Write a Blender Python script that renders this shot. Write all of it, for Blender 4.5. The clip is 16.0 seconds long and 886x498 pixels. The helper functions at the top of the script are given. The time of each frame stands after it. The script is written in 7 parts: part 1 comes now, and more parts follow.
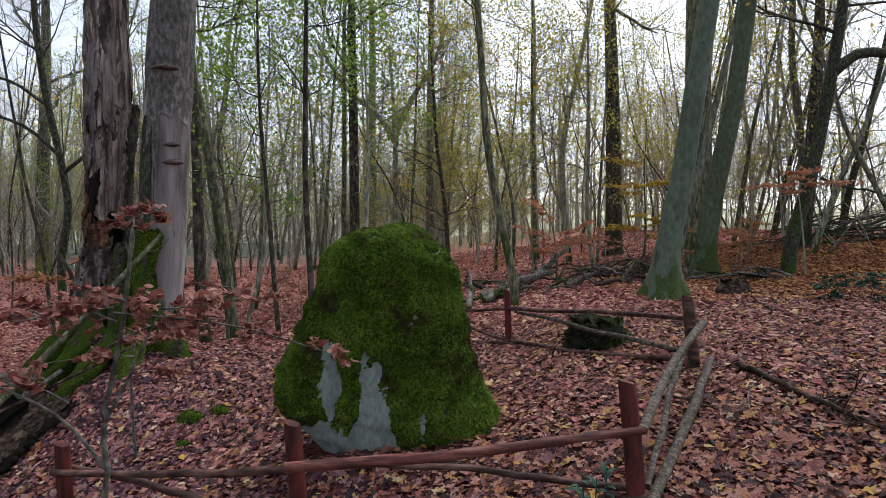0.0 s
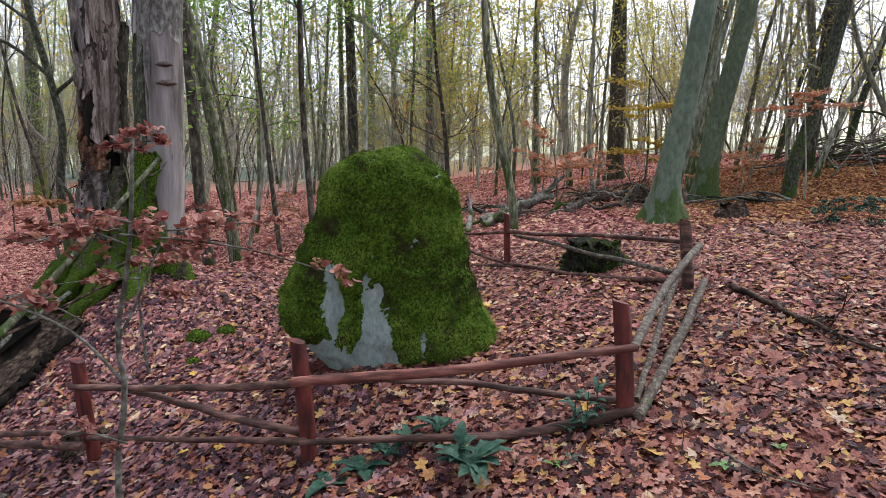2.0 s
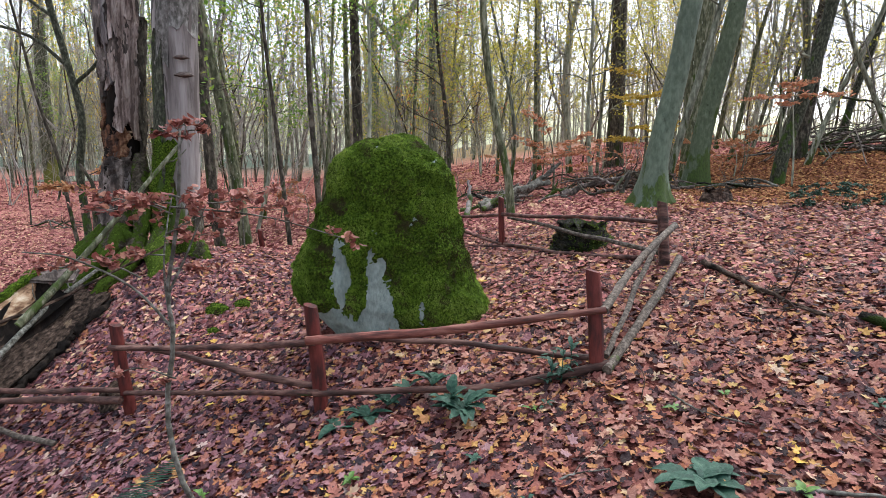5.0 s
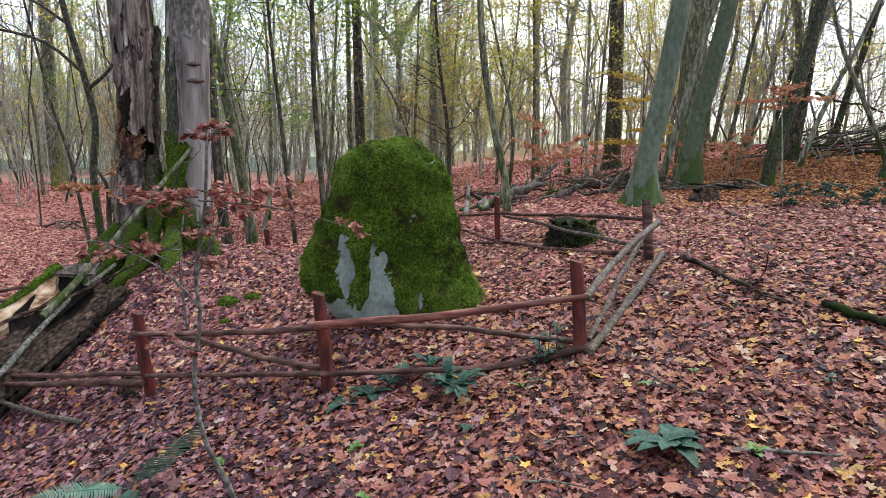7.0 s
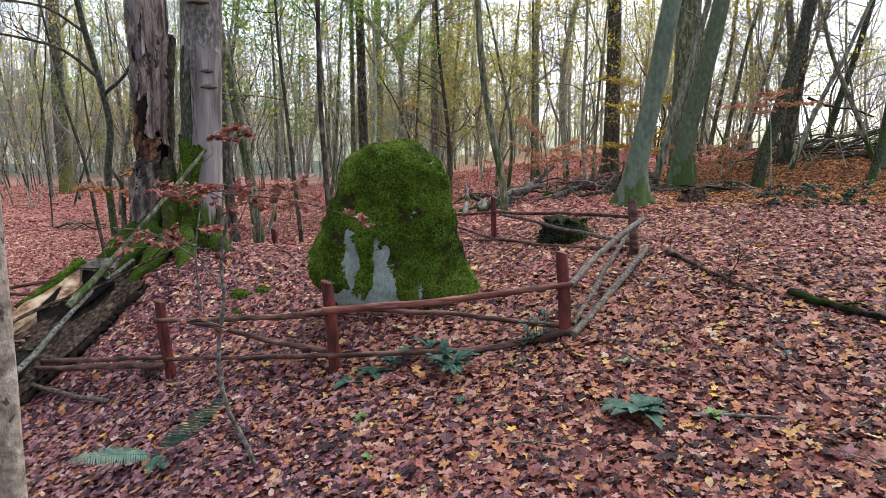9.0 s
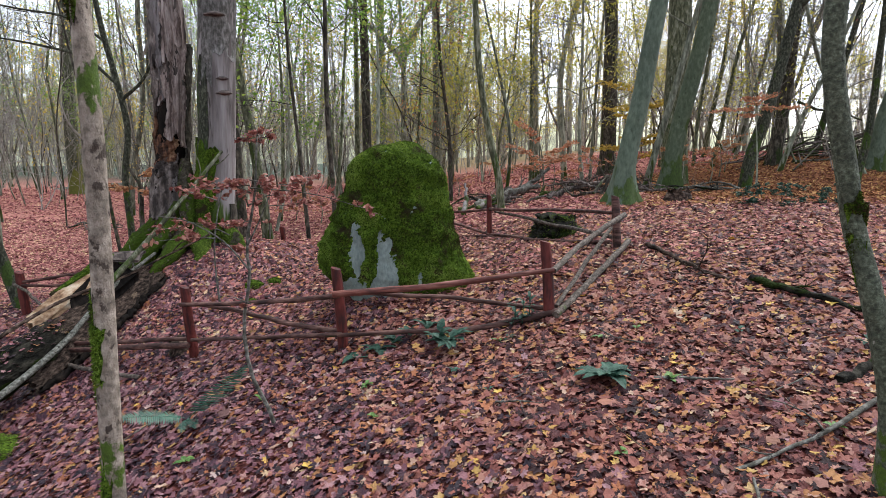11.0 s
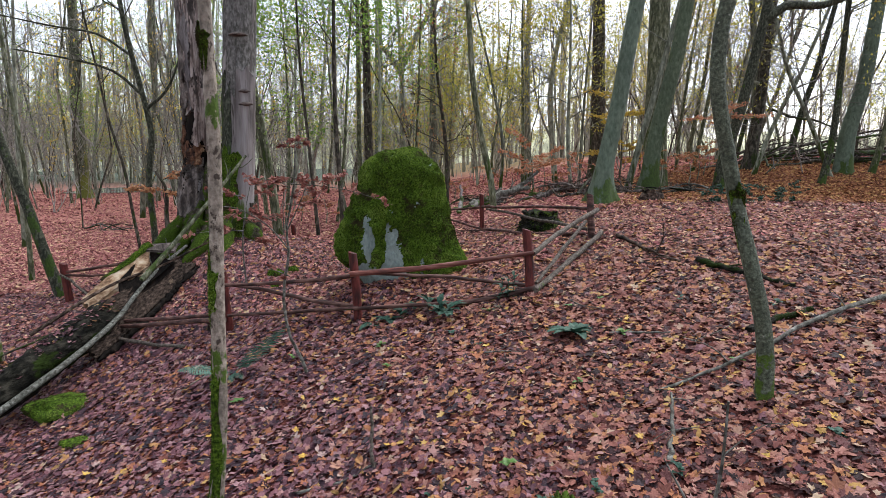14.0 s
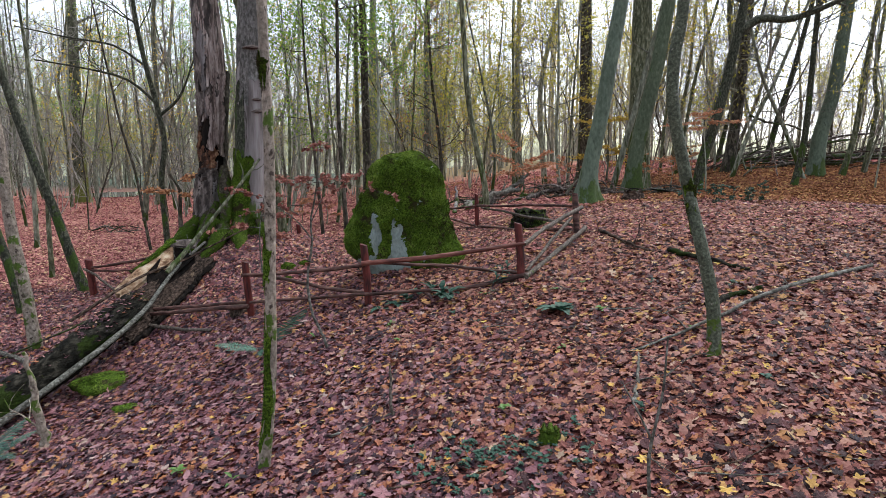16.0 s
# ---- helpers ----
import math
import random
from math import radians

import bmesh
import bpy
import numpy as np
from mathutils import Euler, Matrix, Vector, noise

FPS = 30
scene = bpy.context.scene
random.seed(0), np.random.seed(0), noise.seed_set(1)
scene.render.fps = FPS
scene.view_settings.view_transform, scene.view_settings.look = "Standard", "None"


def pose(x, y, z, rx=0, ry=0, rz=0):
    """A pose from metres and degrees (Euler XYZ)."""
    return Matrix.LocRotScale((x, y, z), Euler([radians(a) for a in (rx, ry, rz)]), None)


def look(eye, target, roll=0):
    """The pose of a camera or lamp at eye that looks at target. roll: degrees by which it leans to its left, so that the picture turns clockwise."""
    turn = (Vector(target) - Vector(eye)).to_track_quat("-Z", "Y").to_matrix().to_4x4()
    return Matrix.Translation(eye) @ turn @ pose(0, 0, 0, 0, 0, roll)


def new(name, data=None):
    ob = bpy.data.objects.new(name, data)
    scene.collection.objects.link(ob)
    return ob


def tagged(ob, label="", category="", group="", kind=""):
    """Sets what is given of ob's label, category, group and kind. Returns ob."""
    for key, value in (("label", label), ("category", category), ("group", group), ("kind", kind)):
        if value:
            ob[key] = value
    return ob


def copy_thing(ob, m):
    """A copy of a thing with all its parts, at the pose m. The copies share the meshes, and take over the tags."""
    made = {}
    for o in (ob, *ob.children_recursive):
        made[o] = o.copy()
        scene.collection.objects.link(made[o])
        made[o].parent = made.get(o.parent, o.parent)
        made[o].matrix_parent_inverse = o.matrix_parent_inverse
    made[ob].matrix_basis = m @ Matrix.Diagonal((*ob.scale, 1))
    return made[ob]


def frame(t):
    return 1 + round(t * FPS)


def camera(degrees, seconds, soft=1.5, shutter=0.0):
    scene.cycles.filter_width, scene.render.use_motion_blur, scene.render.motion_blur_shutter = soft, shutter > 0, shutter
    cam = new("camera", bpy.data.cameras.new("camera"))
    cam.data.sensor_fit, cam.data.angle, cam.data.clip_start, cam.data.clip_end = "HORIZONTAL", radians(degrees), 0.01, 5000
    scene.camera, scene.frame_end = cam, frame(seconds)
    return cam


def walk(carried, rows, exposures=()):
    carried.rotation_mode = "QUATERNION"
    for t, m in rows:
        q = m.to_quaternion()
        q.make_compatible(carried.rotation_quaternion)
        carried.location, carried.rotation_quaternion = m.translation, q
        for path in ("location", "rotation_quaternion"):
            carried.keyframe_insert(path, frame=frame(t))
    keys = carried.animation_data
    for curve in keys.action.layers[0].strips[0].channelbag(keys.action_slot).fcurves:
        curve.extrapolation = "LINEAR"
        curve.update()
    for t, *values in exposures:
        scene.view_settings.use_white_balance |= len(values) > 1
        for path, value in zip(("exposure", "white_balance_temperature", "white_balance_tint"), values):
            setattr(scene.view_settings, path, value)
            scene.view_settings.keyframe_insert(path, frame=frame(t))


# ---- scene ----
cam = camera(74.8, 16.0, soft=0.8)
METRES, EYE, TILT, LEAN, TURN = 4.2, 1.7, -2.0, 0.0, 0.0
ROWS = [
    (0.0, 0.0, 0.0, 0.0000, 0.0, 0.0, -0.00),
    (0.5, 0.0005, -0.0031, -0.0002, 0.0, -1.31, -0.00),
    (1.0, 0.0004, -0.0061, -0.0009, -0.01, -3.53, -0.02),
    (1.5, 0.0001, -0.0074, -0.0003, -0.01, -5.99, -0.03),
    (2.0, 0.0002, -0.0083, -0.0019, -0.01, -7.44, -0.03),
    (2.5, 0.0, -0.0089, -0.0039, -0.01, -7.96, -0.03),
    (2.8, 0.0004, -0.0100, -0.0041, 0.03, -8.14, -0.02),
    (3.0, 0.0045, -0.0360, -0.0035, 0.14, -8.54, -0.02),
    (3.2, 0.0091, -0.0678, -0.0030, 0.24, -8.83, -0.02),
    (3.5, 0.0103, -0.0774, -0.0034, 0.27, -8.84, -0.03),
    (4.0, 0.0123, -0.0957, -0.0051, 0.32, -8.74, -0.04),
    (4.8, 0.0159, -0.1291, -0.0069, 0.38, -8.62, -0.05),
    (5.6, 0.0198, -0.1666, -0.0083, 0.43, -8.52, -0.04),
    (6.5, 0.0243, -0.2108, -0.0104, 0.49, -8.39, -0.04),
    (7.0, 0.0271, -0.2364, -0.0122, 0.55, -8.33, -0.04),
    (7.5, 0.0300, -0.2607, -0.0148, 0.61, -8.23, -0.04),
    (8.0, 0.0322, -0.2874, -0.0168, 0.64, -8.13, -0.05),
    (8.5, 0.0351, -0.3157, -0.0192, 0.70, -8.02, -0.06),
    (9.0, 0.0385, -0.3474, -0.0216, 0.77, -7.92, -0.07),
    (9.8, 0.0457, -0.4032, -0.0256, 0.91, -7.81, -0.07),
    (10.7, 0.0512, -0.4727, -0.0303, 0.98, -7.67, -0.07),
    (11.5, 0.0568, -0.5402, -0.0338, 1.08, -7.57, -0.06),
    (12.0, 0.0559, -0.5855, -0.0374, 0.97, -7.47, -0.05),
    (12.5, 0.0546, -0.6314, -0.0399, 0.87, -7.39, -0.04),
    (13.0, 0.0533, -0.6804, -0.0417, 0.77, -7.29, -0.03),
    (13.5, 0.0520, -0.7296, -0.0439, 0.70, -7.21, -0.03),
    (14.0, 0.0504, -0.7820, -0.0454, 0.61, -7.12, -0.01),
    (14.5, 0.0462, -0.8363, -0.0474, 0.46, -7.05, 0.01),
    (15.0, 0.0393, -0.8905, -0.0511, 0.27, -6.92, 0.02),
    (15.5, 0.0305, -0.9443, -0.0558, 0.02, -6.79, 0.06),
    (16.0, 0.0208, -0.9980, -0.0600, -0.27, -6.66, 0.12),
]
walk(cam, [(t, pose(0, 0, EYE, TILT, LEAN, TURN) @ pose(METRES * x, METRES * y, METRES * z, 90 + pitch, roll, yaw)) for t, x, y, z, yaw, pitch, roll in ROWS],
     [(0.0, 1.5, 6150, 10), (0.8, 1.73, 6150, 10), (2.0, 2.22, 6150, 10), (4.0, 2.43, 6150, 10), (9.0, 2.30, 6150, 10), (16.0, 2.06, 6150, 10)])

# ---- sky and daylight: a bright overcast November sky ----
SUN_UP, SUN_AROUND = 56.0, 38.0
world = bpy.data.worlds.new("overcast_sky")
scene.world = world
world.use_nodes = True
wn = world.node_tree
sky = wn.nodes.new("ShaderNodeTexSky")
sky.sky_type, sky.sun_disc = "NISHITA", False
sky.sun_elevation, sky.sun_rotation = radians(SUN_UP), radians(SUN_AROUND)
sky.air_density, sky.dust_density, sky.ozone_density, sky.altitude = 1.0, 1.4, 1.0, 100
back = wn.nodes["Background"]
back.inputs["Strength"].default_value = 0.085
veil = wn.nodes.new("ShaderNodeHueSaturation")  # a cloud layer takes most of the blue out of the sky
veil.inputs["Saturation"].default_value = 0.35
wn.links.new(sky.outputs[0], veil.inputs["Color"])
wn.links.new(veil.outputs[0], back.inputs["Color"])
sun_data = bpy.data.lights.new("sun", "SUN")
sun_data.energy, sun_data.angle, sun_data.color = 1.1, radians(50), (1.0, 0.96, 0.9)
sun = new("sun", sun_data)
az, el = radians(SUN_AROUND), radians(SUN_UP)
sun.matrix_world = look((0, 0, 0), (-math.sin(az) * math.cos(el), -math.cos(az) * math.cos(el), -math.sin(el)))

# ---- materials ----


def material(name, stops, scale=4.0, rough=0.8, bump=0.3, bump_scale=None, stretch=(1, 1, 1), detail=8.0, per="", moss=None,
             spots=None, sheen=0.0, translucent=0.0, bump_dist=0.02, spec=0.3, contrast=2.1, clump=(0.55, 0.3), spread=1.0):
    """A surface whose colour runs over the stops by noise, or by a random number per piece. moss: (colour, height to which it
    grows, strength); spots: (colour, scale, share)."""
    m = bpy.data.materials.new(name)
    m.use_nodes = True
    nt = m.node_tree
    bsdf = nt.nodes["Principled BSDF"]
    co = nt.nodes.new("ShaderNodeTexCoord")
    mp = nt.nodes.new("ShaderNodeMapping")
    mp.inputs["Scale"].default_value = stretch
    nt.links.new(co.outputs["Object"], mp.inputs[0])

    def noise_of(s, d=detail, rou=0.62):
        n = nt.nodes.new("ShaderNodeTexNoise")
        n.inputs["Scale"].default_value, n.inputs["Detail"].default_value, n.inputs["Roughness"].default_value = s, d, rou
        nt.links.new(mp.outputs[0], n.inputs["Vector"])
        return n.outputs[0]

    def maths(op, a, b):
        n = nt.nodes.new("ShaderNodeMath")
        n.operation = op
        for i, v in enumerate((a, b)):
            if isinstance(v, (int, float)):
                n.inputs[i].default_value = v
            else:
                nt.links.new(v, n.inputs[i])
        return n.outputs[0]

    def mix(f, a, b):
        n = nt.nodes.new("ShaderNodeMix")
        n.data_type = "RGBA"
        for i, v in ((0, f), (6, a), (7, b)):
            if isinstance(v, (int, float)):
                n.inputs[i].default_value = v
            elif isinstance(v, tuple):
                n.inputs[i].default_value = (*v, 1)
            else:
                nt.links.new(v, n.inputs[i])
        return n.outputs[2]

    def ramp(f, rows):
        n = nt.nodes.new("ShaderNodeValToRGB")
        els = n.color_ramp.elements
        while len(els) < len(rows):
            els.new(0.5)
        for e, (p, c) in zip(els, rows):
            e.position, e.color = p, (*c, 1)
        nt.links.new(f, n.inputs[0])
        return n.outputs[0]

    def strong(v, k):
        return maths("ADD", maths("MULTIPLY", maths("SUBTRACT", v, 0.5), k), 0.5)

    fine = strong(noise_of(scale), contrast)
    if per == "island":
        g = nt.nodes.new("ShaderNodeNewGeometry")
        big = noise_of(clump[0], 3.0)
        isl = maths("ADD", maths("ADD", maths("MULTIPLY", g.outputs["Random Per Island"], spread), 0.5 - spread / 2), maths("MULTIPLY", maths("SUBTRACT", big, 0.5), clump[1]))
        colour = ramp(isl, stops)
        colour = mix(maths("MULTIPLY", fine, 0.35), colour, (0.03, 0.015, 0.012))
    elif per == "object":
        oi = nt.nodes.new("ShaderNodeObjectInfo")
        colour = ramp(maths("ADD", maths("MULTIPLY", fine, 0.7), maths("MULTIPLY", oi.outputs["Random"], 0.35)), stops)
    else:
        colour = ramp(fine, stops)
        broad = strong(noise_of(scale * 0.13, 4.0), 2.2)
        colour = mix(maths("MULTIPLY", maths("SUBTRACT", broad, 0.4), 0.9), colour, tuple(v * 0.5 for v in stops[0][1]))
    if spots:
        sv = noise_of(spots[1], 5.0)
        sel = ramp(sv, [(1 - spots[2], (0, 0, 0)), (min(1.0, 1 - spots[2] + 0.05), (1, 1, 1))])
        colour = mix(sel, colour, spots[0])
    if moss:
        sx = nt.nodes.new("ShaderNodeSeparateXYZ")
        nt.links.new(co.outputs["Object"], sx.inputs[0])
        rise = maths("SUBTRACT", 1.0, maths("DIVIDE", sx.outputs["Z"], moss[1]))
        patch = noise_of(moss[3] if len(moss) > 3 else 2.2, 6.0)
        sel = maths("ADD", maths("MULTIPLY", rise, moss[2]), maths("MULTIPLY", maths("SUBTRACT", patch, 0.5), 5.5))
        cl = ramp(sel, [(0.42, (0, 0, 0)), (0.6, (1, 1, 1))])
        green = ramp(noise_of(34.0, 4.0), [(0.3, tuple(v * 0.45 for v in moss[0])), (0.7, moss[0])])
        colour = mix(cl, colour, green)
    nt.links.new(colour, bsdf.inputs["Base Color"])
    bsdf.inputs["Roughness"].default_value = rough
    bsdf.inputs["Specular IOR Level"].default_value = spec
    if bump:
        bp = nt.nodes.new("ShaderNodeBump")
        bp.inputs["Strength"].default_value, bp.inputs["Distance"].default_value = bump, bump_dist
        nt.links.new(noise_of(bump_scale or scale * 2.0), bp.inputs["Height"])
        nt.links.new(bp.outputs[0], bsdf.inputs["Normal"])
    if translucent:
        tr = nt.nodes.new("ShaderNodeBsdfTranslucent")
        nt.links.new(colour, tr.inputs[0])
        ms = nt.nodes.new("ShaderNodeMixShader")
        ms.inputs[0].default_value = translucent
        nt.links.new(bsdf.outputs[0], ms.inputs[1])
        nt.links.new(tr.outputs[0], ms.inputs[2])
        nt.links.new(ms.outputs[0], nt.nodes["Material Output"].inputs[0])
    return m


MOSS = (0.075, 0.125, 0.012)
M_SOIL = material("forest_soil", [(0.3, (0.033, 0.0121, 0.011)), (0.5, (0.0935, 0.033, 0.0275)), (0.7, (0.165, 0.0616, 0.0506))], 26.0, 0.95, 0.8, 18.0, spec=0.0)
nt = M_SOIL.node_tree
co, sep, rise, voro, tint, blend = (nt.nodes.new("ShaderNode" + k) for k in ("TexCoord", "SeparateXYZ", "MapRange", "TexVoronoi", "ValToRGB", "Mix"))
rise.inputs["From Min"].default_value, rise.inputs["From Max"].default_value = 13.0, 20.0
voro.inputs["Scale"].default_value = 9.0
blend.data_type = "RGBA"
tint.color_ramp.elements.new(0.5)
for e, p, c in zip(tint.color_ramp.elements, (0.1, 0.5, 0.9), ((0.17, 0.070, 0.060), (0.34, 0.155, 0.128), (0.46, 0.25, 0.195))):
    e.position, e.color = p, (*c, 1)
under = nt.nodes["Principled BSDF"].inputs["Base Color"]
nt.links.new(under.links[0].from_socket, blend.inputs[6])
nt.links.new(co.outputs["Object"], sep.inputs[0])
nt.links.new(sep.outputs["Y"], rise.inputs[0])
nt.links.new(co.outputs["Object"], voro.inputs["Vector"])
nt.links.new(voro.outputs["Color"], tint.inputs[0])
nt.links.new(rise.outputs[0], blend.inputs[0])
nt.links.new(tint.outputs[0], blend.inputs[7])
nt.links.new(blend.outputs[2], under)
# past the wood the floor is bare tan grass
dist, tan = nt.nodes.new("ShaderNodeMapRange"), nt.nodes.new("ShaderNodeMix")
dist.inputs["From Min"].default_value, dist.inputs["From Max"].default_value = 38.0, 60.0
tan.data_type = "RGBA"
side, grass = nt.nodes.new("ShaderNodeMapRange"), nt.nodes.new("ShaderNodeMix")  # grey-green to the west, tan to the east
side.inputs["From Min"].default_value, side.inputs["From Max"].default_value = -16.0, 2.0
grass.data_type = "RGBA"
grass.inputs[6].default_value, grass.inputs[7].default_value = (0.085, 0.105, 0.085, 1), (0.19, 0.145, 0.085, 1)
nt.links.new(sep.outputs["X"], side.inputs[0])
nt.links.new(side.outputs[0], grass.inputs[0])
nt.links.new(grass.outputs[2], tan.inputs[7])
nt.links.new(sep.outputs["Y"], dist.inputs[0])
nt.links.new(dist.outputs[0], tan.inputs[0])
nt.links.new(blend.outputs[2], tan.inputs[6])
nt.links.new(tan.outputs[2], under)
LITTER = [(0.0, (0.01596, 0.00945, 0.01688)), (0.15, (0.03713, 0.01611, 0.02629)), (0.32, (0.09324, 0.03501, 0.0484)), (0.50, (0.1898, 0.07479, 0.08808)), (0.65, (0.2646, 0.1224, 0.1358)),
          (0.78, (0.3175, 0.1809, 0.1892)), (0.85, (0.2789, 0.08946, 0.04734)), (0.92, (0.3385, 0.1386, 0.05432)), (0.955, (0.3973, 0.2502, 0.08274)), (0.98, (0.4469, 0.3303, 0.2949)), (1.0, (0.3276, 0.1755, 0.1533))]
WARM = [(0.0, (0.02093, 0.0107, 0.01264)), (0.14, (0.04909, 0.01946, 0.0224)), (0.30, (0.1163, 0.03983, 0.03889)), (0.48, (0.236, 0.08023, 0.06166)), (0.63, (0.3084, 0.1264, 0.09678)),
        (0.76, (0.3617, 0.1882, 0.1506)), (0.84, (0.36, 0.135, 0.062)), (0.92, (0.41, 0.205, 0.085)), (0.955, (0.4384, 0.272, 0.06551)), (0.98, (0.49, 0.3597, 0.2572)), (1.0, (0.3876, 0.2011, 0.1416))]
M_WARMLITTER = material("fallen_maple_leaves", WARM, 34.0, 0.62, 0.5, 70.0, per="island", translucent=0.08, spec=0.16, clump=(0.8, 0.28), spread=1.08)
M_LITTER = material("fallen_leaves", LITTER, 34.0, 0.58, 0.5, 70.0, per="island", translucent=0.08, spec=0.22, clump=(0.8, 0.28), spread=1.08)
M_BEECHLITTER = material("fallen_beech_leaves", [(0.0, (0.1024, 0.04306, 0.04849)), (0.3, (0.3134, 0.1177, 0.1176)), (0.6, (0.4942, 0.2125, 0.194)),
                         (0.85, (0.6026, 0.3229, 0.2573)), (1.0, (0.699, 0.5167, 0.294))], 22.0, 0.75, 0.2, per="island", translucent=0.1, spec=0.0)
M_FARLITTER = material("dull_far_leaves", [(0.0, (0.08278, 0.03146, 0.03731)), (0.3, (0.2532, 0.08604, 0.09048)), (0.6, (0.399, 0.1553, 0.1493)),
                         (0.85, (0.4868, 0.2362, 0.1979)), (1.0, (0.5648, 0.3779, 0.2261))], 22.0, 0.75, 0.2, per="island", translucent=0.1, spec=0.0)
M_YELLOWLEAF = material("yellow_maple_leaf", [(0.2, (0.38, 0.20, 0.035)), (0.6, (0.5, 0.31, 0.05)), (0.9, (0.42, 0.33, 0.10))], 9.0, 0.5, 0.3, 60.0, per="object", translucent=0.15)
M_BEECH = material("smooth_beech_bark", [(0.2, (0.055, 0.077, 0.051)), (0.5, (0.090, 0.118, 0.082)), (0.8, (0.135, 0.166, 0.122))], 16.0, 0.72, 0.5, 46.0,
                   stretch=(1, 1, 0.45), moss=((0.05, 0.085, 0.012), 0.9, 0.8, 2.6), spots=((0.050, 0.064, 0.043), 9.0, 0.38), bump_dist=0.008, contrast=1.5)
M_MOSSBEECH = material("mossy_beech_bark", [(0.2, (0.038, 0.051, 0.026)), (0.5, (0.068, 0.088, 0.050)), (0.8, (0.11, 0.134, 0.088))], 16.0, 0.78, 0.5, 46.0,
                       stretch=(1, 1, 0.45), moss=((0.045, 0.075, 0.010), 2.6, 0.8, 1.6), spots=((0.032, 0.044, 0.02), 9.0, 0.38), bump_dist=0.008, contrast=1.5)
M_RUSTCROWN = material("rusty_orange_foliage", [(0.0, (0.36, 0.12, 0.065)), (0.5, (0.54, 0.23, 0.125)), (1.0, (0.64, 0.37, 0.21))], 20.0, 0.6, 0.0, per="island", translucent=0.5)
M_GREYBARK = material("grey_speckled_dead_bark", [(0.3, (0.060, 0.056, 0.048)), (0.55, (0.135, 0.124, 0.114)), (0.8, (0.22, 0.205, 0.192))], 20.0, 0.85, 1.0, 24.0,
                      stretch=(1, 1, 0.5), spots=((0.32, 0.31, 0.285), 40.0, 0.34), contrast=2.0)
M_BANKLITTER = material("brown_bank_leaves", [(0.0, (0.06742, 0.02828, 0.01715)), (0.3, (0.191, 0.08159, 0.04573)), (0.6, (0.3146, 0.1413, 0.07621)), (0.85, (0.4269, 0.2176, 0.09526)), (1.0, (0.5168, 0.3481, 0.1429))], 22.0, 0.6, 0.2, per="island", translucent=0.1, spec=0.0)
M_MOSSYBARK = material("dark_mossy_bark", [(0.3, (0.0162, 0.01823, 0.01013)), (0.55, (0.04253, 0.04556, 0.02734)), (0.8, (0.1013, 0.1033, 0.0729))], 24.0, 0.85, 1.0, 26.0,
                       stretch=(1, 1, 0.55), moss=((0.045, 0.08, 0.009), 2.6, 0.6, 4.0), spots=((0.27, 0.29, 0.22), 44.0, 0.32), contrast=2.4)
M_DARKBARK = material("dark_rough_bark", [(0.3, (0.01944, 0.01702, 0.01216)), (0.55, (0.05832, 0.0486, 0.03523)), (0.8, (0.1397, 0.1216, 0.09478))], 14.0, 0.9, 1.0, 20.0,
                      stretch=(1, 1, 0.4), moss=((0.035, 0.055, 0.010), 1.6, 0.35, 5.0), spots=((0.24, 0.24, 0.19), 32.0, 0.34))
M_GREENBARK = material("algae_green_bark", [(0.3, (0.0442, 0.04973, 0.02486)), (0.55, (0.1133, 0.1188, 0.0663)), (0.8, (0.2347, 0.2347, 0.1658))], 16.0, 0.85, 0.8, 22.0,
                       stretch=(1, 1, 0.3), moss=((0.05, 0.08, 0.012), 1.4, 0.3, 5.0), spots=((0.33, 0.35, 0.28), 30.0, 0.36))
M_FARMOSS = material("moss_bright_far_bark", [(0.3, (0.032, 0.036, 0.018)), (0.55, (0.08, 0.085, 0.05)), (0.8, (0.16, 0.16, 0.115))], 10.0, 0.85, 0.8, 22.0,
                     stretch=(1, 1, 0.3), moss=((0.15, 0.165, 0.03), 3.4, 1.0, 1.5), spots=((0.30, 0.32, 0.25), 18.0, 0.36))
M_PALEBARK = material("pale_mottled_bark", [(0.3, (0.128, 0.1038, 0.0804)), (0.55, (0.2688, 0.2225, 0.1776)), (0.8, (0.4096, 0.35, 0.288))], 26.0, 0.8, 0.9, 40.0,
                      stretch=(1, 1, 0.75), moss=(MOSS, 1.9, 0.38, 6.0), spots=((0.05, 0.036, 0.027), 15.0, 0.42), contrast=1.5)
M_HORNBEAM = material("grey_hornbeam_bark", [(0.3, (0.03726, 0.04223, 0.02731)), (0.55, (0.09191, 0.1041, 0.06887)), (0.8, (0.1739, 0.1999, 0.1401))], 44.0, 0.8, 0.9, 60.0,
                      moss=(MOSS, 0.45, 1.0, 7.0), spots=((0.26, 0.25, 0.21), 24.0, 0.33), contrast=1.5)
M_SPLIT = material("split_pinkish_wood", [(0.3, (0.098, 0.069, 0.0598)), (0.5, (0.28, 0.214, 0.188)), (0.75, (0.504, 0.421, 0.381))], 16.0, 0.85, 1.0, 22.0, stretch=(1, 1, 0.09), bump_dist=0.03, spots=((0.05, 0.034, 0.028), 10.0, 0.36))
M_ROOT = material("mossy_root_bark", [(0.3, (0.025, 0.02, 0.015)), (0.55, (0.06, 0.05, 0.036)), (0.8, (0.12, 0.10, 0.075))], 18.0, 0.9, 1.0, 30.0, moss=((0.055, 0.09, 0.010), 1.6, 1.1, 4.0), spec=0.08)
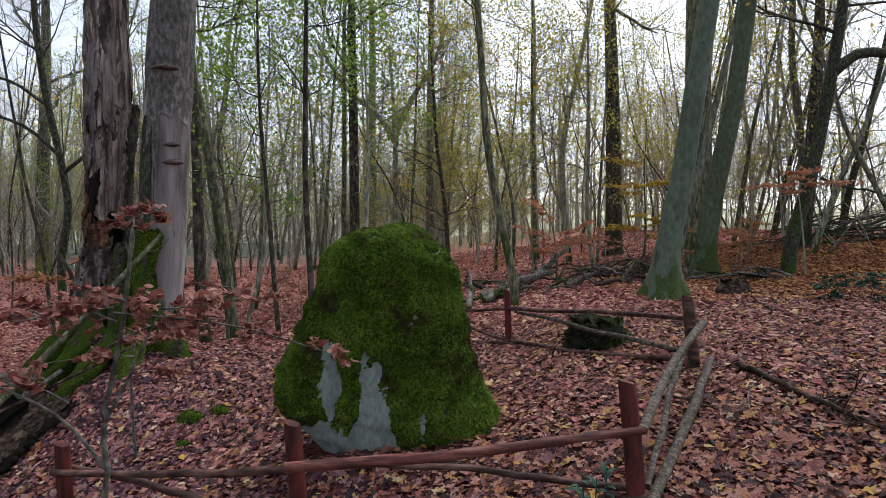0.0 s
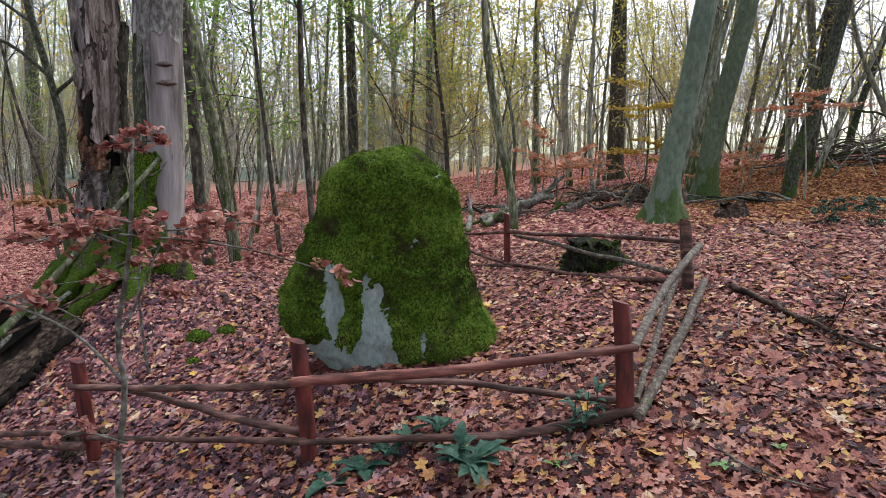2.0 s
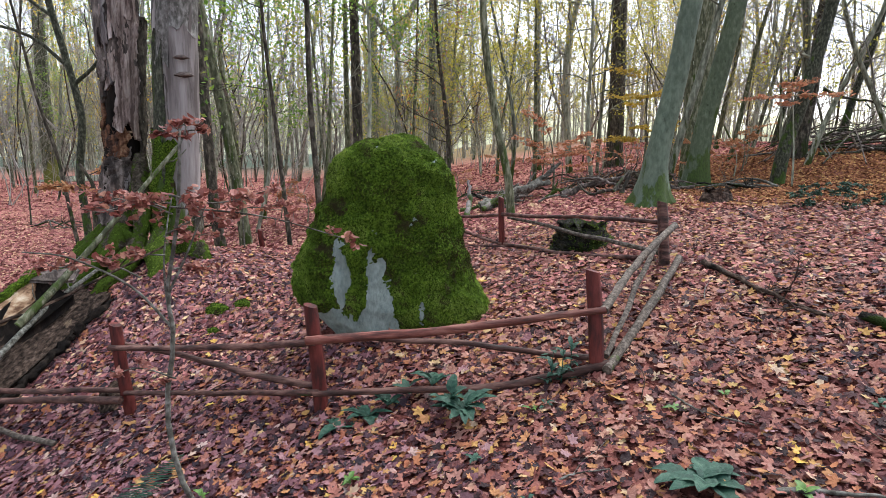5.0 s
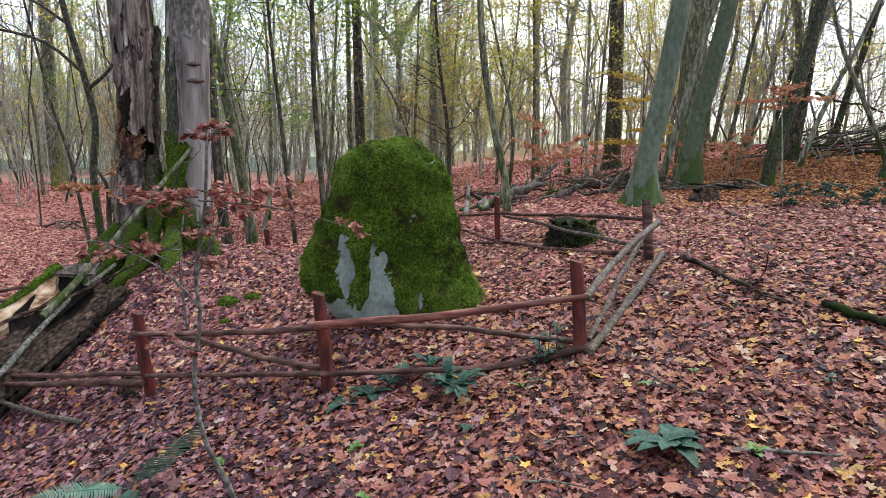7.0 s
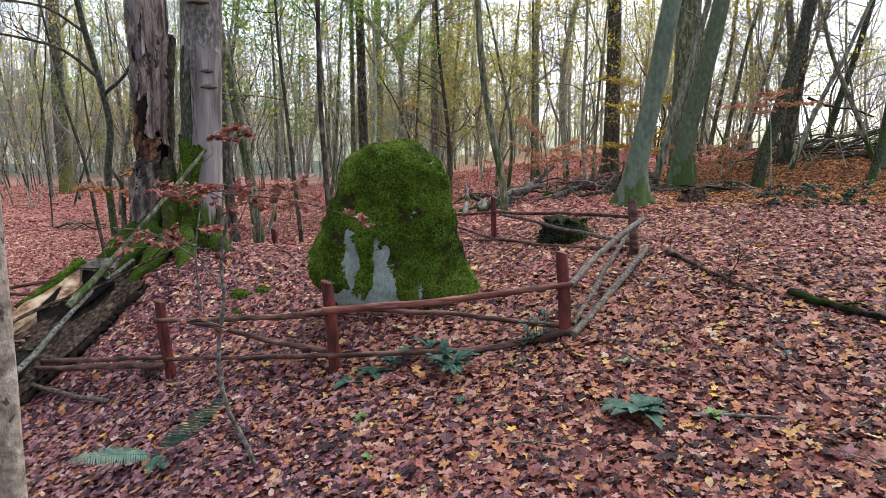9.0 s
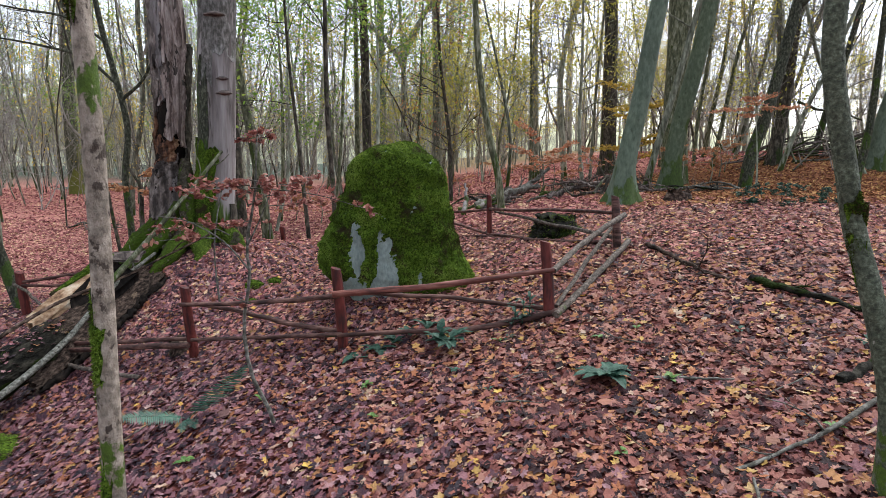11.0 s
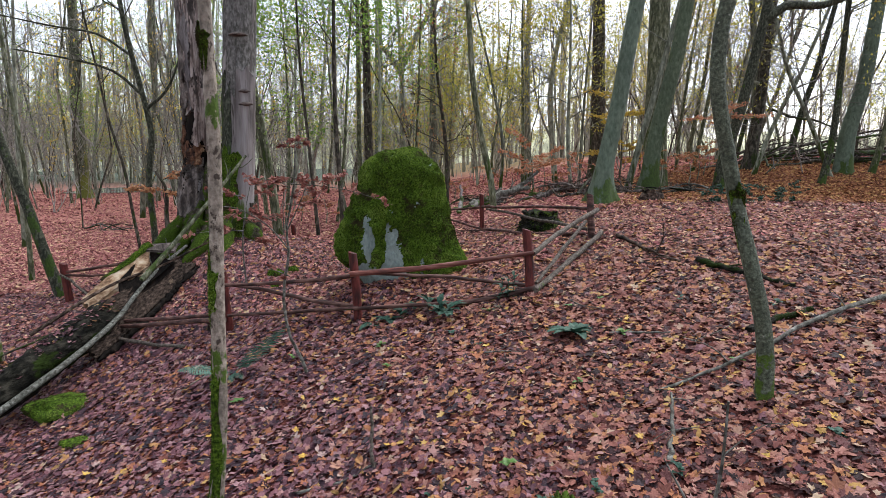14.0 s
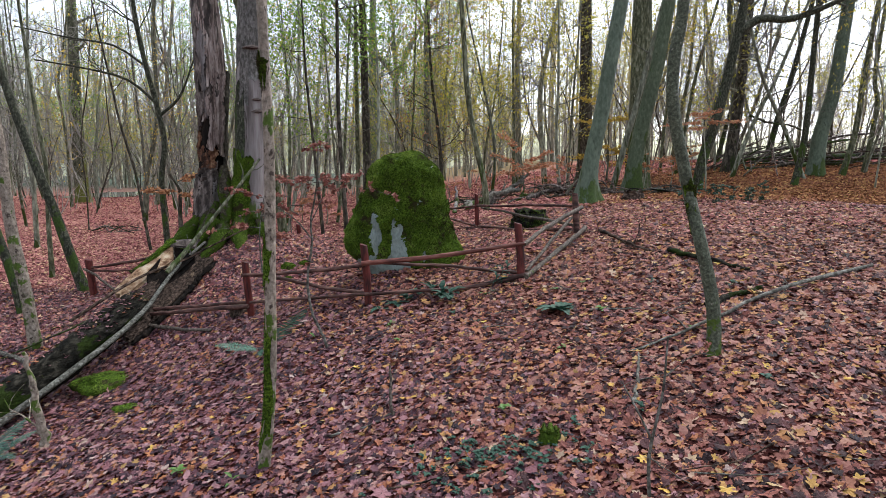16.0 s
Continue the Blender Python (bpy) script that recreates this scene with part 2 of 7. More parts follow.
M_FARBARK = material("far_tree_bark", [(0.3, (0.06075, 0.06401, 0.04536)), (0.55, (0.1553, 0.1618, 0.1176)), (0.85, (0.3375, 0.3521, 0.2722))], 14.0, 0.9, 0.5, stretch=(1, 1, 0.3), per="object", moss=((0.05, 0.07, 0.012), 1.5, 0.5))
M_TWIG = material("bare_twigs", [(0.3, (0.09775, 0.092, 0.0782)), (0.7, (0.2875, 0.2702, 0.2415))], 3.0, 0.9, 0.0, per="object")
M_DEADWHITE = material("bleached_dead_wood", [(0.25, (0.09, 0.075, 0.070)), (0.5, (0.20, 0.173, 0.167)), (0.8, (0.31, 0.28, 0.272))], 6.0, 0.8, 0.7, 18.0,
                       stretch=(1, 1, 0.10), spots=((0.06, 0.05, 0.045), 9.0, 0.42), moss=((0.06, 0.095, 0.012), 0.6, 0.9))
M_DEADBARK = material("flaking_grey_bark", [(0.3, (0.03075, 0.02375, 0.021)), (0.55, (0.105, 0.084, 0.07275)), (0.8, (0.245, 0.2025, 0.1825))], 10.0, 0.9, 1.0, 14.0,
                      stretch=(1, 1, 0.3), bump_dist=0.03)
M_ROTWOOD = material("rotten_orange_wood", [(0.3, (0.03, 0.014, 0.009)), (0.5, (0.115, 0.05, 0.026)), (0.7, (0.235, 0.125, 0.068)), (0.85, (0.36, 0.25, 0.165))], 9.0, 0.85, 1.0, 16.0,
                     stretch=(1, 1, 0.2), bump_dist=0.03)
M_PALEROT = material("pale_broken_heartwood", [(0.25, (0.09, 0.045, 0.022)), (0.45, (0.27, 0.165, 0.095)), (0.65, (0.44, 0.33, 0.22)), (0.85, (0.55, 0.46, 0.35))], 7.0, 0.85, 1.0, 20.0,
                     stretch=(1, 0.4, 1.4), spots=((0.05, 0.026, 0.015), 8.0, 0.30), bump_dist=0.02)
M_PLANK = material("split_brown_heartwood", [(0.25, (0.0105, 0.0075, 0.006)), (0.45, (0.04125, 0.0285, 0.02175)), (0.65, (0.07875, 0.0555, 0.04275)), (0.85, (0.15, 0.1087, 0.08625))], 40.0, 0.85, 1.0, 44.0,
                   stretch=(1, 0.25, 0.8), spots=((0.17, 0.125, 0.085), 6.0, 0.36), bump_dist=0.04, spec=0.1)
# near black: painted shade inside the hollows, and the log's charred edge
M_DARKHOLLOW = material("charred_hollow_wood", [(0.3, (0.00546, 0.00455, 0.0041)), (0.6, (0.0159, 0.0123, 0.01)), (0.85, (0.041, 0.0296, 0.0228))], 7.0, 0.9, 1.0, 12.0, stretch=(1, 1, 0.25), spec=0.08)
M_LOGBARK = material("mossy_log_bark", [(0.3, (0.0048, 0.0048, 0.0036)), (0.55, (0.0156, 0.0144, 0.0108)), (0.8, (0.04496, 0.0408, 0.0312))], 16.0, 0.85, 1.0, 22.0,
                     stretch=(1, 0.35, 1), moss=((0.022, 0.036, 0.006), 0.9, 0.25, 3.0), spots=((0.34, 0.36, 0.31), 60.0, 0.27), bump_dist=0.05, spec=0.08)
M_LICHENBARK = material("lichen_white_bark", [(0.3, (0.0496, 0.0484, 0.0384)), (0.55, (0.124, 0.123, 0.105)), (0.8, (0.223, 0.223, 0.198))], 30.0, 0.85, 0.8, spots=((0.03, 0.028, 0.022), 22.0, 0.42))
M_LICHENPOLE = material("lichen_grey_pole", [(0.3, (0.0504, 0.0468, 0.036)), (0.55, (0.115, 0.108, 0.09)), (0.8, (0.216, 0.212, 0.187))], 16.0, 0.85, 0.5, spots=((0.035, 0.03, 0.024), 12.0, 0.42))
M_REDWOOD = material("weathered_red_paint", [(0.25, (0.03089, 0.005722, 0.004712)), (0.5, (0.08124, 0.01206, 0.009409)), (0.75, (0.1283, 0.02355, 0.01752))], 14.0, 0.65, 0.8, 30.0,
                     stretch=(1, 1, 0.2), spots=((0.085, 0.036, 0.027), 11.0, 0.30), bump_dist=0.006)
M_REDRAIL = material("flaking_red_rail", [(0.25, (0.054, 0.0176, 0.0132)), (0.5, (0.15, 0.0462, 0.0341)), (0.75, (0.24, 0.105, 0.0792))], 20.0, 0.7, 0.9, 36.0,
                     stretch=(0.12, 1, 1), spots=((0.05, 0.022, 0.017), 14.0, 0.40), bump_dist=0.008)
M_BROWNRAIL = material("weathered_red_brown_rail", [(0.25, (0.0221, 0.0108, 0.00857)), (0.5, (0.0685, 0.0293, 0.0228)), (0.75, (0.155, 0.0802, 0.0628))], 18.0, 0.75, 1.0, 34.0,
                       stretch=(0.16, 1, 1), spots=((0.045, 0.062, 0.014), 8.0, 0.30), bump_dist=0.01)
M_GREYRAIL = material("grey_algae_rail", [(0.25, (0.028, 0.021, 0.015)), (0.5, (0.078, 0.060, 0.046)), (0.75, (0.16, 0.132, 0.108))], 30.0, 0.8, 1.0, 50.0,
                      spots=((0.055, 0.072, 0.02), 7.0, 0.36), bump_dist=0.01)
M_ROCK = material("grey_green_granite", [(0.25, (0.150, 0.183, 0.168)), (0.5, (0.205, 0.245, 0.224)), (0.8, (0.27, 0.31, 0.285))], 30.0, 0.8, 0.8, 60.0,
                  stretch=(1, 1, 0.5), spots=((0.12, 0.135, 0.105), 8.0, 0.36), bump_dist=0.01, contrast=1.6)
M_MOSS = material("deep_green_moss", [(0.25, (0.01663, 0.03348, 0.003762)), (0.5, (0.05106, 0.09288, 0.007524)), (0.75, (0.1187, 0.1782, 0.01756))], 45.0, 0.95, 1.0, 70.0, bump_dist=0.02, spec=0.1, contrast=2.4, spots=((0.034, 0.027, 0.013), 3.2, 0.42))
M_MOSSBLADE = material("moss_fuzz", [(0.0, (0.03477, 0.02767, 0.0102)), (0.14, (0.03333, 0.03953, 0.007649)), (0.32, (0.04491, 0.07642, 0.008287)), (0.55, (0.08113, 0.1424, 0.01339)), (0.78, (0.1303, 0.2108, 0.02295)), (1.0, (0.2174, 0.2965, 0.051))], 6.0, 0.9, 0.0, per="island", translucent=0.12, spec=0.08, contrast=2.4, clump=(2.0, 5.2), spread=0.42)
M_REDLEAF = material("rusty_beech_leaves", [(0.0, (0.1436, 0.0416, 0.03624)), (0.4, (0.2652, 0.0884, 0.07036)), (0.75, (0.3426, 0.1352, 0.1066)), (1.0, (0.3978, 0.1976, 0.1279))], 25.0, 0.5, 0.2, per="island", translucent=0.3)
M_YELLOWCROWN = material("yellow_autumn_foliage", [(0.0, (0.42, 0.28, 0.03)), (0.5, (0.60, 0.44, 0.06)), (1.0, (0.70, 0.54, 0.14))], 20.0, 0.6, 0.0, per="island", translucent=0.5)
M_GREENCROWN = material("green_late_foliage", [(0.0, (0.101, 0.209, 0.03)), (0.5, (0.187, 0.342, 0.05)), (1.0, (0.351, 0.437, 0.08))], 20.0, 0.6, 0.0, per="island", translucent=0.5)
M_OLIVECROWN = material("yellow_green_foliage", [(0.0, (0.28, 0.29, 0.035)), (0.5, (0.46, 0.43, 0.06)), (1.0, (0.60, 0.51, 0.11))], 20.0, 0.6, 0.0, per="island", translucent=0.5)
M_ORANGECROWN = material("orange_autumn_foliage", [(0.0, (0.30, 0.11, 0.05)), (0.5, (0.45, 0.21, 0.10)), (1.0, (0.54, 0.32, 0.16))], 20.0, 0.6, 0.0, per="island", translucent=0.45)
M_PLANT = material("blue_green_plant_leaf", [(0.25, (0.013, 0.040, 0.027)), (0.55, (0.028, 0.074, 0.049)), (0.8, (0.055, 0.112, 0.075))], 14.0, 0.55, 0.5, 40.0, translucent=0.12, spec=0.2)
M_FERN = material("fern_green", [(0.25, (0.02754, 0.08032, 0.05508)), (0.55, (0.05967, 0.1435, 0.101)), (0.8, (0.09758, 0.1951, 0.1377))], 14.0, 0.55, 0.3, translucent=0.2)
M_IVY = material("bright_weed_leaf", [(0.25, (0.04, 0.10, 0.02)), (0.55, (0.09, 0.18, 0.035)), (0.8, (0.16, 0.25, 0.06))], 14.0, 0.5, 0.3, translucent=0.2)
M_FUNGUS = material("bracket_fungus", [(0.25, (0.03, 0.022, 0.02)), (0.55, (0.09, 0.065, 0.055)), (0.8, (0.20, 0.16, 0.14))], 9.0, 0.8, 0.5, stretch=(1, 1, 6))
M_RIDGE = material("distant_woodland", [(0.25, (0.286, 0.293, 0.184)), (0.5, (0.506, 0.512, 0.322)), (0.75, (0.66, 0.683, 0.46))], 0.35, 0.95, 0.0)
# the rise glows faintly to imitate haze, bluish west and warm east
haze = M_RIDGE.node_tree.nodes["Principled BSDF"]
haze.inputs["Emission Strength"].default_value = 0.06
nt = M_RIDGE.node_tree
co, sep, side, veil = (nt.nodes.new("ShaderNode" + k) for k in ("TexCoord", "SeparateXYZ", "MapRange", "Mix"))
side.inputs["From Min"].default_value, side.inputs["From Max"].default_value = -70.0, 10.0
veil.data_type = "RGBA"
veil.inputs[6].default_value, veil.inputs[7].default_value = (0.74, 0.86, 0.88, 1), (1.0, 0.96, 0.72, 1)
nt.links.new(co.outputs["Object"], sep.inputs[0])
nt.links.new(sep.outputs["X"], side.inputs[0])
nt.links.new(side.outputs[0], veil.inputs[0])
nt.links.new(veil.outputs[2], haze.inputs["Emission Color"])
# grey bark lightened for the far trees, distance haze put into the colour
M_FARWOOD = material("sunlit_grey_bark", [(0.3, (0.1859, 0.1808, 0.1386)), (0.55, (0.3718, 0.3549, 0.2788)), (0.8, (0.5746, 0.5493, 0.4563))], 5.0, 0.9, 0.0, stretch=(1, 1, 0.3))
M_BROWNWOOD = material("damp_brown_dead_wood", [(0.3, (0.02, 0.014, 0.011)), (0.55, (0.075, 0.05, 0.038)), (0.8, (0.17, 0.12, 0.09))], 18.0, 0.85, 1.0, 26.0, stretch=(1, 0.3, 1), spots=((0.012, 0.010, 0.008), 6.0, 0.42), bump_dist=0.03, spec=0.08)
M_POND = material("pale_pond_water", [(0.3, (0.10, 0.12, 0.12)), (0.7, (0.16, 0.18, 0.18))], 0.4, 0.05, 0.0, spec=0.8)

# ---- helpers for building ----


class Geo:
    """Vertices and faces gathered for one mesh."""

    def __init__(self):
        self.v, self.q, self.t, self.n = [], [], [], 0

    def add(self, v, f):
        v, f = np.asarray(v, float).reshape(-1, 3), np.asarray(f, int)
        (self.q if f.shape[1] == 4 else self.t).append(f + self.n)
        self.v.append(v)
        self.n += len(v)
        return self

    def arrays(self):
        v = np.concatenate(self.v) if self.v else np.zeros((0, 3))
        q = np.concatenate(self.q) if self.q else np.zeros((0, 4), int)
        t = np.concatenate(self.t) if self.t else np.zeros((0, 3), int)
        return v, q, t

    def join(self, other, m=None):
        v, q, t = other
        if m is not None:
            m = np.array(m)
            v = v @ m[:3, :3].T + m[:3, 3]
        if len(q):
            self.q.append(q + self.n)
        if len(t):
            self.t.append(t + self.n)
        self.v.append(v)
        self.n += len(v)

    def mesh(self, name, mat, origin=(0, 0, 0), smooth=True):
        v, q, t = self.arrays()
        me = bpy.data.meshes.new(name)
        v = v - np.asarray(origin, float)
        me.vertices.add(len(v))
        me.vertices.foreach_set("co", v.astype(np.float32).ravel())
        loops = np.concatenate([q.ravel(), t.ravel()]).astype(np.int32)
        me.loops.add(len(loops))
        me.loops.foreach_set("vertex_index", loops)
        sizes = np.concatenate([np.full(len(q), 4), np.full(len(t), 3)]).astype(np.int32)
        me.polygons.add(len(sizes))
        me.polygons.foreach_set("loop_start", np.concatenate([[0], np.cumsum(sizes)[:-1]]).astype(np.int32))
        me.polygons.foreach_set("use_smooth", np.full(len(sizes), smooth))
        me.materials.append(mat)
        me.update(calc_edges=True)
        me.validate()
        return me


def thing(name, at, label, category, group="", kind=""):
    e = new(name)
    e.location = at
    e.empty_display_size = 0.2
    return tagged(e, label, category, group, kind)


def part(name, geo, mat, parent=None, label="", smooth=True):
    """One mesh object under a thing; its vertices are given in the world."""
    at = (0, 0, 0)
    up = parent
    while up is not None:
        at = tuple(a + b for a, b in zip(at, up.location))
        up = up.parent
    ob = new(name, geo.mesh(name, mat, at, smooth))
    if parent is not None:
        ob.parent = parent
    return tagged(ob, label)


def ground_z(x, y):
    """The forest floor: it rises to the east bank, falls to the west, with a mound round the old double tree."""
    x, y = np.asarray(x, float), np.asarray(y, float)
    n = np.exp(-(np.hypot(x, y - 4) / 9) ** 2)
    m = np.exp(-(np.hypot(x + 3.9, y - 7.4) / 1.7) ** 2)
    s = np.tanh(x / 6)
    u = y - 4
    z = -0.5117 + 0.8213 * s - 0.1695 * s * n + n * (0.3588 + 0.084 * x + 0.0896 * u - 0.0026 * x * x - 0.0013 * x * u - 0.0008 * u * u) + 0.3603 * np.tanh(u / 12) + 0.6423 * m
    z = z - 0.34 * np.exp(-(np.hypot(x + 5.2, y - 2.8) / 1.7) ** 2)
    z = z + 0.11 * np.exp(-(np.hypot((x + 0.65) / 1.5, y - 4.5) / 0.5) ** 2)
    z = z + 0.225 * (1 + np.tanh((x - 9) / 2.5)) * (1 + np.tanh((y - 15) / 2.5))
    return z + 0.02 * np.sin(1.7 * x + 0.6 * y) * np.sin(1.3 * y - 0.5 * x) + 0.012 * np.sin(4.1 * x + 1.0) * np.sin(3.7 * y)


def gz(x, y):
    return float(ground_z(x, y))


def spline(points, n):
    """n points on a smooth curve through the given ones."""
    p = np.asarray(points, float)
    k = len(p)
    if k == 2:
        return p[0] + np.linspace(0, 1, n)[:, None] * (p[1] - p[0])
    e = np.vstack([2 * p[0] - p[1], p, 2 * p[-1] - p[-2]])
    u = np.linspace(0, k - 1, n)
    i = np.minimum(u.astype(int), k - 2)
    f = (u - i)[:, None]
    a, b, c, d = e[i], e[i + 1], e[i + 2], e[i + 3]
    return 0.5 * (2 * b + (c - a) * f + (2 * a - 5 * b + 4 * c - d) * f ** 2 + (3 * b - a - 3 * c + d) * f ** 3)


def tube(geo, path, radii, sides=6, lump=0.0, rng=None, cap=True, flare=0.0):
    """A round, tapered, knobbly rod along a path. flare: root buttresses at its foot."""
    p, r = np.asarray(path, float), np.asarray(radii, float)
    n = len(p)
    t = np.gradient(p, axis=0)
    t /= np.linalg.norm(t, axis=1)[:, None] + 1e-9
    ref = np.array([1.0, 0, 0]) if abs(t[n // 2][0]) < 0.8 else np.array([0, 1.0, 0])
    b = np.cross(t, ref)
    b /= np.linalg.norm(b, axis=1)[:, None] + 1e-9
    a = np.cross(b, t)
    th = np.arange(sides) * 2 * np.pi / sides
    rr = np.repeat(r[:, None], sides, 1)
    if lump and rng is not None:
        s = np.linspace(0, 1, n)[:, None]
        ph = rng.uniform(0, 6.28, 8)
        wav = (np.sin(th * 2 + ph[0] + s * 5) + np.sin(th * 3 + ph[1] - s * 9) + 0.7 * np.sin(th * 5 + ph[2] + s * 17) + 0.8 * np.sin(s * 23 + ph[3] + th)
               + 0.5 * np.sin(th * 7 + ph[5] + s * 31))
        rr = rr * (1 + lump * wav / 2.5 + lump * 0.4 * rng.uniform(-1, 1, (n, sides)))
    if flare:
        h = p[:, 2:3] - p[0, 2]
        k = np.exp(-np.maximum(h, 0) / (0.9 * r[0] + 0.17))
        ph = rng.uniform(0, 6.28, 2)
        rr = rr * (1 + flare * k * (0.55 + 0.6 * np.maximum(0, np.sin(th * 5 + ph[0])) + 0.4 * np.maximum(0, np.sin(th * 3 + ph[1]))))
    v = p[:, None, :] + rr[..., None] * (np.cos(th)[None, :, None] * a[:, None, :] + np.sin(th)[None, :, None] * b[:, None, :])
    i, j = np.meshgrid(np.arange(n - 1), np.arange(sides), indexing="ij")
    j2 = (j + 1) % sides
    f = np.stack([i * sides + j, i * sides + j2, (i + 1) * sides + j2, (i + 1) * sides + j], -1).reshape(-1, 4)
    geo.add(v.reshape(-1, 3), f)
    if cap:
        for ring, c in ((0, p[0]), (n - 1, p[-1])):
            base = v[ring]
            jj = np.arange(sides)
            tri = np.stack([np.full(sides, sides), jj, (jj + 1) % sides], -1)
            geo.add(np.vstack([base, c]), tri if ring else tri[:, ::-1])
    return p


def bough(geo, rng, start, way, length, radius, depth, sides=4, up=0.12, wander=0.22, tips=None, kids=(3, 5), thin=0.62):
    """A bare branch with its side branches."""
    n = 5 if depth else 4
    p = [np.asarray(start, float)]
    d = np.asarray(way, float)
    d = d / (np.linalg.norm(d) + 1e-9)
    for _ in range(n - 1):
        d = d + rng.normal(0, wander, 3) + np.array([0, 0, up])
        d /= np.linalg.norm(d)
        p.append(p[-1] + d * length / (n - 1))
    p = np.array(p)
    r = np.linspace(radius, radius * 0.35, n)
    tube(geo, p, r, sides, cap=False)
    if tips is not None:
        tips.append((p[-1], d))
        if depth == 0:
            tips.append((p[-2], d))
    if depth > 0:
        for _ in range(rng.integers(kids[0], kids[1] + 1)):
            k = rng.uniform(0.25, 1.0) * (n - 1)
            i = min(int(k), n - 2)
            s = p[i] + (p[i + 1] - p[i]) * (k - i)
            side = rng.normal(0, 1, 3)
            tt = p[i + 1] - p[i]
            tt = tt / np.linalg.norm(tt)
            side -= tt * side.dot(tt)
            side /= np.linalg.norm(side) + 1e-9
            w = tt * rng.uniform(0.5, 0.9) + side * rng.uniform(0.5, 0.9)
            bough(geo, rng, s, w, length * rng.uniform(0.4, 0.7), r[i] * thin, depth - 1, max(3, sides - 1), up, wander, tips, kids, thin)


OVAL = [(0, 1.0), (48, 0.62), (128, 0.6), (180, 0.95)]
LOBED = [(0, 1.02), (11, 0.78), (24, 0.56), (41, 0.80), (54, 0.96), (67, 0.76), (82, 0.54), (108, 0.74), (140, 0.46), (180, 0.16)]


def outline(half):
    """The outline of a leaf, in its plane, from one half's angles and radii."""
    full = list(half) + [(360 - a, r) for a, r in half[-2:0:-1]]
    a = np.radians([x for x, _ in full])
    r = np.array([y for _, y in full])
    return np.stack([r * np.cos(a), r * np.sin(a)], -1)


def leaves(geo, centres, sizes, rng, shape, tilt=0.5, curl=0.25, slope=None):
    """Many leaves at once: each a fan of triangles, bent and turned at random. slope: the lie of the land under each."""
    centres = np.asarray(centres, float).reshape(-1, 3)
    n, k = len(centres), len(shape)
    if n == 0:
        return
    yaw = rng.uniform(0, 2 * np.pi, n)
    a, b = rng.normal(0, tilt, n), rng.normal(0, tilt, n)
    plain = k == 4  # small far leaves are single folded quads
    pts = shape if plain else np.vstack([shape, [[0.0, 0.0]]])
    x = np.repeat(pts[None, :, 0], n, 0) * (1 + rng.normal(0, 0.12, (n, 1)))
    y = np.repeat(pts[None, :, 1], n, 0) * (1 + rng.normal(0, 0.15, (n, 1)))
    z = curl * rng.normal(0.2, 0.8, (n, 1)) * (x ** 2) + curl * rng.normal(0.3, 0.8, (n, 1)) * (y ** 2) + curl * 0.4 * rng.normal(0, 0.5, (n, len(pts)))
    s = np.asarray(sizes, float)[:, None] if np.ndim(sizes) else sizes
    x, y, z = x * s, y * s, z * s
    y, z = y * np.cos(a)[:, None] - z * np.sin(a)[:, None], y * np.sin(a)[:, None] + z * np.cos(a)[:, None]
    x, z = x * np.cos(b)[:, None] + z * np.sin(b)[:, None], -x * np.sin(b)[:, None] + z * np.cos(b)[:, None]
    x, y = x * np.cos(yaw)[:, None] - y * np.sin(yaw)[:, None], x * np.sin(yaw)[:, None] + y * np.cos(yaw)[:, None]
    if slope is not None:
        z = z + slope[0][:, None] * x + slope[1][:, None] * y
    v = np.stack([x, y, z], -1) + centres[:, None, :]
    if plain:
        geo.add(v.reshape(-1, 3), np.arange(4 * n).reshape(-1, 4))
        return
    j = np.arange(k)
    f = np.stack([np.full(k, k), j, (j + 1) % k], -1)
    f = (f[None] + (np.arange(n) * (k + 1))[:, None, None]).reshape(-1, 3)
    geo.add(v.reshape(-1, 3), f)


O_MAPLE, O_OVAL, O_SMALL = outline(LOBED), outline(OVAL), np.array([[1.0, 0], [0.1, 0.5], [-0.9, 0.0], [0.1, -0.5]])

# ---- the ground ----
g = Geo()
lines_x = np.concatenate([-np.geomspace(14, 420, 22)[::-1], np.linspace(-13.6, 13.6, 137), np.geomspace(14, 420, 22)])
lines_y = np.concatenate([-np.geomspace(9, 300, 16)[::-1], np.linspace(-8.6, 20, 140), np.geomspace(20.4, 500, 30)])
gx, gy = np.meshgrid(lines_x, lines_y, indexing="ij")
nx, ny = gx.shape
ii, jj = np.meshgrid(np.arange(nx - 1), np.arange(ny - 1), indexing="ij")
quad = np.stack([ii * ny + jj, (ii + 1) * ny + jj, (ii + 1) * ny + jj + 1, ii * ny + jj + 1], -1).reshape(-1, 4)
g.add(np.stack([gx, gy, ground_z(gx, gy)], -1), quad)
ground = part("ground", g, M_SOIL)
tagged(ground, "sloping forest floor under fallen leaves", "ground", "", "structure")

# ---- the standing stone ----


def lumps(v, f, seed):
    """Smooth fractal noise at points."""
    return np.array([noise.fractal(Vector((a * f + seed, b * f, c * f)), 0.8, 2.1, 5) for a, b, c in v])


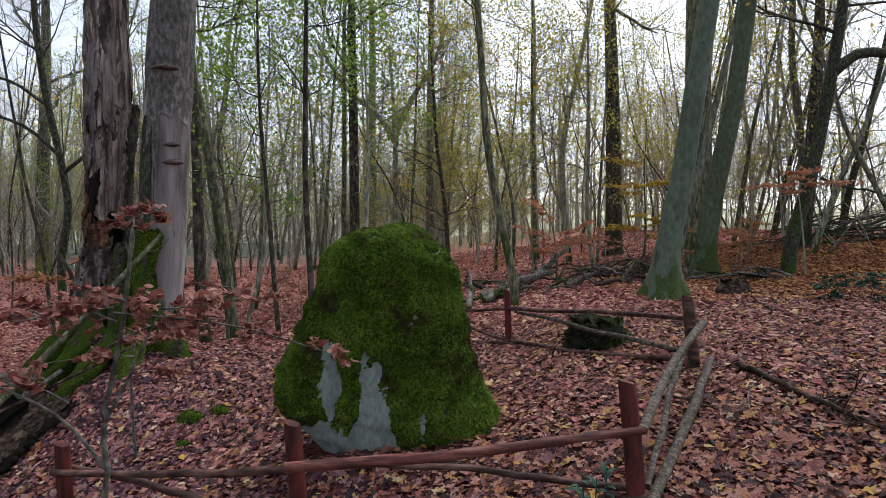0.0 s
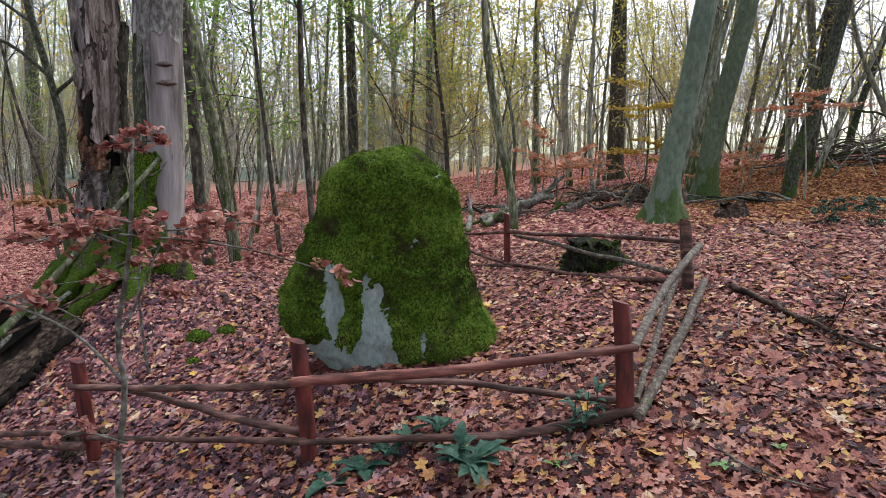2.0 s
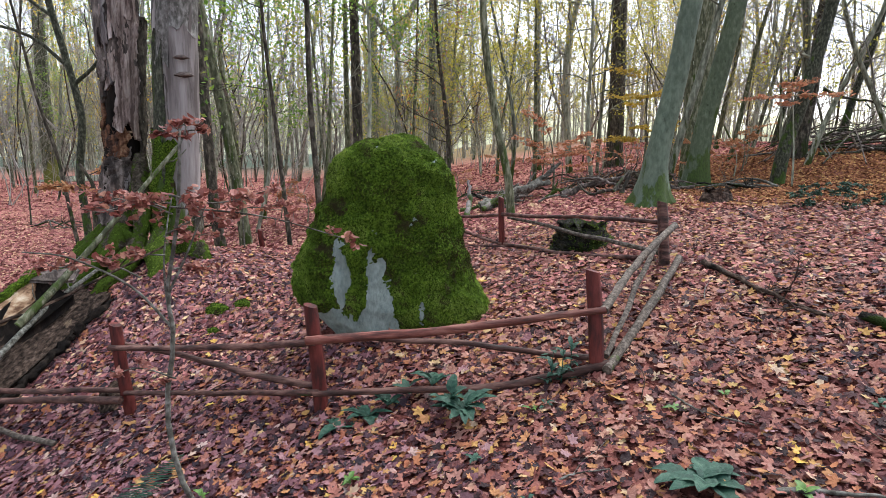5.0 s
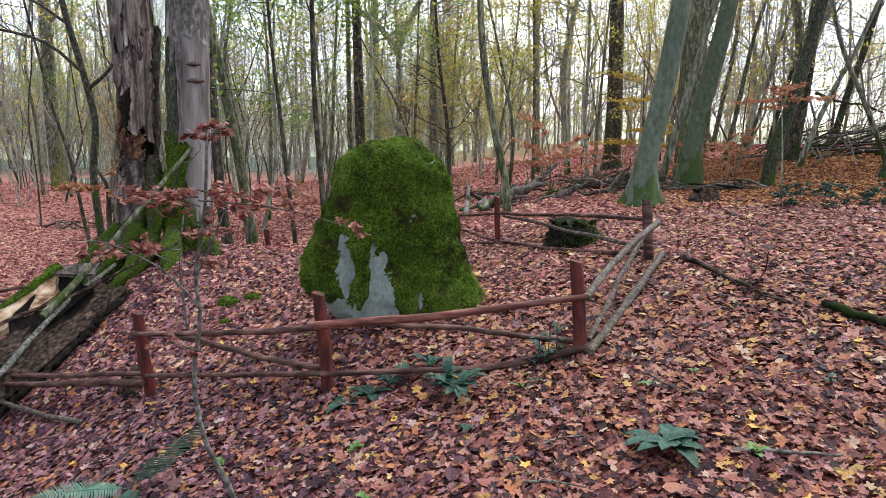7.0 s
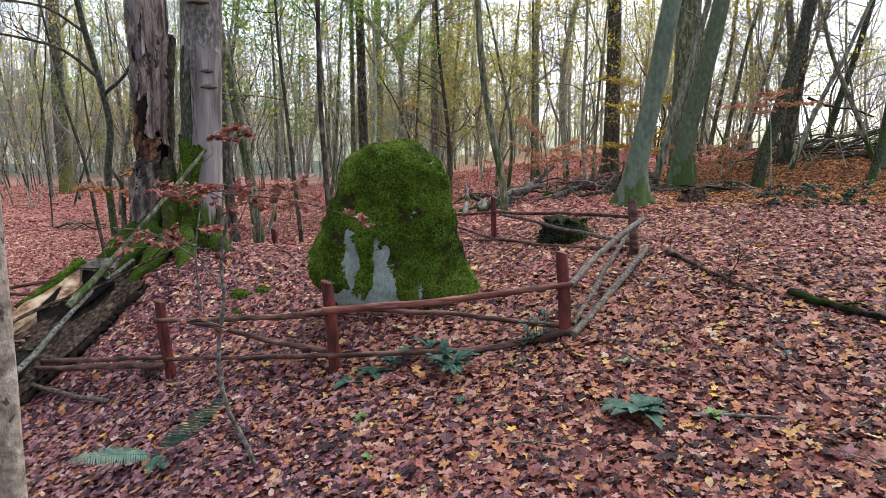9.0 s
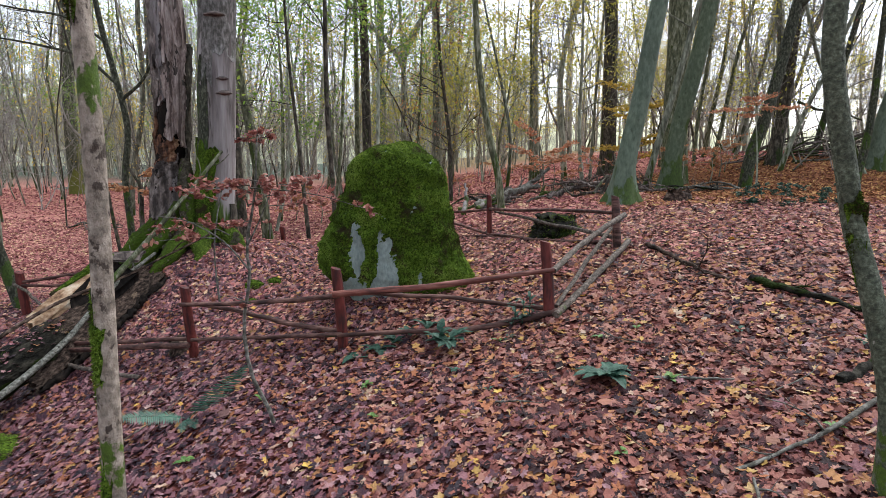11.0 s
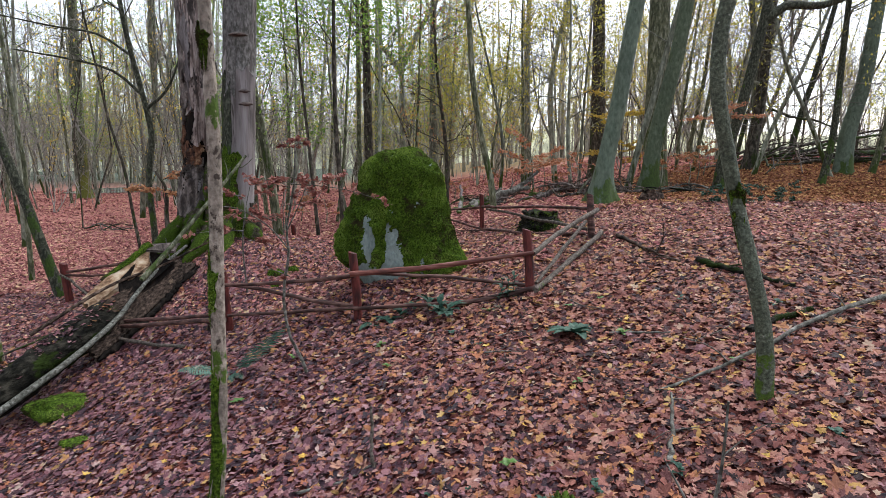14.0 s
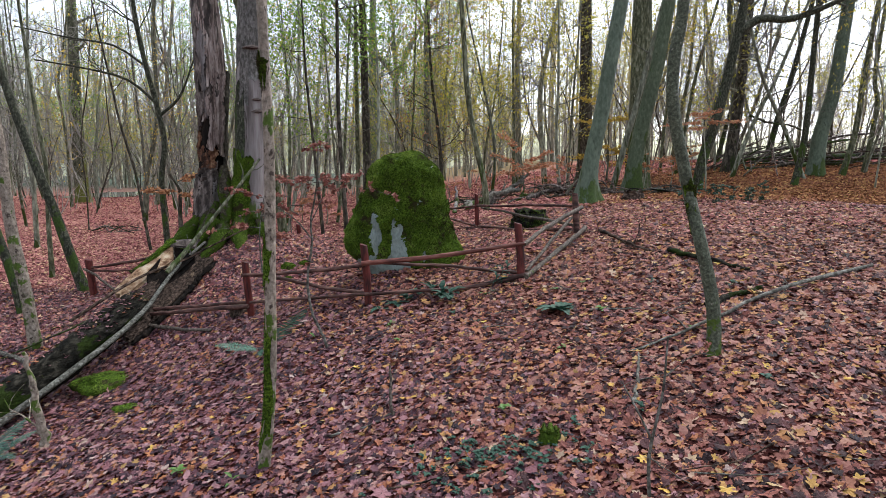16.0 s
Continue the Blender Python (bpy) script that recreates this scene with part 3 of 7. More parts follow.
def blades(geo, at, normal, rng, length, width, droop=0.5):
    """Small pointed tufts standing off a surface."""
    n = len(at)
    d = normal + rng.normal(0, 0.55, (n, 3)) + np.array([0, 0, -droop]) * rng.uniform(0, 1, (n, 1))
    d /= np.linalg.norm(d, axis=1)[:, None] + 1e-9
    s = np.cross(d, rng.normal(0, 1, (n, 3)))
    s /= np.linalg.norm(s, axis=1)[:, None] + 1e-9
    ln = length * rng.uniform(0.5, 1.3, (n, 1))
    v = np.stack([at - s * width, at + s * width, at + d * ln], 1).reshape(-1, 3)
    geo.add(v, np.arange(3 * n).reshape(-1, 3))


def surface_points(v, q, rng, count):
    """Random points and normals on quads."""
    a, b, c, d = (v[q[:, i]] for i in range(4))
    nrm = np.cross(c - a, d - b)
    area = np.linalg.norm(nrm, axis=1)
    pick = rng.choice(len(q), count, p=area / area.sum())
    u, w = rng.uniform(0, 1, (2, count, 1))
    at = (a[pick] * (1 - u) + b[pick] * u) * (1 - w) + (d[pick] * (1 - u) + c[pick] * u) * w
    return at, nrm[pick] / (area[pick][:, None] + 1e-12)


STONE_Z = [-0.6, -0.2, -0.07, 0.07, 0.19, 0.35, 0.52, 0.68, 0.84, 1.0, 1.16, 1.32, 1.46, 1.565, 1.63, 1.67, 1.695]
STONE_L = [-0.90, -0.98, -1.13, -1.27, -1.37, -1.41, -1.36, -1.30, -1.22, -1.14, -1.08, -1.035, -0.99, -0.88, -0.75, -0.58, -0.36]
STONE_R = [0.32, 0.38, 0.42, 0.45, 0.42, 0.34, 0.27, 0.21, 0.18, 0.15, 0.13, 0.10, 0.04, -0.05, -0.15, -0.24, -0.32]
rng = np.random.default_rng(5)
NZ, NA = 230, 340
zs = np.concatenate([np.linspace(-0.6, 1.46, 160), 1.46 + 0.235 * np.sin(np.linspace(0, 1, 71)[1:] * np.pi / 2)])
th = np.arange(NA) * 2 * np.pi / NA
xl, xr = np.interp(zs, STONE_Z, STONE_L), np.interp(zs, STONE_Z, STONE_R)
ha, cx = (xr - xl) / 2, (xr + xl) / 2
hb = np.minimum(0.43, 0.62 * ha + 0.08) * np.clip(ha / 0.12, 0, 1)
co, si = np.cos(th), np.sin(th)
ex = 2 / 2.5
X = cx[:, None] + ha[:, None] * np.sign(co) * np.abs(co) ** ex
Y = 5.0 + hb[:, None] * np.sign(si) * np.abs(si) ** ex + 0.05 * (zs[:, None] - 0.6) + 0.16 * np.clip(0.15 - zs[:, None], 0, 0.6)
Zm = np.repeat(zs[:, None], NA, 1)
sv = np.stack([X, Y, Zm], -1).reshape(-1, 3)
out = sv - np.stack([np.repeat(cx[:, None], NA, 1), np.full_like(X, 5.0), Zm * 0.6 + 0.25], -1).reshape(-1, 3)
out /= np.linalg.norm(out, axis=1)[:, None] + 1e-9
sv = sv + out * (0.038 * lumps(sv, 2.2, 3.0) + 0.012 * lumps(sv * np.array([1, 1, 1.9]), 4.2, 15.0) + 0.012 * lumps(sv, 9.0, 8.0))[:, None]
i, j = np.meshgrid(np.arange(NZ - 1), np.arange(NA), indexing="ij")
sq = np.stack([i * NA + j, i * NA + (j + 1) % NA, (i + 1) * NA + (j + 1) % NA, (i + 1) * NA + j], -1).reshape(-1, 4)
stone = thing("standing_stone", (-0.45, 5.0, gz(-0.45, 5.0)), "tall grey boulder almost wholly covered in green moss", "boulder")
g = Geo()
rv = sv.reshape(NZ, NA, 3)[np.r_[0:NZ - 1:2, NZ - 1]][:, ::2]
nr, na = rv.shape[:2]
i, j = np.meshgrid(np.arange(nr - 1), np.arange(na), indexing="ij")
g.add(rv.reshape(-1, 3), np.stack([i * na + j, i * na + (j + 1) % na, (i + 1) * na + (j + 1) % na, (i + 1) * na + j], -1).reshape(-1, 4))
top = np.arange(NA)
g.add(np.vstack([sv[-NA:], sv[-NA:].mean(0) + [0, 0, 0.005]]), np.stack([top, (top + 1) % NA, np.full(NA, NA)], -1))
part("rock_body", g, M_ROCK, stone, "bare grey-green rock showing in drips near its foot")

# where the rock shows through: drips low on the front, a few small scars
px, py, pz = sv.T
wob = 0.05 * lumps(np.stack([px, py, pz * 0.45], -1), 7.0, 21.0) + 0.022 * lumps(sv, 24.0, 33.0)
front = py < 5.05


def blob(x0, z0, rx, rz):
    return 1 - np.sqrt(((px - x0 + wob) / rx) ** 2 + ((pz - z0 + wob * 2) / rz) ** 2)


bare = np.full(len(sv), -1.0)
for x0, z0, rx, rz in ((-0.56, 0.14, 0.13, 0.30), (-0.585, 0.50, 0.07, 0.13), (-0.62, 0.63, 0.032, 0.10), (-0.91, 0.42, 0.075, 0.27), (-0.85, 0.50, 0.065, 0.14), (-0.95, 0.66, 0.035, 0.13),
                       (-0.95, -0.10, 0.40, 0.20), (-0.60, -0.12, 0.26, 0.24), (-0.065, 1.50, 0.016, 0.06),
                       (-0.55, 1.66, 0.035, 0.015), (-1.03, 0.92, 0.018, 0.03), (-0.24, 0.93, 0.03, 0.018), (-0.17, 0.10, 0.014, 0.15)):
    bare = np.maximum(bare, blob(x0, z0, rx, rz))
wrinkle = lumps(sv * np.array([1, 1, 0.6]), 11.0, 71.0)
full = 0.022 + 0.030 * lumps(sv * np.array([1, 1, 1.5]), 4.0, 50.0) + 0.016 * lumps(sv, 13.0, 60.0) + 0.012 * wrinkle
# the moss thins out and dips into the stone where the rock shows
thick = np.where(front, np.minimum(np.maximum(full, 0.004), -0.085 * bare - 0.001), np.maximum(full, 0.004))
mq = sq[(thick[sq] > -0.007).any(1)]
thick = np.maximum(thick, -0.012)
used, inv = np.unique(mq, return_inverse=True)
mv = (sv + out * thick[:, None])[used]
g = Geo()
g.add(mv, inv.reshape(-1, 4))
moss_part = part("moss", g, M_MOSS, stone, "thick cushion of deep green moss")
green_q = sq[(thick[sq] > 0.003).all(1)]
at, nm = surface_points(sv + out * thick[:, None], green_q, rng, 220000)
keep = (at[:, 1] < 5.15) & (at[:, 2] > -0.35)
g = Geo()
blades(g, at[keep], nm[keep], rng, 0.016, 0.0021, 1.4)
tufts = part("moss_fuzz", g, M_MOSSBLADE, moss_part, smooth=False)
tufts["kind"] = "stuff"

# ---- the low red fence round the stone ----
fence = thing("fence", (0.0, 4.0, gz(0, 4.0)), "low rustic fence of red-painted posts and weathered pole rails", "fence")


def post(foot, head, width, mat=None, label=""):
    """A squared, slightly warped fence post."""
    foot, head = np.array(foot, float), np.array(head, float)
    g = Geo()
    n = 9
    p = spline([foot - (head - foot) * 0.25, foot, (foot + head) / 2 + rng.normal(0, 0.006, 3), head], n)
    k = 12
    a = np.arange(k) * 2 * np.pi / k
    sq_r = 1 / np.maximum(np.abs(np.cos(a)), np.abs(np.sin(a)))
    sq_r = np.minimum(sq_r, 1.22) * width * 0.46
    t = (head - foot) / np.linalg.norm(head - foot)
    u = np.cross(t, [0.15, 1, 0])
    u /= np.linalg.norm(u)
    w = np.cross(t, u)
    rings = []
    for idx, c in enumerate(p):
        r = sq_r * (1 + rng.normal(0, 0.025, k)) * (0.93 if idx == n - 1 else 1)
        rings.append(c + r[:, None] * (np.cos(a)[:, None] * u + np.sin(a)[:, None] * w))
    v = np.array(rings).reshape(-1, 3)
    v[-k:, 2] += 0.018 * np.cos(a)
    i, j = np.meshgrid(np.arange(n - 1), np.arange(k), indexing="ij")
    g.add(v, np.stack([i * k + j, i * k + (j + 1) % k, (i + 1) * k + (j + 1) % k, (i + 1) * k + j], -1).reshape(-1, 4))
    jj = np.arange(k)
    g.add(np.vstack([v[-k:], v[-k:].mean(0) + [0, 0, 0.008]]), np.stack([np.full(k, k), jj, (jj + 1) % k], -1))
    return part("post", g, mat or M_REDWOOD, fence, label)


def rail(points, r0, r1, mat, label=""):
    """A peeled pole, thicker at one end and a little crooked."""
    g = Geo()
    n = 15
    p = spline(points, n)
    p[1:-1] += np.cumsum(rng.normal(0, 0.0065, (n - 2, 3)), 0) * np.sin(np.linspace(0, np.pi, n - 2))[:, None]
    tube(g, p, np.linspace(r0, r1, n) * 0.74, 10, 0.14, rng)
    return part("rail", g, mat, fence, label)


post((-2.72, 4.17, -0.66), (-2.77, 4.16, 0.14), 0.10)
post((-0.91, 3.64, -0.38), (-0.965, 3.66, 0.46), 0.105)
post((1.175, 3.46, -0.02), (1.13, 3.54, 0.76), 0.115, label="reddish brown post with a rounded top")
post((2.37, 5.42, 0.35), (2.345, 5.54, 1.05), 0.11, M_BROWNRAIL, "grey-brown post with faded paint")
post((0.82, 7.10, 0.12), (0.79, 7.10, 0.95), 0.085)
post((-6.62, 6.80, -1.0), (-6.67, 6.80, -0.27), 0.13)
post((-3.44, 10.30, -0.42), (-3.48, 10.28, 0.02), 0.10)
rail([(-2.80, 4.09, -0.045), (-1.8, 3.84, 0.05), (-0.93, 3.575, 0.195)], 0.032, 0.036, M_BROWNRAIL)
rail([(-2.76, 4.24, -0.07), (-2.2, 4.08, -0.10), (-1.6, 3.92, -0.19), (-0.90, 3.71, -0.235)], 0.028, 0.042, M_BROWNRAIL)
rail([(-2.70, 4.08, -0.45), (-1.8, 3.83, -0.32), (-0.91, 3.57, -0.21)], 0.027, 0.032, M_BROWNRAIL)
rail([(-0.98, 3.545, 0.215), (0.1, 3.47, 0.34), (1.20, 3.39, 0.51)], 0.047, 0.036, M_REDRAIL, "thick rail with flaking red paint")
rail([(-0.72, 3.70, 0.20), (0.3, 3.64, 0.15), (1.22, 3.56, 0.075)], 0.026, 0.034, M_BROWNRAIL)
rail([(-0.95, 3.565, -0.215), (0.15, 3.50, -0.12), (0.75, 3.47, -0.03), (1.26, 3.42, 0.085)], 0.028, 0.05, M_BROWNRAIL)
rail([(1.20, 3.44, 0.49), (1.75, 4.40, 0.66), (2.43, 5.37, 0.83)], 0.040, 0.046, M_GREYRAIL, "greyed rail patched with green algae")
rail([(1.25, 3.50, 0.12), (1.76, 4.42, 0.40), (2.25, 5.32, 0.66)], 0.030, 0.034, M_GREYRAIL)
rail([(1.22, 3.36, 0.07), (1.90, 4.40, 0.26), (2.50, 5.37, 0.49)], 0.046, 0.05, M_GREYRAIL, "greyed rail patched with green algae")
rail([(2.42, 5.57, 0.83), (1.6, 6.30, 0.80), (0.80, 7.05, 0.73)], 0.030, 0.034, M_BROWNRAIL)
rail([(2.33, 5.50, 0.52), (1.6, 6.27, 0.61), (0.88, 7.04, 0.69)], 0.036, 0.026, M_GREYRAIL)
rail([(2.29, 5.50, 0.45), (1.5, 6.27, 0.37), (0.83, 7.05, 0.33)], 0.035, 0.030, M_BROWNRAIL)
rail([(0.83, 7.06, 0.72), (0.2, 7.62, 0.64), (-0.6, 8.3, 0.55)], 0.028, 0.028, M_BROWNRAIL)
rail([(0.80, 7.05, 0.33), (0.2, 7.62, 0.42), (-0.6, 8.3, 0.50)], 0.028, 0.026, M_BROWNRAIL)
rail([(0.86, 7.0, gz(0.86, 7.0) + 0.03), (0.2, 7.5, gz(0.2, 7.5) + 0.04), (-0.4, 7.9, gz(-0.4, 7.9) + 0.04)], 0.035, 0.03, M_BROWNRAIL)
rail([(-2.70, 4.16, -0.46), (-3.5, 4.38, -0.57), (-4.6, 4.68, -0.72)], 0.032, 0.036, M_BROWNRAIL)
rail([(-2.72, 4.04, -0.50), (-3.5, 4.28, -0.60), (-4.5, 4.56, -0.76)], 0.045, 0.04, M_BROWNRAIL, "collapsed red-brown rail caught under a log")
rail([(-3.20, 3.86, gz(-3.2, 3.86) + 0.04), (-3.8, 4.15, gz(-3.8, 4.15) + 0.09), (-4.5, 4.5, gz(-4.5, 4.5) + 0.12)], 0.03, 0.035, M_GREYRAIL)
rail([(-6.62, 6.78, -0.42), (-6.0, 6.9, -0.36), (-5.3, 7.02, -0.22)], 0.035, 0.03, M_BROWNRAIL)
rail([(-6.62, 6.76, -0.47), (-6.1, 6.84, -0.50), (-5.5, 6.9, -0.49)], 0.03, 0.03, M_BROWNRAIL)
rail([(-6.72, 6.72, -0.44), (-6.3, 6.55, -0.60), (-5.95, 6.38, -0.80)], 0.032, 0.026, M_GREYRAIL)

# ---- trees that stand round the clearing ----


def tree(name, label, path, diam, mat, height=15.0, seed=1, boughs=14, bough_from=3.5, reach=2.6, depth=2, foliage=None, flare=0.5, sides=14, lump=0.05, twig=None,
         category="tree", extra=None, group="", kids=(3, 5)):
    """A tree along the given trunk points: trunk with root flare, bare boughs and, where it has kept them, leaves."""
    r = np.random.default_rng(seed)
    p = [np.array(q, float) for q in path]
    lean = (p[-1] - p[-2]) / max(0.1, (p[-1] - p[-2])[2])
    while p[-1][2] < height:
        lean = lean * np.array([0.8, 0.8, 1]) + np.array([r.normal(0, 0.03), r.normal(0, 0.03), 0])
        p.append(p[-1] + lean * min(2.2, max(0.6, height - p[-1][2])))
    foot = p[0].copy()
    p[0] = foot - np.array([0, 0, 0.25])
    n = 10 + 3 * len(p)
    c = spline(p, n)
    s = (c[:, 2] - c[0, 2]) / (c[-1, 2] - c[0, 2])
    rad = diam / 2 * (1 - 0.75 * s ** 1.2)
    e = thing(name, tuple(foot), label, category, group)
    g = Geo()
    # finer rings near the foot, where the roots spread
    extra_rings = spline([c[0], c[1]], 8)[1:-1]
    cc = np.vstack([c[:1], extra_rings, c[1:]])
    rr = np.concatenate([rad[:1], np.full(6, rad[0]), rad[1:]])
    tube(g, cc, rr, sides, lump, r, flare=flare)
    part("trunk", g, mat, e)
    tips = []
    g = Geo()
    for _ in range(boughs):
        k = r.uniform(0, 1) ** 0.8
        z = bough_from + (height - bough_from) * k
        q = np.array([np.interp(z, c[:, 2], c[:, a]) for a in range(3)])
        rr_here = np.interp(z, c[:, 2], rad)
        a = r.uniform(0, 6.28)
        w = np.array([math.cos(a), math.sin(a), r.uniform(0.1, 0.7)])
        bough(g, r, q, w, reach * r.uniform(0.5, 1.1), rr_here * r.uniform(0.2, 0.42), depth, 5, tips=tips, kids=kids)
    for line, r0 in (extra or ()):
        q = tube(g, spline(line, 10), np.linspace(r0, r0 * 0.45, 10), 7, 0.06, r)
        for _ in range(5):
            a = r.integers(4, 9)
            bough(g, r, q[a], q[a + 1 if a < 9 else a] - q[a - 1] + r.normal(0, 0.3, 3), reach * 0.4, r0 * 0.3, 1, 4, tips=tips)
    if g.n:
        part("crown", g, twig or mat, e)["kind"] = "stuff"
    if foliage:
        fm, count, size = foliage
        g = Geo()
        pts = np.array([t[0] for t in tips])
        pick = pts[r.integers(0, len(pts), count)] + r.normal(0, 0.16, (count, 3))
        leaves(g, pick, size * r.uniform(0.7, 1.3, count), r, O_SMALL, 0.7, 0.2)
        part("foliage", g, fm, e, smooth=False)["kind"] = "stuff"
    return e


def B(x, y, dz=0.0):
    return (x, y, gz(x, y) + dz)


tree("beech_tree", "smooth grey-green beech trunk leaning, mossy at its foot", [B(3.34, 8.75), (3.40, 8.75, 1.4), (3.62, 8.75, 2.6), (3.77, 8.75, 3.75), (4.05, 8.8, 5.6)], 0.345, M_BEECH, 18, 11, 10, 6.5, 3.2, flare=2.5, sides=22, lump=0.025, twig=M_FARBARK)
tree("beech_tree", "smooth grey-green beech trunk leaning beside a second stem", [B(5.42, 12.1), (5.55, 12.1, 1.9), (5.87, 12.1, 3.5), (6.05, 12.1, 4.5), (6.4, 12.2, 7)], 0.40, M_MOSSBEECH, 20, 12, 10, 7.5, 3.4, flare=1.5, sides=20, lump=0.03, twig=M_FARBARK)
tree("old_tree", "gnarled old trunk with burls, mossy above", [B(6.5, 14.6), (6.45, 14.6, 2.4), (6.35, 14.6, 5.0), (6.3, 14.6, 9)], 0.68, M_GREENBARK, 17, 13, 14, 5.0, 3.4, lump=0.13, sides=18, foliage=(M_OLIVECROWN, 1620, 0.05))
tree("leaning_tree", "thin dark leaning stem behind the beeches", [B(5.1, 13.0), (5.38, 13.0, 1.6), (5.75, 13.0, 3.1), (6.12, 13.0, 4.7)], 0.19, M_FARBARK, 10, 14, 8, 4.5, 1.8)
tree("leaning_oak", "dark mossy trunk leaning over the bank", [B(7.5, 12.6), (7.6, 12.6, 1.5), (7.92, 12.6, 2.7), (8.28, 12.6, 4.5), (8.55, 12.6, 6.3)], 0.30, M_MOSSYBARK, 13, 15, 14, 4.2, 3.2, flare=0.3,
     extra=(([(8.42, 12.6, 5.1), (8.9, 12.5, 5.45), (9.6, 12.4, 5.4), (10.3, 12.3, 5.6), (11.2, 12.2, 6.0)], 0.13),), foliage=(M_YELLOWCROWN, 1260, 0.055))
tree("dark_oak", "tall dark straight trunk at the clearing's edge", [B(6.85, 23.3), (6.85, 23.3, 3.0), (6.75, 23.3, 7.0), (6.6, 23.3, 11)], 0.66, M_DARKBARK, 20, 16, 18, 8, 3.8, foliage=(M_YELLOWCROWN, 900, 0.06), twig=M_FARBARK)
tree("young_tree", "slim grey trunk with a spreading foot", [B(4.1, 25.6), (4.05, 25.6, 2.5), (3.95, 25.6, 6)], 0.36, M_FARBARK, 15, 17, 22, 3.0, 2.8, flare=1.3, foliage=(M_OLIVECROWN, 2520, 0.07))
tree("young_tree", "thin lichen-spotted trunk by the fence corner", [B(1.22, 9.6), (1.14, 9.6, 1.0), (0.92, 9.6, 2.0), (0.72, 9.6, 3.2), (0.62, 9.6, 4.6)], 0.145, M_GREENBARK, 11, 18, 16, 3.8, 1.8, foliage=(M_OLIVECROWN, 1260, 0.045))
tree("tall_tree", "mossy twin-stemmed dark trunk", [B(-2.45, 16.0), (-2.44, 16, 2.4), (-2.46, 16, 5.3)], 0.30, M_DARKBARK, 16, 19, 20, 5.5, 2.6, foliage=(M_GREENCROWN, 2700, 0.06))
tree("tall_tree", "green algae-covered slim stem", [B(-2.85, 16.6), (-2.83, 16.6, 2.4), (-2.80, 16.6, 5.3)], 0.17, M_GREENBARK, 14, 20, 14, 4.5, 2.2, foliage=(M_GREENCROWN, 1620, 0.06))
tree("tall_beech", "pale smooth trunk in the distance", [B(-4.5, 36.0), (-4.45, 36, 3.3), (-4.37, 36, 9.8)], 0.66, M_BEECH, 22, 21, 14, 11, 3.5, twig=M_FARBARK)
tree("forked_tree", "grey trunk that forks into spreading limbs", [B(-1.85, 22.0), (-1.8, 22, 2.7), (-1.82, 22, 5.2)], 0.32, M_FARBARK, 8.5, 22, 12, 4.5, 4.0, foliage=(M_ORANGECROWN, 500, 0.06),
     extra=(([(-1.82, 22, 5.0), (-2.5, 21.8, 6.0), (-3.6, 21.5, 6.9), (-4.6, 21.2, 8.5)], 0.12), ([(-1.82, 22, 5.2), (-1.2, 22.2, 6.6), (-0.4, 22.4, 8.0), (0.2, 22.5, 9.6)], 0.13)))
tree("tall_tree", "double grey trunk rising behind the stone", [B(-0.6, 25.0), (-0.55, 25, 2.8), (-0.54, 25, 7.4)], 0.42, M_FARBARK, 18, 23, 20, 7, 3.0, foliage=(M_OLIVECROWN, 1980, 0.07))
tree("twiggy_tree", "thin dark stem bristling with dead twigs", [B(0.15, 17.0), (0.1, 17, 1.8), (-0.05, 17, 3.2), (-0.2, 17, 4.4)], 0.15, M_DARKBARK, 8, 24, 26, 1.2, 1.6, foliage=(M_ORANGECROWN, 500, 0.05))
tree("young_tree", "thin dark trunk behind the stone", [B(-2.15, 9.6), (-2.2, 9.6, 0.9), (-2.27, 9.6, 2.4), (-2.26, 9.6, 3.9)], 0.11, M_DARKBARK, 10, 25, 14, 3.4, 1.5, foliage=(M_GREENCROWN, 900, 0.045))
tree("young_tree", "slim leaning trunk speckled with pale lichen", [B(-4.15, 11.5), (-4.35, 11.5, 1.2), (-4.55, 11.5, 2.6), (-4.85, 11.5, 4.4)], 0.24, M_GREENBARK, 12, 26, 16, 4.0, 2.2, foliage=(M_GREENCROWN, 1980, 0.05))
tree("sapling", "very thin dark sapling with green leaves", [B(-2.68, 9.5), (-2.85, 9.5, 1.9), (-2.98, 9.5, 3.7)], 0.085, M_DARKBARK, 7, 27, 18, 1.6, 1.5, foliage=(M_GREENCROWN, 1260, 0.05), flare=0.2)
tree("dark_tree", "dark slender trunk behind the double tree", [B(-4.5, 11.0), (-4.62, 11, 0.7), (-4.66, 11, 3.2)], 0.22, M_DARKBARK, 12, 28, 12, 4.5, 2.2)
tree("big_far_tree", "thick mossy trunk on the far slope", [B(-22.4, 32.5), (-22.4, 32.5, 3.5), (-22.1, 32.5, 9)], 0.80, M_FARMOSS, 20, 29, 12, 7, 4.5, twig=M_FARBARK)
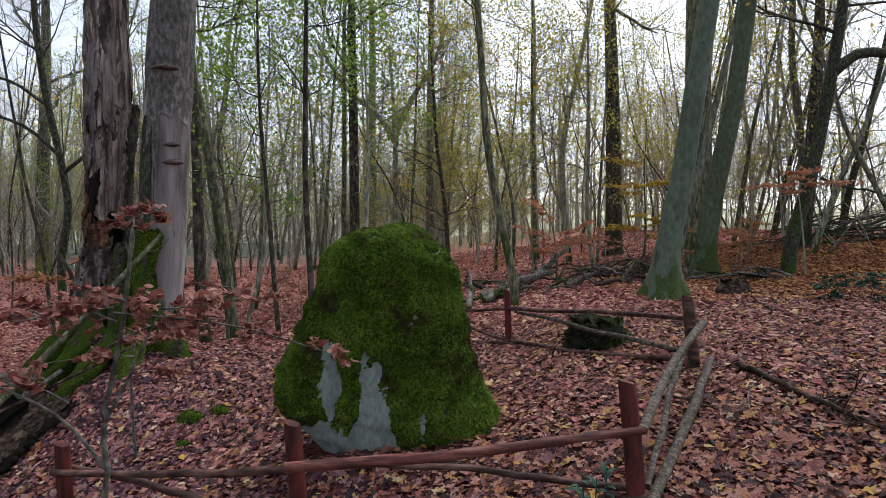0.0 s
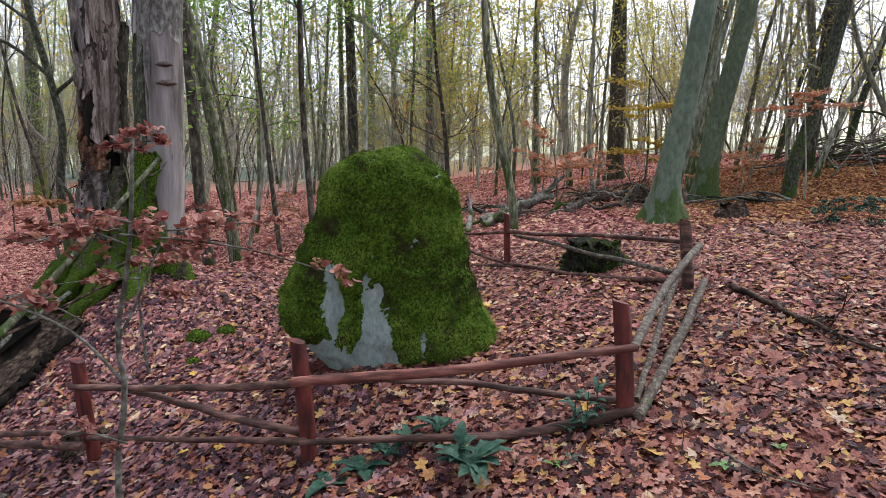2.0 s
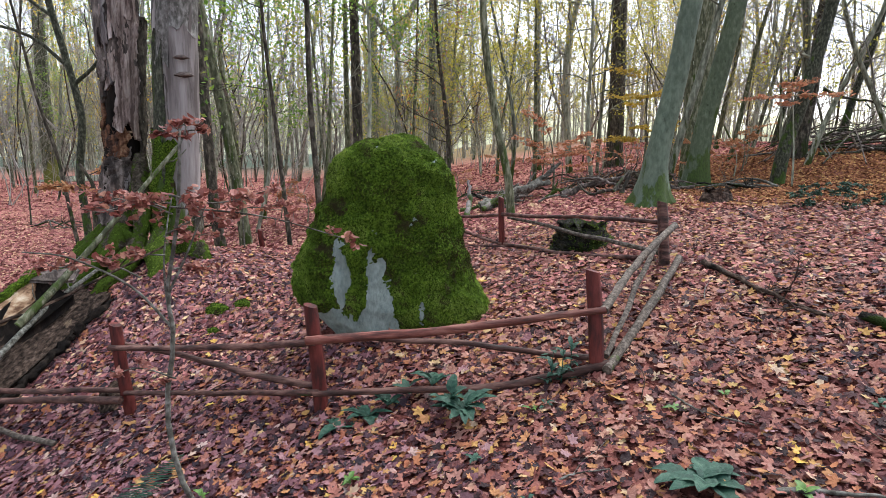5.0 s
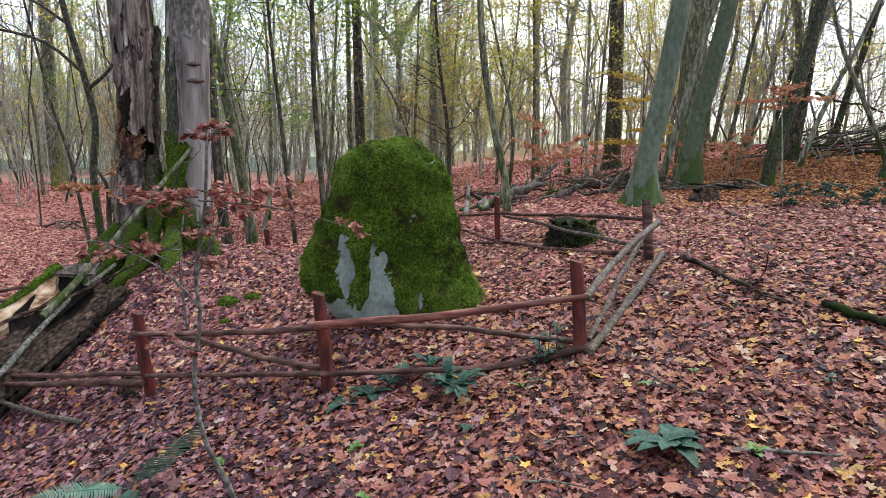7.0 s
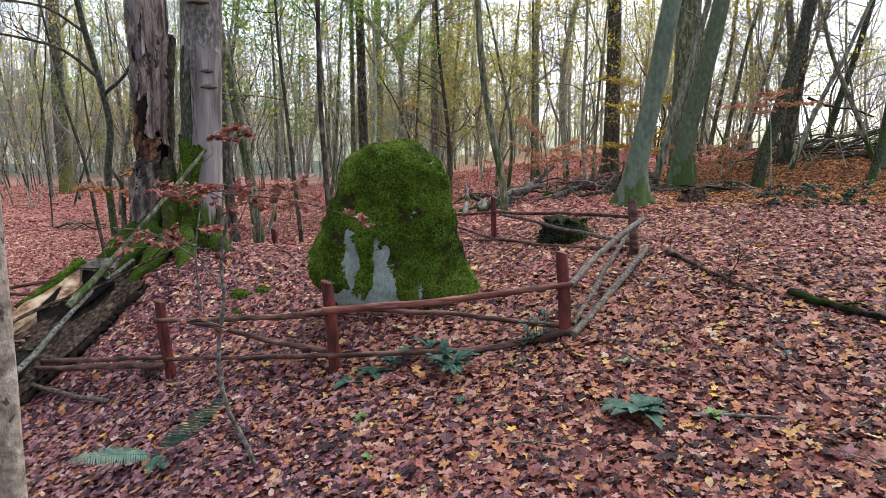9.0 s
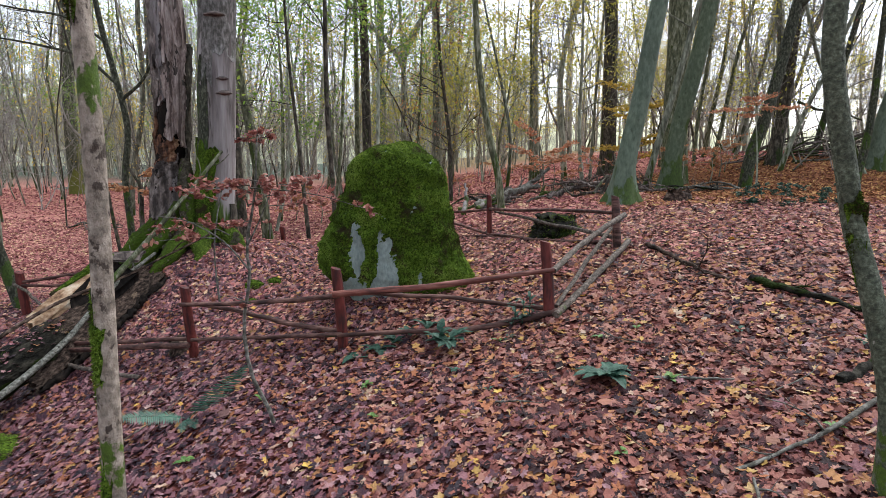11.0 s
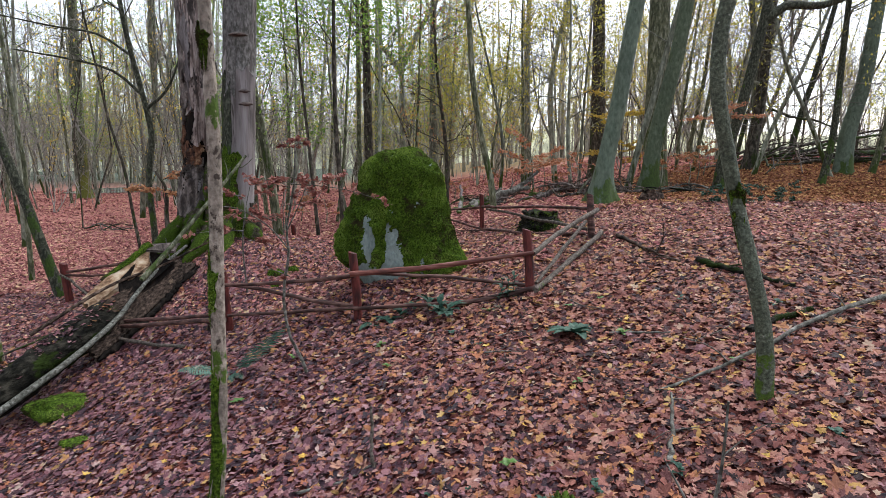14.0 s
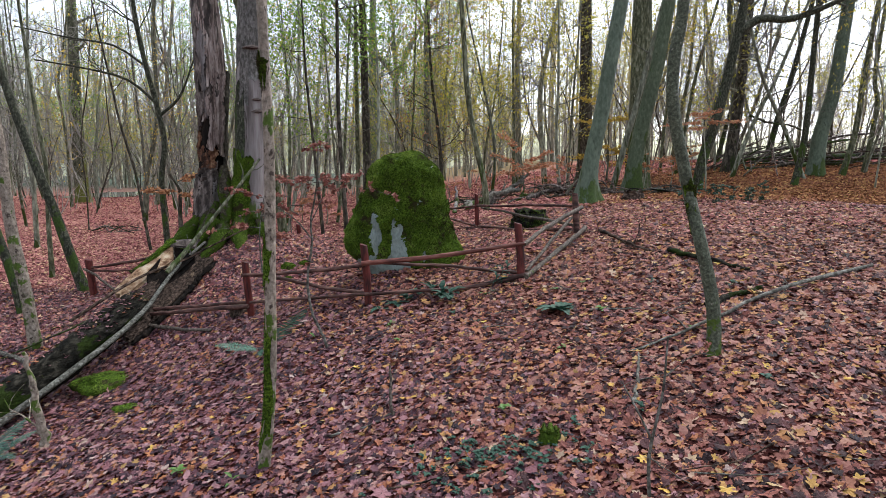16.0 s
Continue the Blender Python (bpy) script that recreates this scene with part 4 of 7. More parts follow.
tree("crooked_tree", "dark crooked tree reaching sideways", [B(-6.88, 10.5), (-6.9, 10.5, 0.0), (-6.92, 10.5, 1.1), (-6.78, 10.5, 2.1), (-6.95, 10.5, 3.2), (-7.15, 10.5, 4.2), (-7.3, 10.5, 5.5)], 0.155, M_MOSSYBARK, 11, 30, 16, 3.2, 2.6,
     extra=(([(-6.9, 10.5, 3.0), (-7.5, 10.4, 3.55), (-8.4, 10.3, 3.8), (-9.6, 10.2, 4.0)], 0.036), ([(-7.1, 10.5, 3.9), (-7.9, 10.6, 4.4), (-9.0, 10.7, 4.6), (-10.4, 10.8, 4.9)], 0.032), ([(-6.85, 10.5, 2.7), (-6.3, 10.5, 3.2), (-5.9, 10.6, 4.2)], 0.04)))
tree("sapling", "thin dark crooked sapling on the slope", [B(-8.15, 12.2), (-8.3, 12.2, 0.0), (-8.45, 12.2, 1.3), (-8.75, 12.2, 2.6), (-8.9, 12.2, 3.6)], 0.085, M_DARKBARK, 8, 41, 14, 2.6, 1.6, flare=0.2)
tree("leaning_tree", "dark mossy trunk leaning away from the fallen log", [B(-7.12, 7.48), (-7.33, 7.48, -0.68), (-7.5, 7.48, -0.06), (-7.67, 7.48, 0.6), (-7.95, 7.48, 1.5), (-8.4, 7.5, 3.1)], 0.2, M_MOSSYBARK, 9, 31, 12, 3.6, 2.2, flare=0.7)
tree("leaning_tree", "mossy dark trunk on the lower slope", [B(-7.55, 6.2), (-7.7, 6.2, -0.5), (-7.95, 6.2, 0.5), (-8.3, 6.2, 2.0)], 0.17, M_MOSSYBARK, 9, 42, 10, 3.5, 2.0)
tree("pale_tree", "pale mossy stem at the slope's edge", [B(-6.2, 4.53), (-6.3, 4.53, -0.2), (-6.4, 4.53, 0.65), (-6.43, 4.53, 1.9), (-6.6, 4.6, 4)], 0.18, M_PALEBARK, 9, 32, 10, 4.0, 1.8)
tree("young_hornbeam", "slim grey crooked trunk with moss on its knot and foot", [B(2.50, 0.72), (2.48, 0.74, 0.3), (2.36, 0.8, 0.88), (2.29, 0.9, 1.25), (2.22, 0.9, 1.52), (2.09, 0.9, 2.05), (2.08, 0.9, 2.45), (2.13, 0.9, 2.95), (2.07, 0.95, 4)], 0.118, M_HORNBEAM, 8.5, 33, 10, 3.6, 1.5, flare=0.45, sides=18, lump=0.07)
tree("young_birch", "slim pale mottled trunk streaked with moss", [B(-1.39, 0.20), (-1.30, 0.20, -0.5), (-1.255, 0.2, 0.0), (-1.235, 0.2, 0.55), (-1.21, 0.2, 1.1), (-1.19, 0.2, 1.75), (-1.195, 0.2, 2.43), (-1.22, 0.25, 4)], 0.096, M_PALEBARK, 8, 34, 9, 3.6, 1.3, flare=0.25, sides=18, lump=0.06)
LEAFY = ((-4.7, 13.6, M_GREENCROWN, 7.5), (-3.3, 14.6, M_GREENCROWN, 8.5), (-1.9, 13.4, M_GREENCROWN, 7.0), (-5.6, 17.2, M_GREENCROWN, 9.0), (-3.6, 18.5, M_OLIVECROWN, 9.0), (-0.6, 18.0, M_OLIVECROWN, 8.5),
         (1.9, 16.5, M_OLIVECROWN, 8.0), (3.0, 19.0, M_OLIVECROWN, 9.5), (4.6, 17.6, M_OLIVECROWN, 9.0), (2.0, 22.0, M_YELLOWCROWN, 9.0), (5.6, 21.0, M_OLIVECROWN, 10.0), (9.2, 20.0, M_YELLOWCROWN, 9.0), (-7.5, 21.0, M_GREENCROWN, 9.5))
for k, (x, y, mat, h) in enumerate(LEAFY):
    r = np.random.default_rng(610 + k)
    z0 = gz(x, y)
    dx = r.normal(0, 0.22, 4)
    tree("leafy_tree", {M_GREENCROWN: "thin tree still thick with green leaves", M_OLIVECROWN: "thin tree with yellow-green autumn leaves", M_YELLOWCROWN: "thin tree with bright yellow leaves"}[mat],
         [(x, y, z0), (x + dx[0], y + dx[1], z0 + 1.8), (x + dx[0] + dx[2], y + dx[1] + dx[3], z0 + 4.0)], r.uniform(0.09, 0.15), (M_FARBARK, M_GREENBARK)[k % 2], z0 + h, 630 + k, 30, z0 + (2.4 if k in (0, 1, 2) else 1.9), 2.1, 2, (mat, 2700 if x < 7 else 2000, 0.05), 0.2, 7, 0.07, M_FARBARK, kids=(2, 4))
tree("far_tree", "broad grey-green beech trunk leaning before the brush", [B(12.72, 15.45), (12.77, 15.45, 2.26), (12.94, 15.45, 3.13), (13.12, 15.45, 4.15), (13.35, 15.5, 7)], 0.46, M_BEECH, 16, 35, 12, 6, 3, flare=0.8, sides=18, twig=M_FARBARK)
tree("far_tree", "dark ivy-clad leaning stem on the bank", [B(10.95, 13.73), (11.15, 13.73, 1.72), (11.23, 13.73, 2.84), (11.24, 13.73, 3.92), (11.3, 13.8, 6.5)], 0.20, M_MOSSYBARK, 13, 36, 14, 4, 2.2, foliage=(M_PLANT, 160, 0.04), twig=M_FARBARK)
tree("far_tree", "slender grey tree leaning far over", [B(10.0, 15.75), (10.41, 15.75, 2.1), (10.89, 15.75, 3.33), (11.29, 15.75, 4.2), (12.3, 15.8, 7)], 0.15, M_FARBARK, 11, 37, 14, 3, 2.0)
tree("far_tree", "dark trunk with withered brown leaves about its foot", [B(10.5, 17.0), (10.64, 17, 2.32), (10.74, 17, 3.44), (10.78, 17, 4.4), (10.9, 17, 7)], 0.40, M_DARKBARK, 15, 41, 16, 2.4, 2.4, foliage=(M_REDLEAF, 700, 0.05), flare=0.6, twig=M_FARBARK)
tree("far_tree", "thin dark tree leaning behind the brush", [B(12.95, 19.0), (13.26, 19, 2.8), (13.45, 19, 3.62), (13.72, 19, 4.64), (14.3, 19, 7.5)], 0.24, M_MOSSYBARK, 13, 42, 14, 3.4, 2.4, twig=M_FARBARK)
tree("far_tree", "mossy leaning stem beside the broad beech", [B(13.48, 15.3), (13.8, 15.3, 2.21), (13.91, 15.3, 3.31), (13.95, 15.3, 4.39), (14.2, 15.3, 7)], 0.20, M_GREENBARK, 13, 43, 14, 4, 2.2, twig=M_FARBARK)
tree("far_tree", "slim mossy tree bent at the brush", [B(14.6, 15.8), (14.79, 15.8, 2.61), (14.84, 15.8, 3.54), (14.66, 15.8, 4.46), (14.8, 15.8, 7)], 0.17, M_GREENBARK, 12, 44, 14, 4, 2.2, twig=M_FARBARK)
for k, (x, y, lean, d) in enumerate(((9.2, 18.5, 0.22, 0.16), (10.9, 20.5, 0.30, 0.14), (12.2, 21.5, 0.26, 0.20), (11.0, 23.5, 0.18, 0.22), (13.0, 25.0, 0.28, 0.24), (8.6, 20.8, 0.15, 0.18))):
    z = gz(x, y)
    r = np.random.default_rng(960 + k)
    tree("leaning_tree", "slender dark tree leaning over the bank", [B(x, y), (x + lean * 1.5, y, z + 1.8), (x + lean * 3.4 + r.normal(0, 0.12), y, z + 4.0), (x + lean * 5.2 + r.normal(0, 0.2), y, z + 6.4)], d, (M_GREENBARK, M_FARBARK, M_MOSSYBARK)[k % 3], z + 11, 970 + k, 16, z + 2.6, 2.0, 2, (M_YELLOWCROWN, 500, 0.05) if k % 3 == 0 else None, 0.4, 8, 0.06, M_FARBARK, kids=(2, 4))
tree("sapling", "thin bent sapling on the lower slope", [B(-12.4, 13.6), (-12.3, 13.6, 1.0), (-12.2, 13.6, 3.0)], 0.15, M_FARBARK, 8, 38, 12, 2, 1.8)
tree("sapling", "thin mossy sapling beside the log", [B(-8.9, 9.0), (-8.85, 9.0, 0.2), (-8.78, 9.0, 1.4), (-8.9, 9, 3)], 0.11, M_GREENBARK, 7, 39, 12, 2, 1.5)

# ---- the old double tree: a rotten snag and a bleached dead trunk on one mossy root ----


def shell(geo, path, radii, a0, a1, r, lump=0.06, ragged=0.0, steps=9):
    """A curved sheet of bark or wood round part of a stem, with ragged ends. Angles in degrees from the east, seen from above."""
    p, rad = np.asarray(path, float), np.asarray(radii, float)
    n = len(p)
    a = np.radians(np.linspace(a0, a1, steps))
    ph = r.uniform(0, 6.28, 6)
    s = np.linspace(0, 1, n)[:, None]
    rr = rad[:, None] * (1 + lump * (np.sin(3 * a + ph[0] + 7 * s) + np.sin(6 * a + ph[1] - 15 * s)) / 2 + lump * 0.6 * r.uniform(-1, 1, (n, steps)))
    aa = a[None, :] + np.radians(ragged) * (0.6 * np.sin(5 * s + ph[2]) + 0.4 * np.sin(17 * s + ph[3])) * np.linspace(-1, 1, steps)[None, :] + np.radians(ragged) * 0.3 * r.uniform(-1, 1, (n, 1)) * np.linspace(-1, 1, steps)[None, :]
    zz = np.zeros((n, steps))
    for row, share in ((0, 1.0), (1, 0.6), (2, 0.25), (-1, 1.0), (-2, 0.6), (-3, 0.25)):
        if share == 1.0:
            edge_of = np.interp(np.linspace(0, 1, steps), np.sort(r.uniform(0, 1, 6)), r.uniform(-0.16, 0.13, 6)) + r.uniform(-0.03, 0.03, steps)
        zz[row] = share * edge_of
    outer = np.stack([p[:, 0:1] + rr * np.cos(aa), p[:, 1:2] + rr * np.sin(aa), p[:, 2:3] + zz], -1)
    inner = np.stack([p[:, 0:1] + rr * 0.85 * np.cos(aa), p[:, 1:2] + rr * 0.85 * np.sin(aa), p[:, 2:3] + zz], -1)
    i, j = np.meshgrid(np.arange(n - 1), np.arange(steps - 1), indexing="ij")
    f = np.stack([i * steps + j, i * steps + j + 1, (i + 1) * steps + j + 1, (i + 1) * steps + j], -1).reshape(-1, 4)
    m = n * steps
    rim = [(k, k + 1, k + 1 + m, k + m) for k in range(steps - 1)] + [(m - steps + k + 1, m - steps + k, 2 * m - steps + k, 2 * m - steps + k + 1) for k in range(steps - 1)]
    rim += [((k + 1) * steps, k * steps, k * steps + m, (k + 1) * steps + m) for k in range(n - 1)] + [(k * steps + steps - 1, (k + 1) * steps - 1 + steps, (k + 1) * steps - 1 + steps + m, k * steps + steps - 1 + m) for k in range(n - 1)]
    geo.add(np.vstack([outer.reshape(-1, 3), inner.reshape(-1, 3)]), np.vstack([f, f[:, ::-1] + m, np.array(rim)]))


rs = np.random.default_rng(77)
snag = thing("dead_snag", (-4.82, 8.0, gz(-4.82, 8.0)), "rotten hollow tree stump-trunk with flaking grey bark", "dead tree")
axis = spline([(-4.74, 8.0, -0.6), (-4.77, 8.0, 0.4), (-4.72, 8.0, 1.2), (-4.65, 8.0, 1.9), (-4.58, 8.0, 2.7), (-4.57, 8.0, 3.6), (-4.62, 8.05, 5.0), (-4.62, 8.1, 7.0), (-4.65, 8.2, 9.0)], 60)
rad = np.interp(axis[:, 2], [-0.6, 0.3, 1.2, 1.5, 2.2, 3.0, 4.0, 9.0], [0.44, 0.29, 0.24, 0.22, 0.23, 0.25, 0.25, 0.13])
# solid core painted near black, the hollow's shade between the bark plates
g = Geo()
tube(g, axis, rad, 24, 0.09, rs)
part("trunk", g, M_DARKHOLLOW, snag, "solid core coloured near black for the hollow's shade")


def along(a, b, extra, n=16):
    z = np.linspace(a, b, n)
    return np.stack([np.interp(z, axis[:, 2], axis[:, 0]), np.interp(z, axis[:, 2], axis[:, 1]), z], -1), np.interp(z, axis[:, 2], rad) + extra


for name, mat, a, b, a0, a1, ex, lab in (("bark", M_DEADBARK, 2.75, 9.0, 20, 372, 0.035, "flaking grey bark plates"), ("bark", M_DEADBARK, 2.35, 3.1, 196, 250, 0.045, "pale grey bark strip"),
                                         ("bark", M_DEADBARK, -0.3, 1.25, 190, 300, 0.04, "dark grey bark at the foot"), ("bark", M_DEADWHITE, -0.2, 1.2, 300, 335, 0.035, "bleached streak of wood"),
                                         ("rotten_wood", M_ROTWOOD, 1.42, 1.86, 222, 322, 0.022, "crumbling orange rotten wood"), ("split_wood", M_SPLIT, 1.8, 3.75, 284, 350, 0.062, "pale split heartwood"), ("split_wood", M_SPLIT, 3.2, 6.5, 268, 318, 0.05, "pale strip of bared wood"),
                                         ("split_wood", M_DEADWHITE, 2.6, 4.4, 250, 272, 0.05, "bleached splinter"), ("split_wood", M_SPLIT, 3.3, 9.0, 312, 350, 0.06, "pale stripped wood"), ("split_wood", M_SPLIT, 2.45, 4.6, 240, 308, 0.018, "brown split heartwood"), ("rotten_wood", M_DEADBARK, 1.05, 1.5, 230, 330, 0.02, "dark crumbling rotten wood"), ("rotten_wood", M_ROTWOOD, 1.7, 2.15, 205, 230, 0.03, "crumbling orange rotten wood"), ("bark", M_DARKBARK, 0.8, 3.3, 350, 395, 0.08, "dark loose bark edge")):
    pth, rd = along(a, b, ex, 40)
    g = Geo()
    shell(g, pth, rd, a0, a1, rs, 0.09, 11.0, 20)
    part(name, g, mat, snag, lab)

dead = thing("dead_tree", (-3.86, 7.85, gz(-3.86, 7.85)), "bleached dead trunk half stripped of its bark, with bracket fungi", "dead tree")
waxis = spline([(-3.95, 7.85, -0.5), (-3.9, 7.85, 0.4), (-3.80, 7.85, 1.5), (-3.72, 7.85, 2.8), (-3.64, 7.85, 4.2), (-3.55, 7.9, 6), (-3.5, 7.95, 9)], 50)
wrad = np.interp(waxis[:, 2], [-0.5, 0.2, 0.8, 2.0, 4.0, 9.0], [0.46, 0.34, 0.30, 0.292, 0.285, 0.16])
g = Geo()
tube(g, waxis, wrad, 28, 0.025, rs)
part("trunk", g, M_DEADWHITE, dead)


def walong(a, b, extra, n=30):
    z = np.linspace(a, b, n)
    return np.stack([np.interp(z, waxis[:, 2], waxis[:, i]) for i in (0, 1)] + [z], -1), np.interp(z, waxis[:, 2], wrad) + extra


for a, b, a0, a1, mat, lab in ((-0.4, 3.1, 110, 262, M_MOSSYBARK, "dark mossy bark left on one side"), (2.7, 9.0, 110, 276, M_GREYBARK, "grey speckled bark"), (3.15, 9.0, 270, 420, M_GREYBARK, "grey bark still holding higher up"), (-0.3, 0.85, 338, 420, M_DARKBARK, "splintered bark at the foot")):
    pth, rd = walong(a, b, 0.009 if mat is M_GREYBARK else 0.02)
    g = Geo()
    shell(g, pth, rd, a0, a1, rs, 0.04, 5.0, 18)
    part("bark", g, mat, dead, lab)
for a, b, a0, a1, ex in ((-0.35, 1.75, 205, 282, 0.05), (-0.35, 0.55, 280, 320, 0.04)):
    pth, rd = walong(a, b, ex)
    g = Geo()
    shell(g, pth, rd, a0, a1, rs, 0.09, 14.0, 18)
    ob = part("moss", g, M_MOSS, dead, "thick green moss on the lower bark")
    v, q, t = g.arrays()
    at, nm = surface_points(v, q[:29 * 17], rs, 3500)
    g = Geo()
    blades(g, at, np.where((nm * (at - pth.mean(0))).sum(1, keepdims=True) < 0, -nm, nm), rs, 0.022, 0.004, 0.6)
    part("moss_fuzz", g, M_MOSSBLADE, ob, smooth=False)["kind"] = "stuff"
for x, z, w in ((-3.56, 2.80, 0.12), (-3.55, 2.57, 0.15), (-3.80, 2.57, 0.05), (-3.60, 3.78, 0.18), (-3.52, 4.9, 0.13)):
    # a half-round shelf, thick at the bark and thin at its rim
    cxz = np.array([np.interp(z, waxis[:, 2], waxis[:, 0]), np.interp(z, waxis[:, 2], waxis[:, 1])])
    rr = np.interp(z, waxis[:, 2], wrad)
    yy = cxz[1] - math.sqrt(max(0.01, rr ** 2 - (x - cxz[0]) ** 2))
    k, rings = 14, 5
    v = []
    for q in range(rings):
        f = q / (rings - 1)
        a = np.linspace(np.pi, 2 * np.pi, k)
        v.append(np.stack([x + w * f * np.cos(a), yy + 0.03 + w * 0.75 * f * np.sin(a), z + 0.045 * (1 - f ** 2) * w / 0.15 + 0.004 * np.sin(9 * a)], -1))
    for q in range(rings):
        f = 1 - q / (rings - 1)
        a = np.linspace(np.pi, 2 * np.pi, k)
        v.append(np.stack([x + w * f * np.cos(a), yy + 0.03 + w * 0.75 * f * np.sin(a), z - 0.012 - 0.03 * (1 - f) * w / 0.15 + 0 * a], -1))
    v = np.array(v).reshape(-1, 3)
    i, j = np.meshgrid(np.arange(2 * rings - 1), np.arange(k - 1), indexing="ij")
    g = Geo()
    g.add(v, np.stack([i * k + j, i * k + j + 1, (i + 1) * k + j + 1, (i + 1) * k + j], -1).reshape(-1, 4))
    part("bracket_fungus", g, M_FUNGUS, dead, "dark shelf-like bracket fungus")

roots = thing("mossy_roots", (-4.3, 7.4, gz(-4.3, 7.4)), "moss-covered roots spreading under the double dead tree", "tree roots")
for line, r0 in (([(-4.5, 7.75, 0.75), (-4.55, 7.3, 0.25), (-4.75, 6.95, -0.1), (-5.1, 6.8, -0.45)], 0.12), ([(-4.3, 7.7, 0.5), (-4.25, 7.1, 0.1), (-4.35, 6.7, -0.16), (-4.5, 6.35, -0.42)], 0.11),
                 ([(-4.0, 7.6, 0.5), (-3.9, 7.2, 0.2), (-3.8, 6.95, 0.05), (-3.75, 6.7, -0.1)], 0.12), ([(-3.7, 7.7, 0.4), (-3.45, 7.4, 0.2), (-3.2, 7.2, 0.0), (-2.9, 7.0, -0.15)], 0.10),
                 ([(-4.9, 7.8, 0.5), (-5.15, 7.55, 0.0), (-5.4, 7.4, -0.35), (-5.8, 7.3, -0.7)], 0.15), ([(-4.35, 7.85, 1.5), (-4.3, 7.7, 1.0), (-4.25, 7.55, 0.6), (-4.25, 7.4, 0.2)], 0.13),
                 ([(-4.65, 7.7, 0.55), (-4.62, 7.55, 0.42), (-4.5, 7.45, 0.38), (-4.35, 7.4, 0.4)], 0.14)):
    g = Geo()
    p = spline(line, 14)
    p[-1][2] = min(p[-1][2], gz(p[-1][0], p[-1][1]) - 0.06)
    tube(g, p, r0 * np.interp(np.linspace(0, 1, 14), [0, 0.35, 1], [0.5, 1.35, 0.45]), 16, 0.26, rs)
    ob = part("root", g, M_ROOT, roots)
    v, q, t = g.arrays()
    at, nm = surface_points(v, q, rs, 3500)
    g = Geo()
    blades(g, at, nm, rs, 0.02, 0.004, 0.5)
    tf = part("moss_fuzz", g, M_MOSSBLADE, ob, smooth=False)
    tf["kind"] = "stuff"

# ---- the great fallen log and the pole on it ----
fallen = thing("fallen_log", (-4.8, 4.5, gz(-4.8, 4.5)), "thick rotting mossy log lying down the slope, broken at its end", "log")
la = spline([(-4.62, 5.05, -0.52), (-4.66, 4.5, -0.66), (-4.86, 3.7, -0.91), (-5.1, 3.0, -1.16), (-5.5, 1.8, -1.5), (-6.0, 0.3, -1.85)], 60)
lr = np.interp(np.linspace(0, 1, 60), [0, 0.08, 0.2, 1], [0.10, 0.17, 0.215, 0.24])
g = Geo()
tube(g, la, lr, 34, 0.16, rs)
part("log_body", g, M_LOGBARK, fallen)


def slab(rim_a, rim_b, sag, thickness, mat, lab, n=60, m=18, rough=0.024):
    """A split plank or trough of rotten wood between two rims, with fibrous ridges along it and ragged ends."""
    a, b = spline(rim_a, n), spline(rim_b, n)
    u = np.linspace(0, 1, m)
    face = a[:, None, :] * (1 - u[None, :, None]) + b[:, None, :] * u[None, :, None]
    face[..., 2] -= sag * 4 * (u * (1 - u))[None, :]
    ridge = np.cumsum(rs.normal(0, 0.35, (n, m)), 0) * 0.22 + rs.normal(0, 0.8, (1, m)) + rs.normal(0, 0.07, (n, m))
    face[..., 2] += rough * ridge
    for e, sg in ((0, 1.0), (-1, -1.0)):
        face[e] += (face[1] - face[0] if e == 0 else face[-2] - face[-1]) * rs.uniform(-1.6, 1.0, (m, 1))
    under_face = face - np.array([0, 0, thickness])
    i, j = np.meshgrid(np.arange(n - 1), np.arange(m - 1), indexing="ij")
    f = np.stack([i * m + j, i * m + j + 1, (i + 1) * m + j + 1, (i + 1) * m + j], -1).reshape(-1, 4)
    k = n * m
    ring = list(range(m)) + [q * m + m - 1 for q in range(1, n)] + [k - 2 - q for q in range(m - 1)] + [q * m for q in range(n - 2, 0, -1)]
    side = np.array([(ring[q], ring[(q + 1) % len(ring)], ring[(q + 1) % len(ring)] + k, ring[q] + k) for q in range(len(ring))])
    g = Geo()
    g.add(np.vstack([face.reshape(-1, 3), under_face.reshape(-1, 3)]), np.vstack([f, f[:, ::-1] + k, side]))
    return part("broken_wood", g, mat, fallen, lab)


slab([(-4.50, 6.05, -0.08), (-4.56, 5.3, -0.28), (-4.62, 4.5, -0.45), (-4.74, 4.0, -0.64)], [(-4.06, 6.25, -0.18), (-4.18, 5.4, -0.50), (-4.34, 4.5, -0.84), (-4.48, 4.05, -1.02)], -0.03, 0.07, M_PLANK, "split brown rotten heartwood", m=24, rough=0.017)
for a0, b0, w0 in ((0.0, 1.0, 0.042), (0.1, 0.62, 0.028), (0.4, 1.0, 0.03)):
    g = Geo()
    edge = spline([(-4.03, 6.28, -0.19), (-4.12, 5.8, -0.36), (-4.17, 5.4, -0.53), (-4.24, 4.9, -0.72), (-4.34, 4.4, -0.90), (-4.46, 4.0, -1.05)], 60)[int(59 * a0):int(59 * b0)]
    edge = edge + rs.normal(0, 0.012, edge.shape) - np.array([0.0, 0.0, w0 * 0.8])
    tube(g, edge, w0 * np.interp(np.linspace(0, 1, len(edge)), [0, 0.06, 0.9, 1], [0.3, 0.9, 1.0, 0.4]) * rs.uniform(0.75, 1.25, len(edge)), 12, 0.3, rs)
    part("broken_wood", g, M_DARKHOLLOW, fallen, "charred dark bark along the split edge")
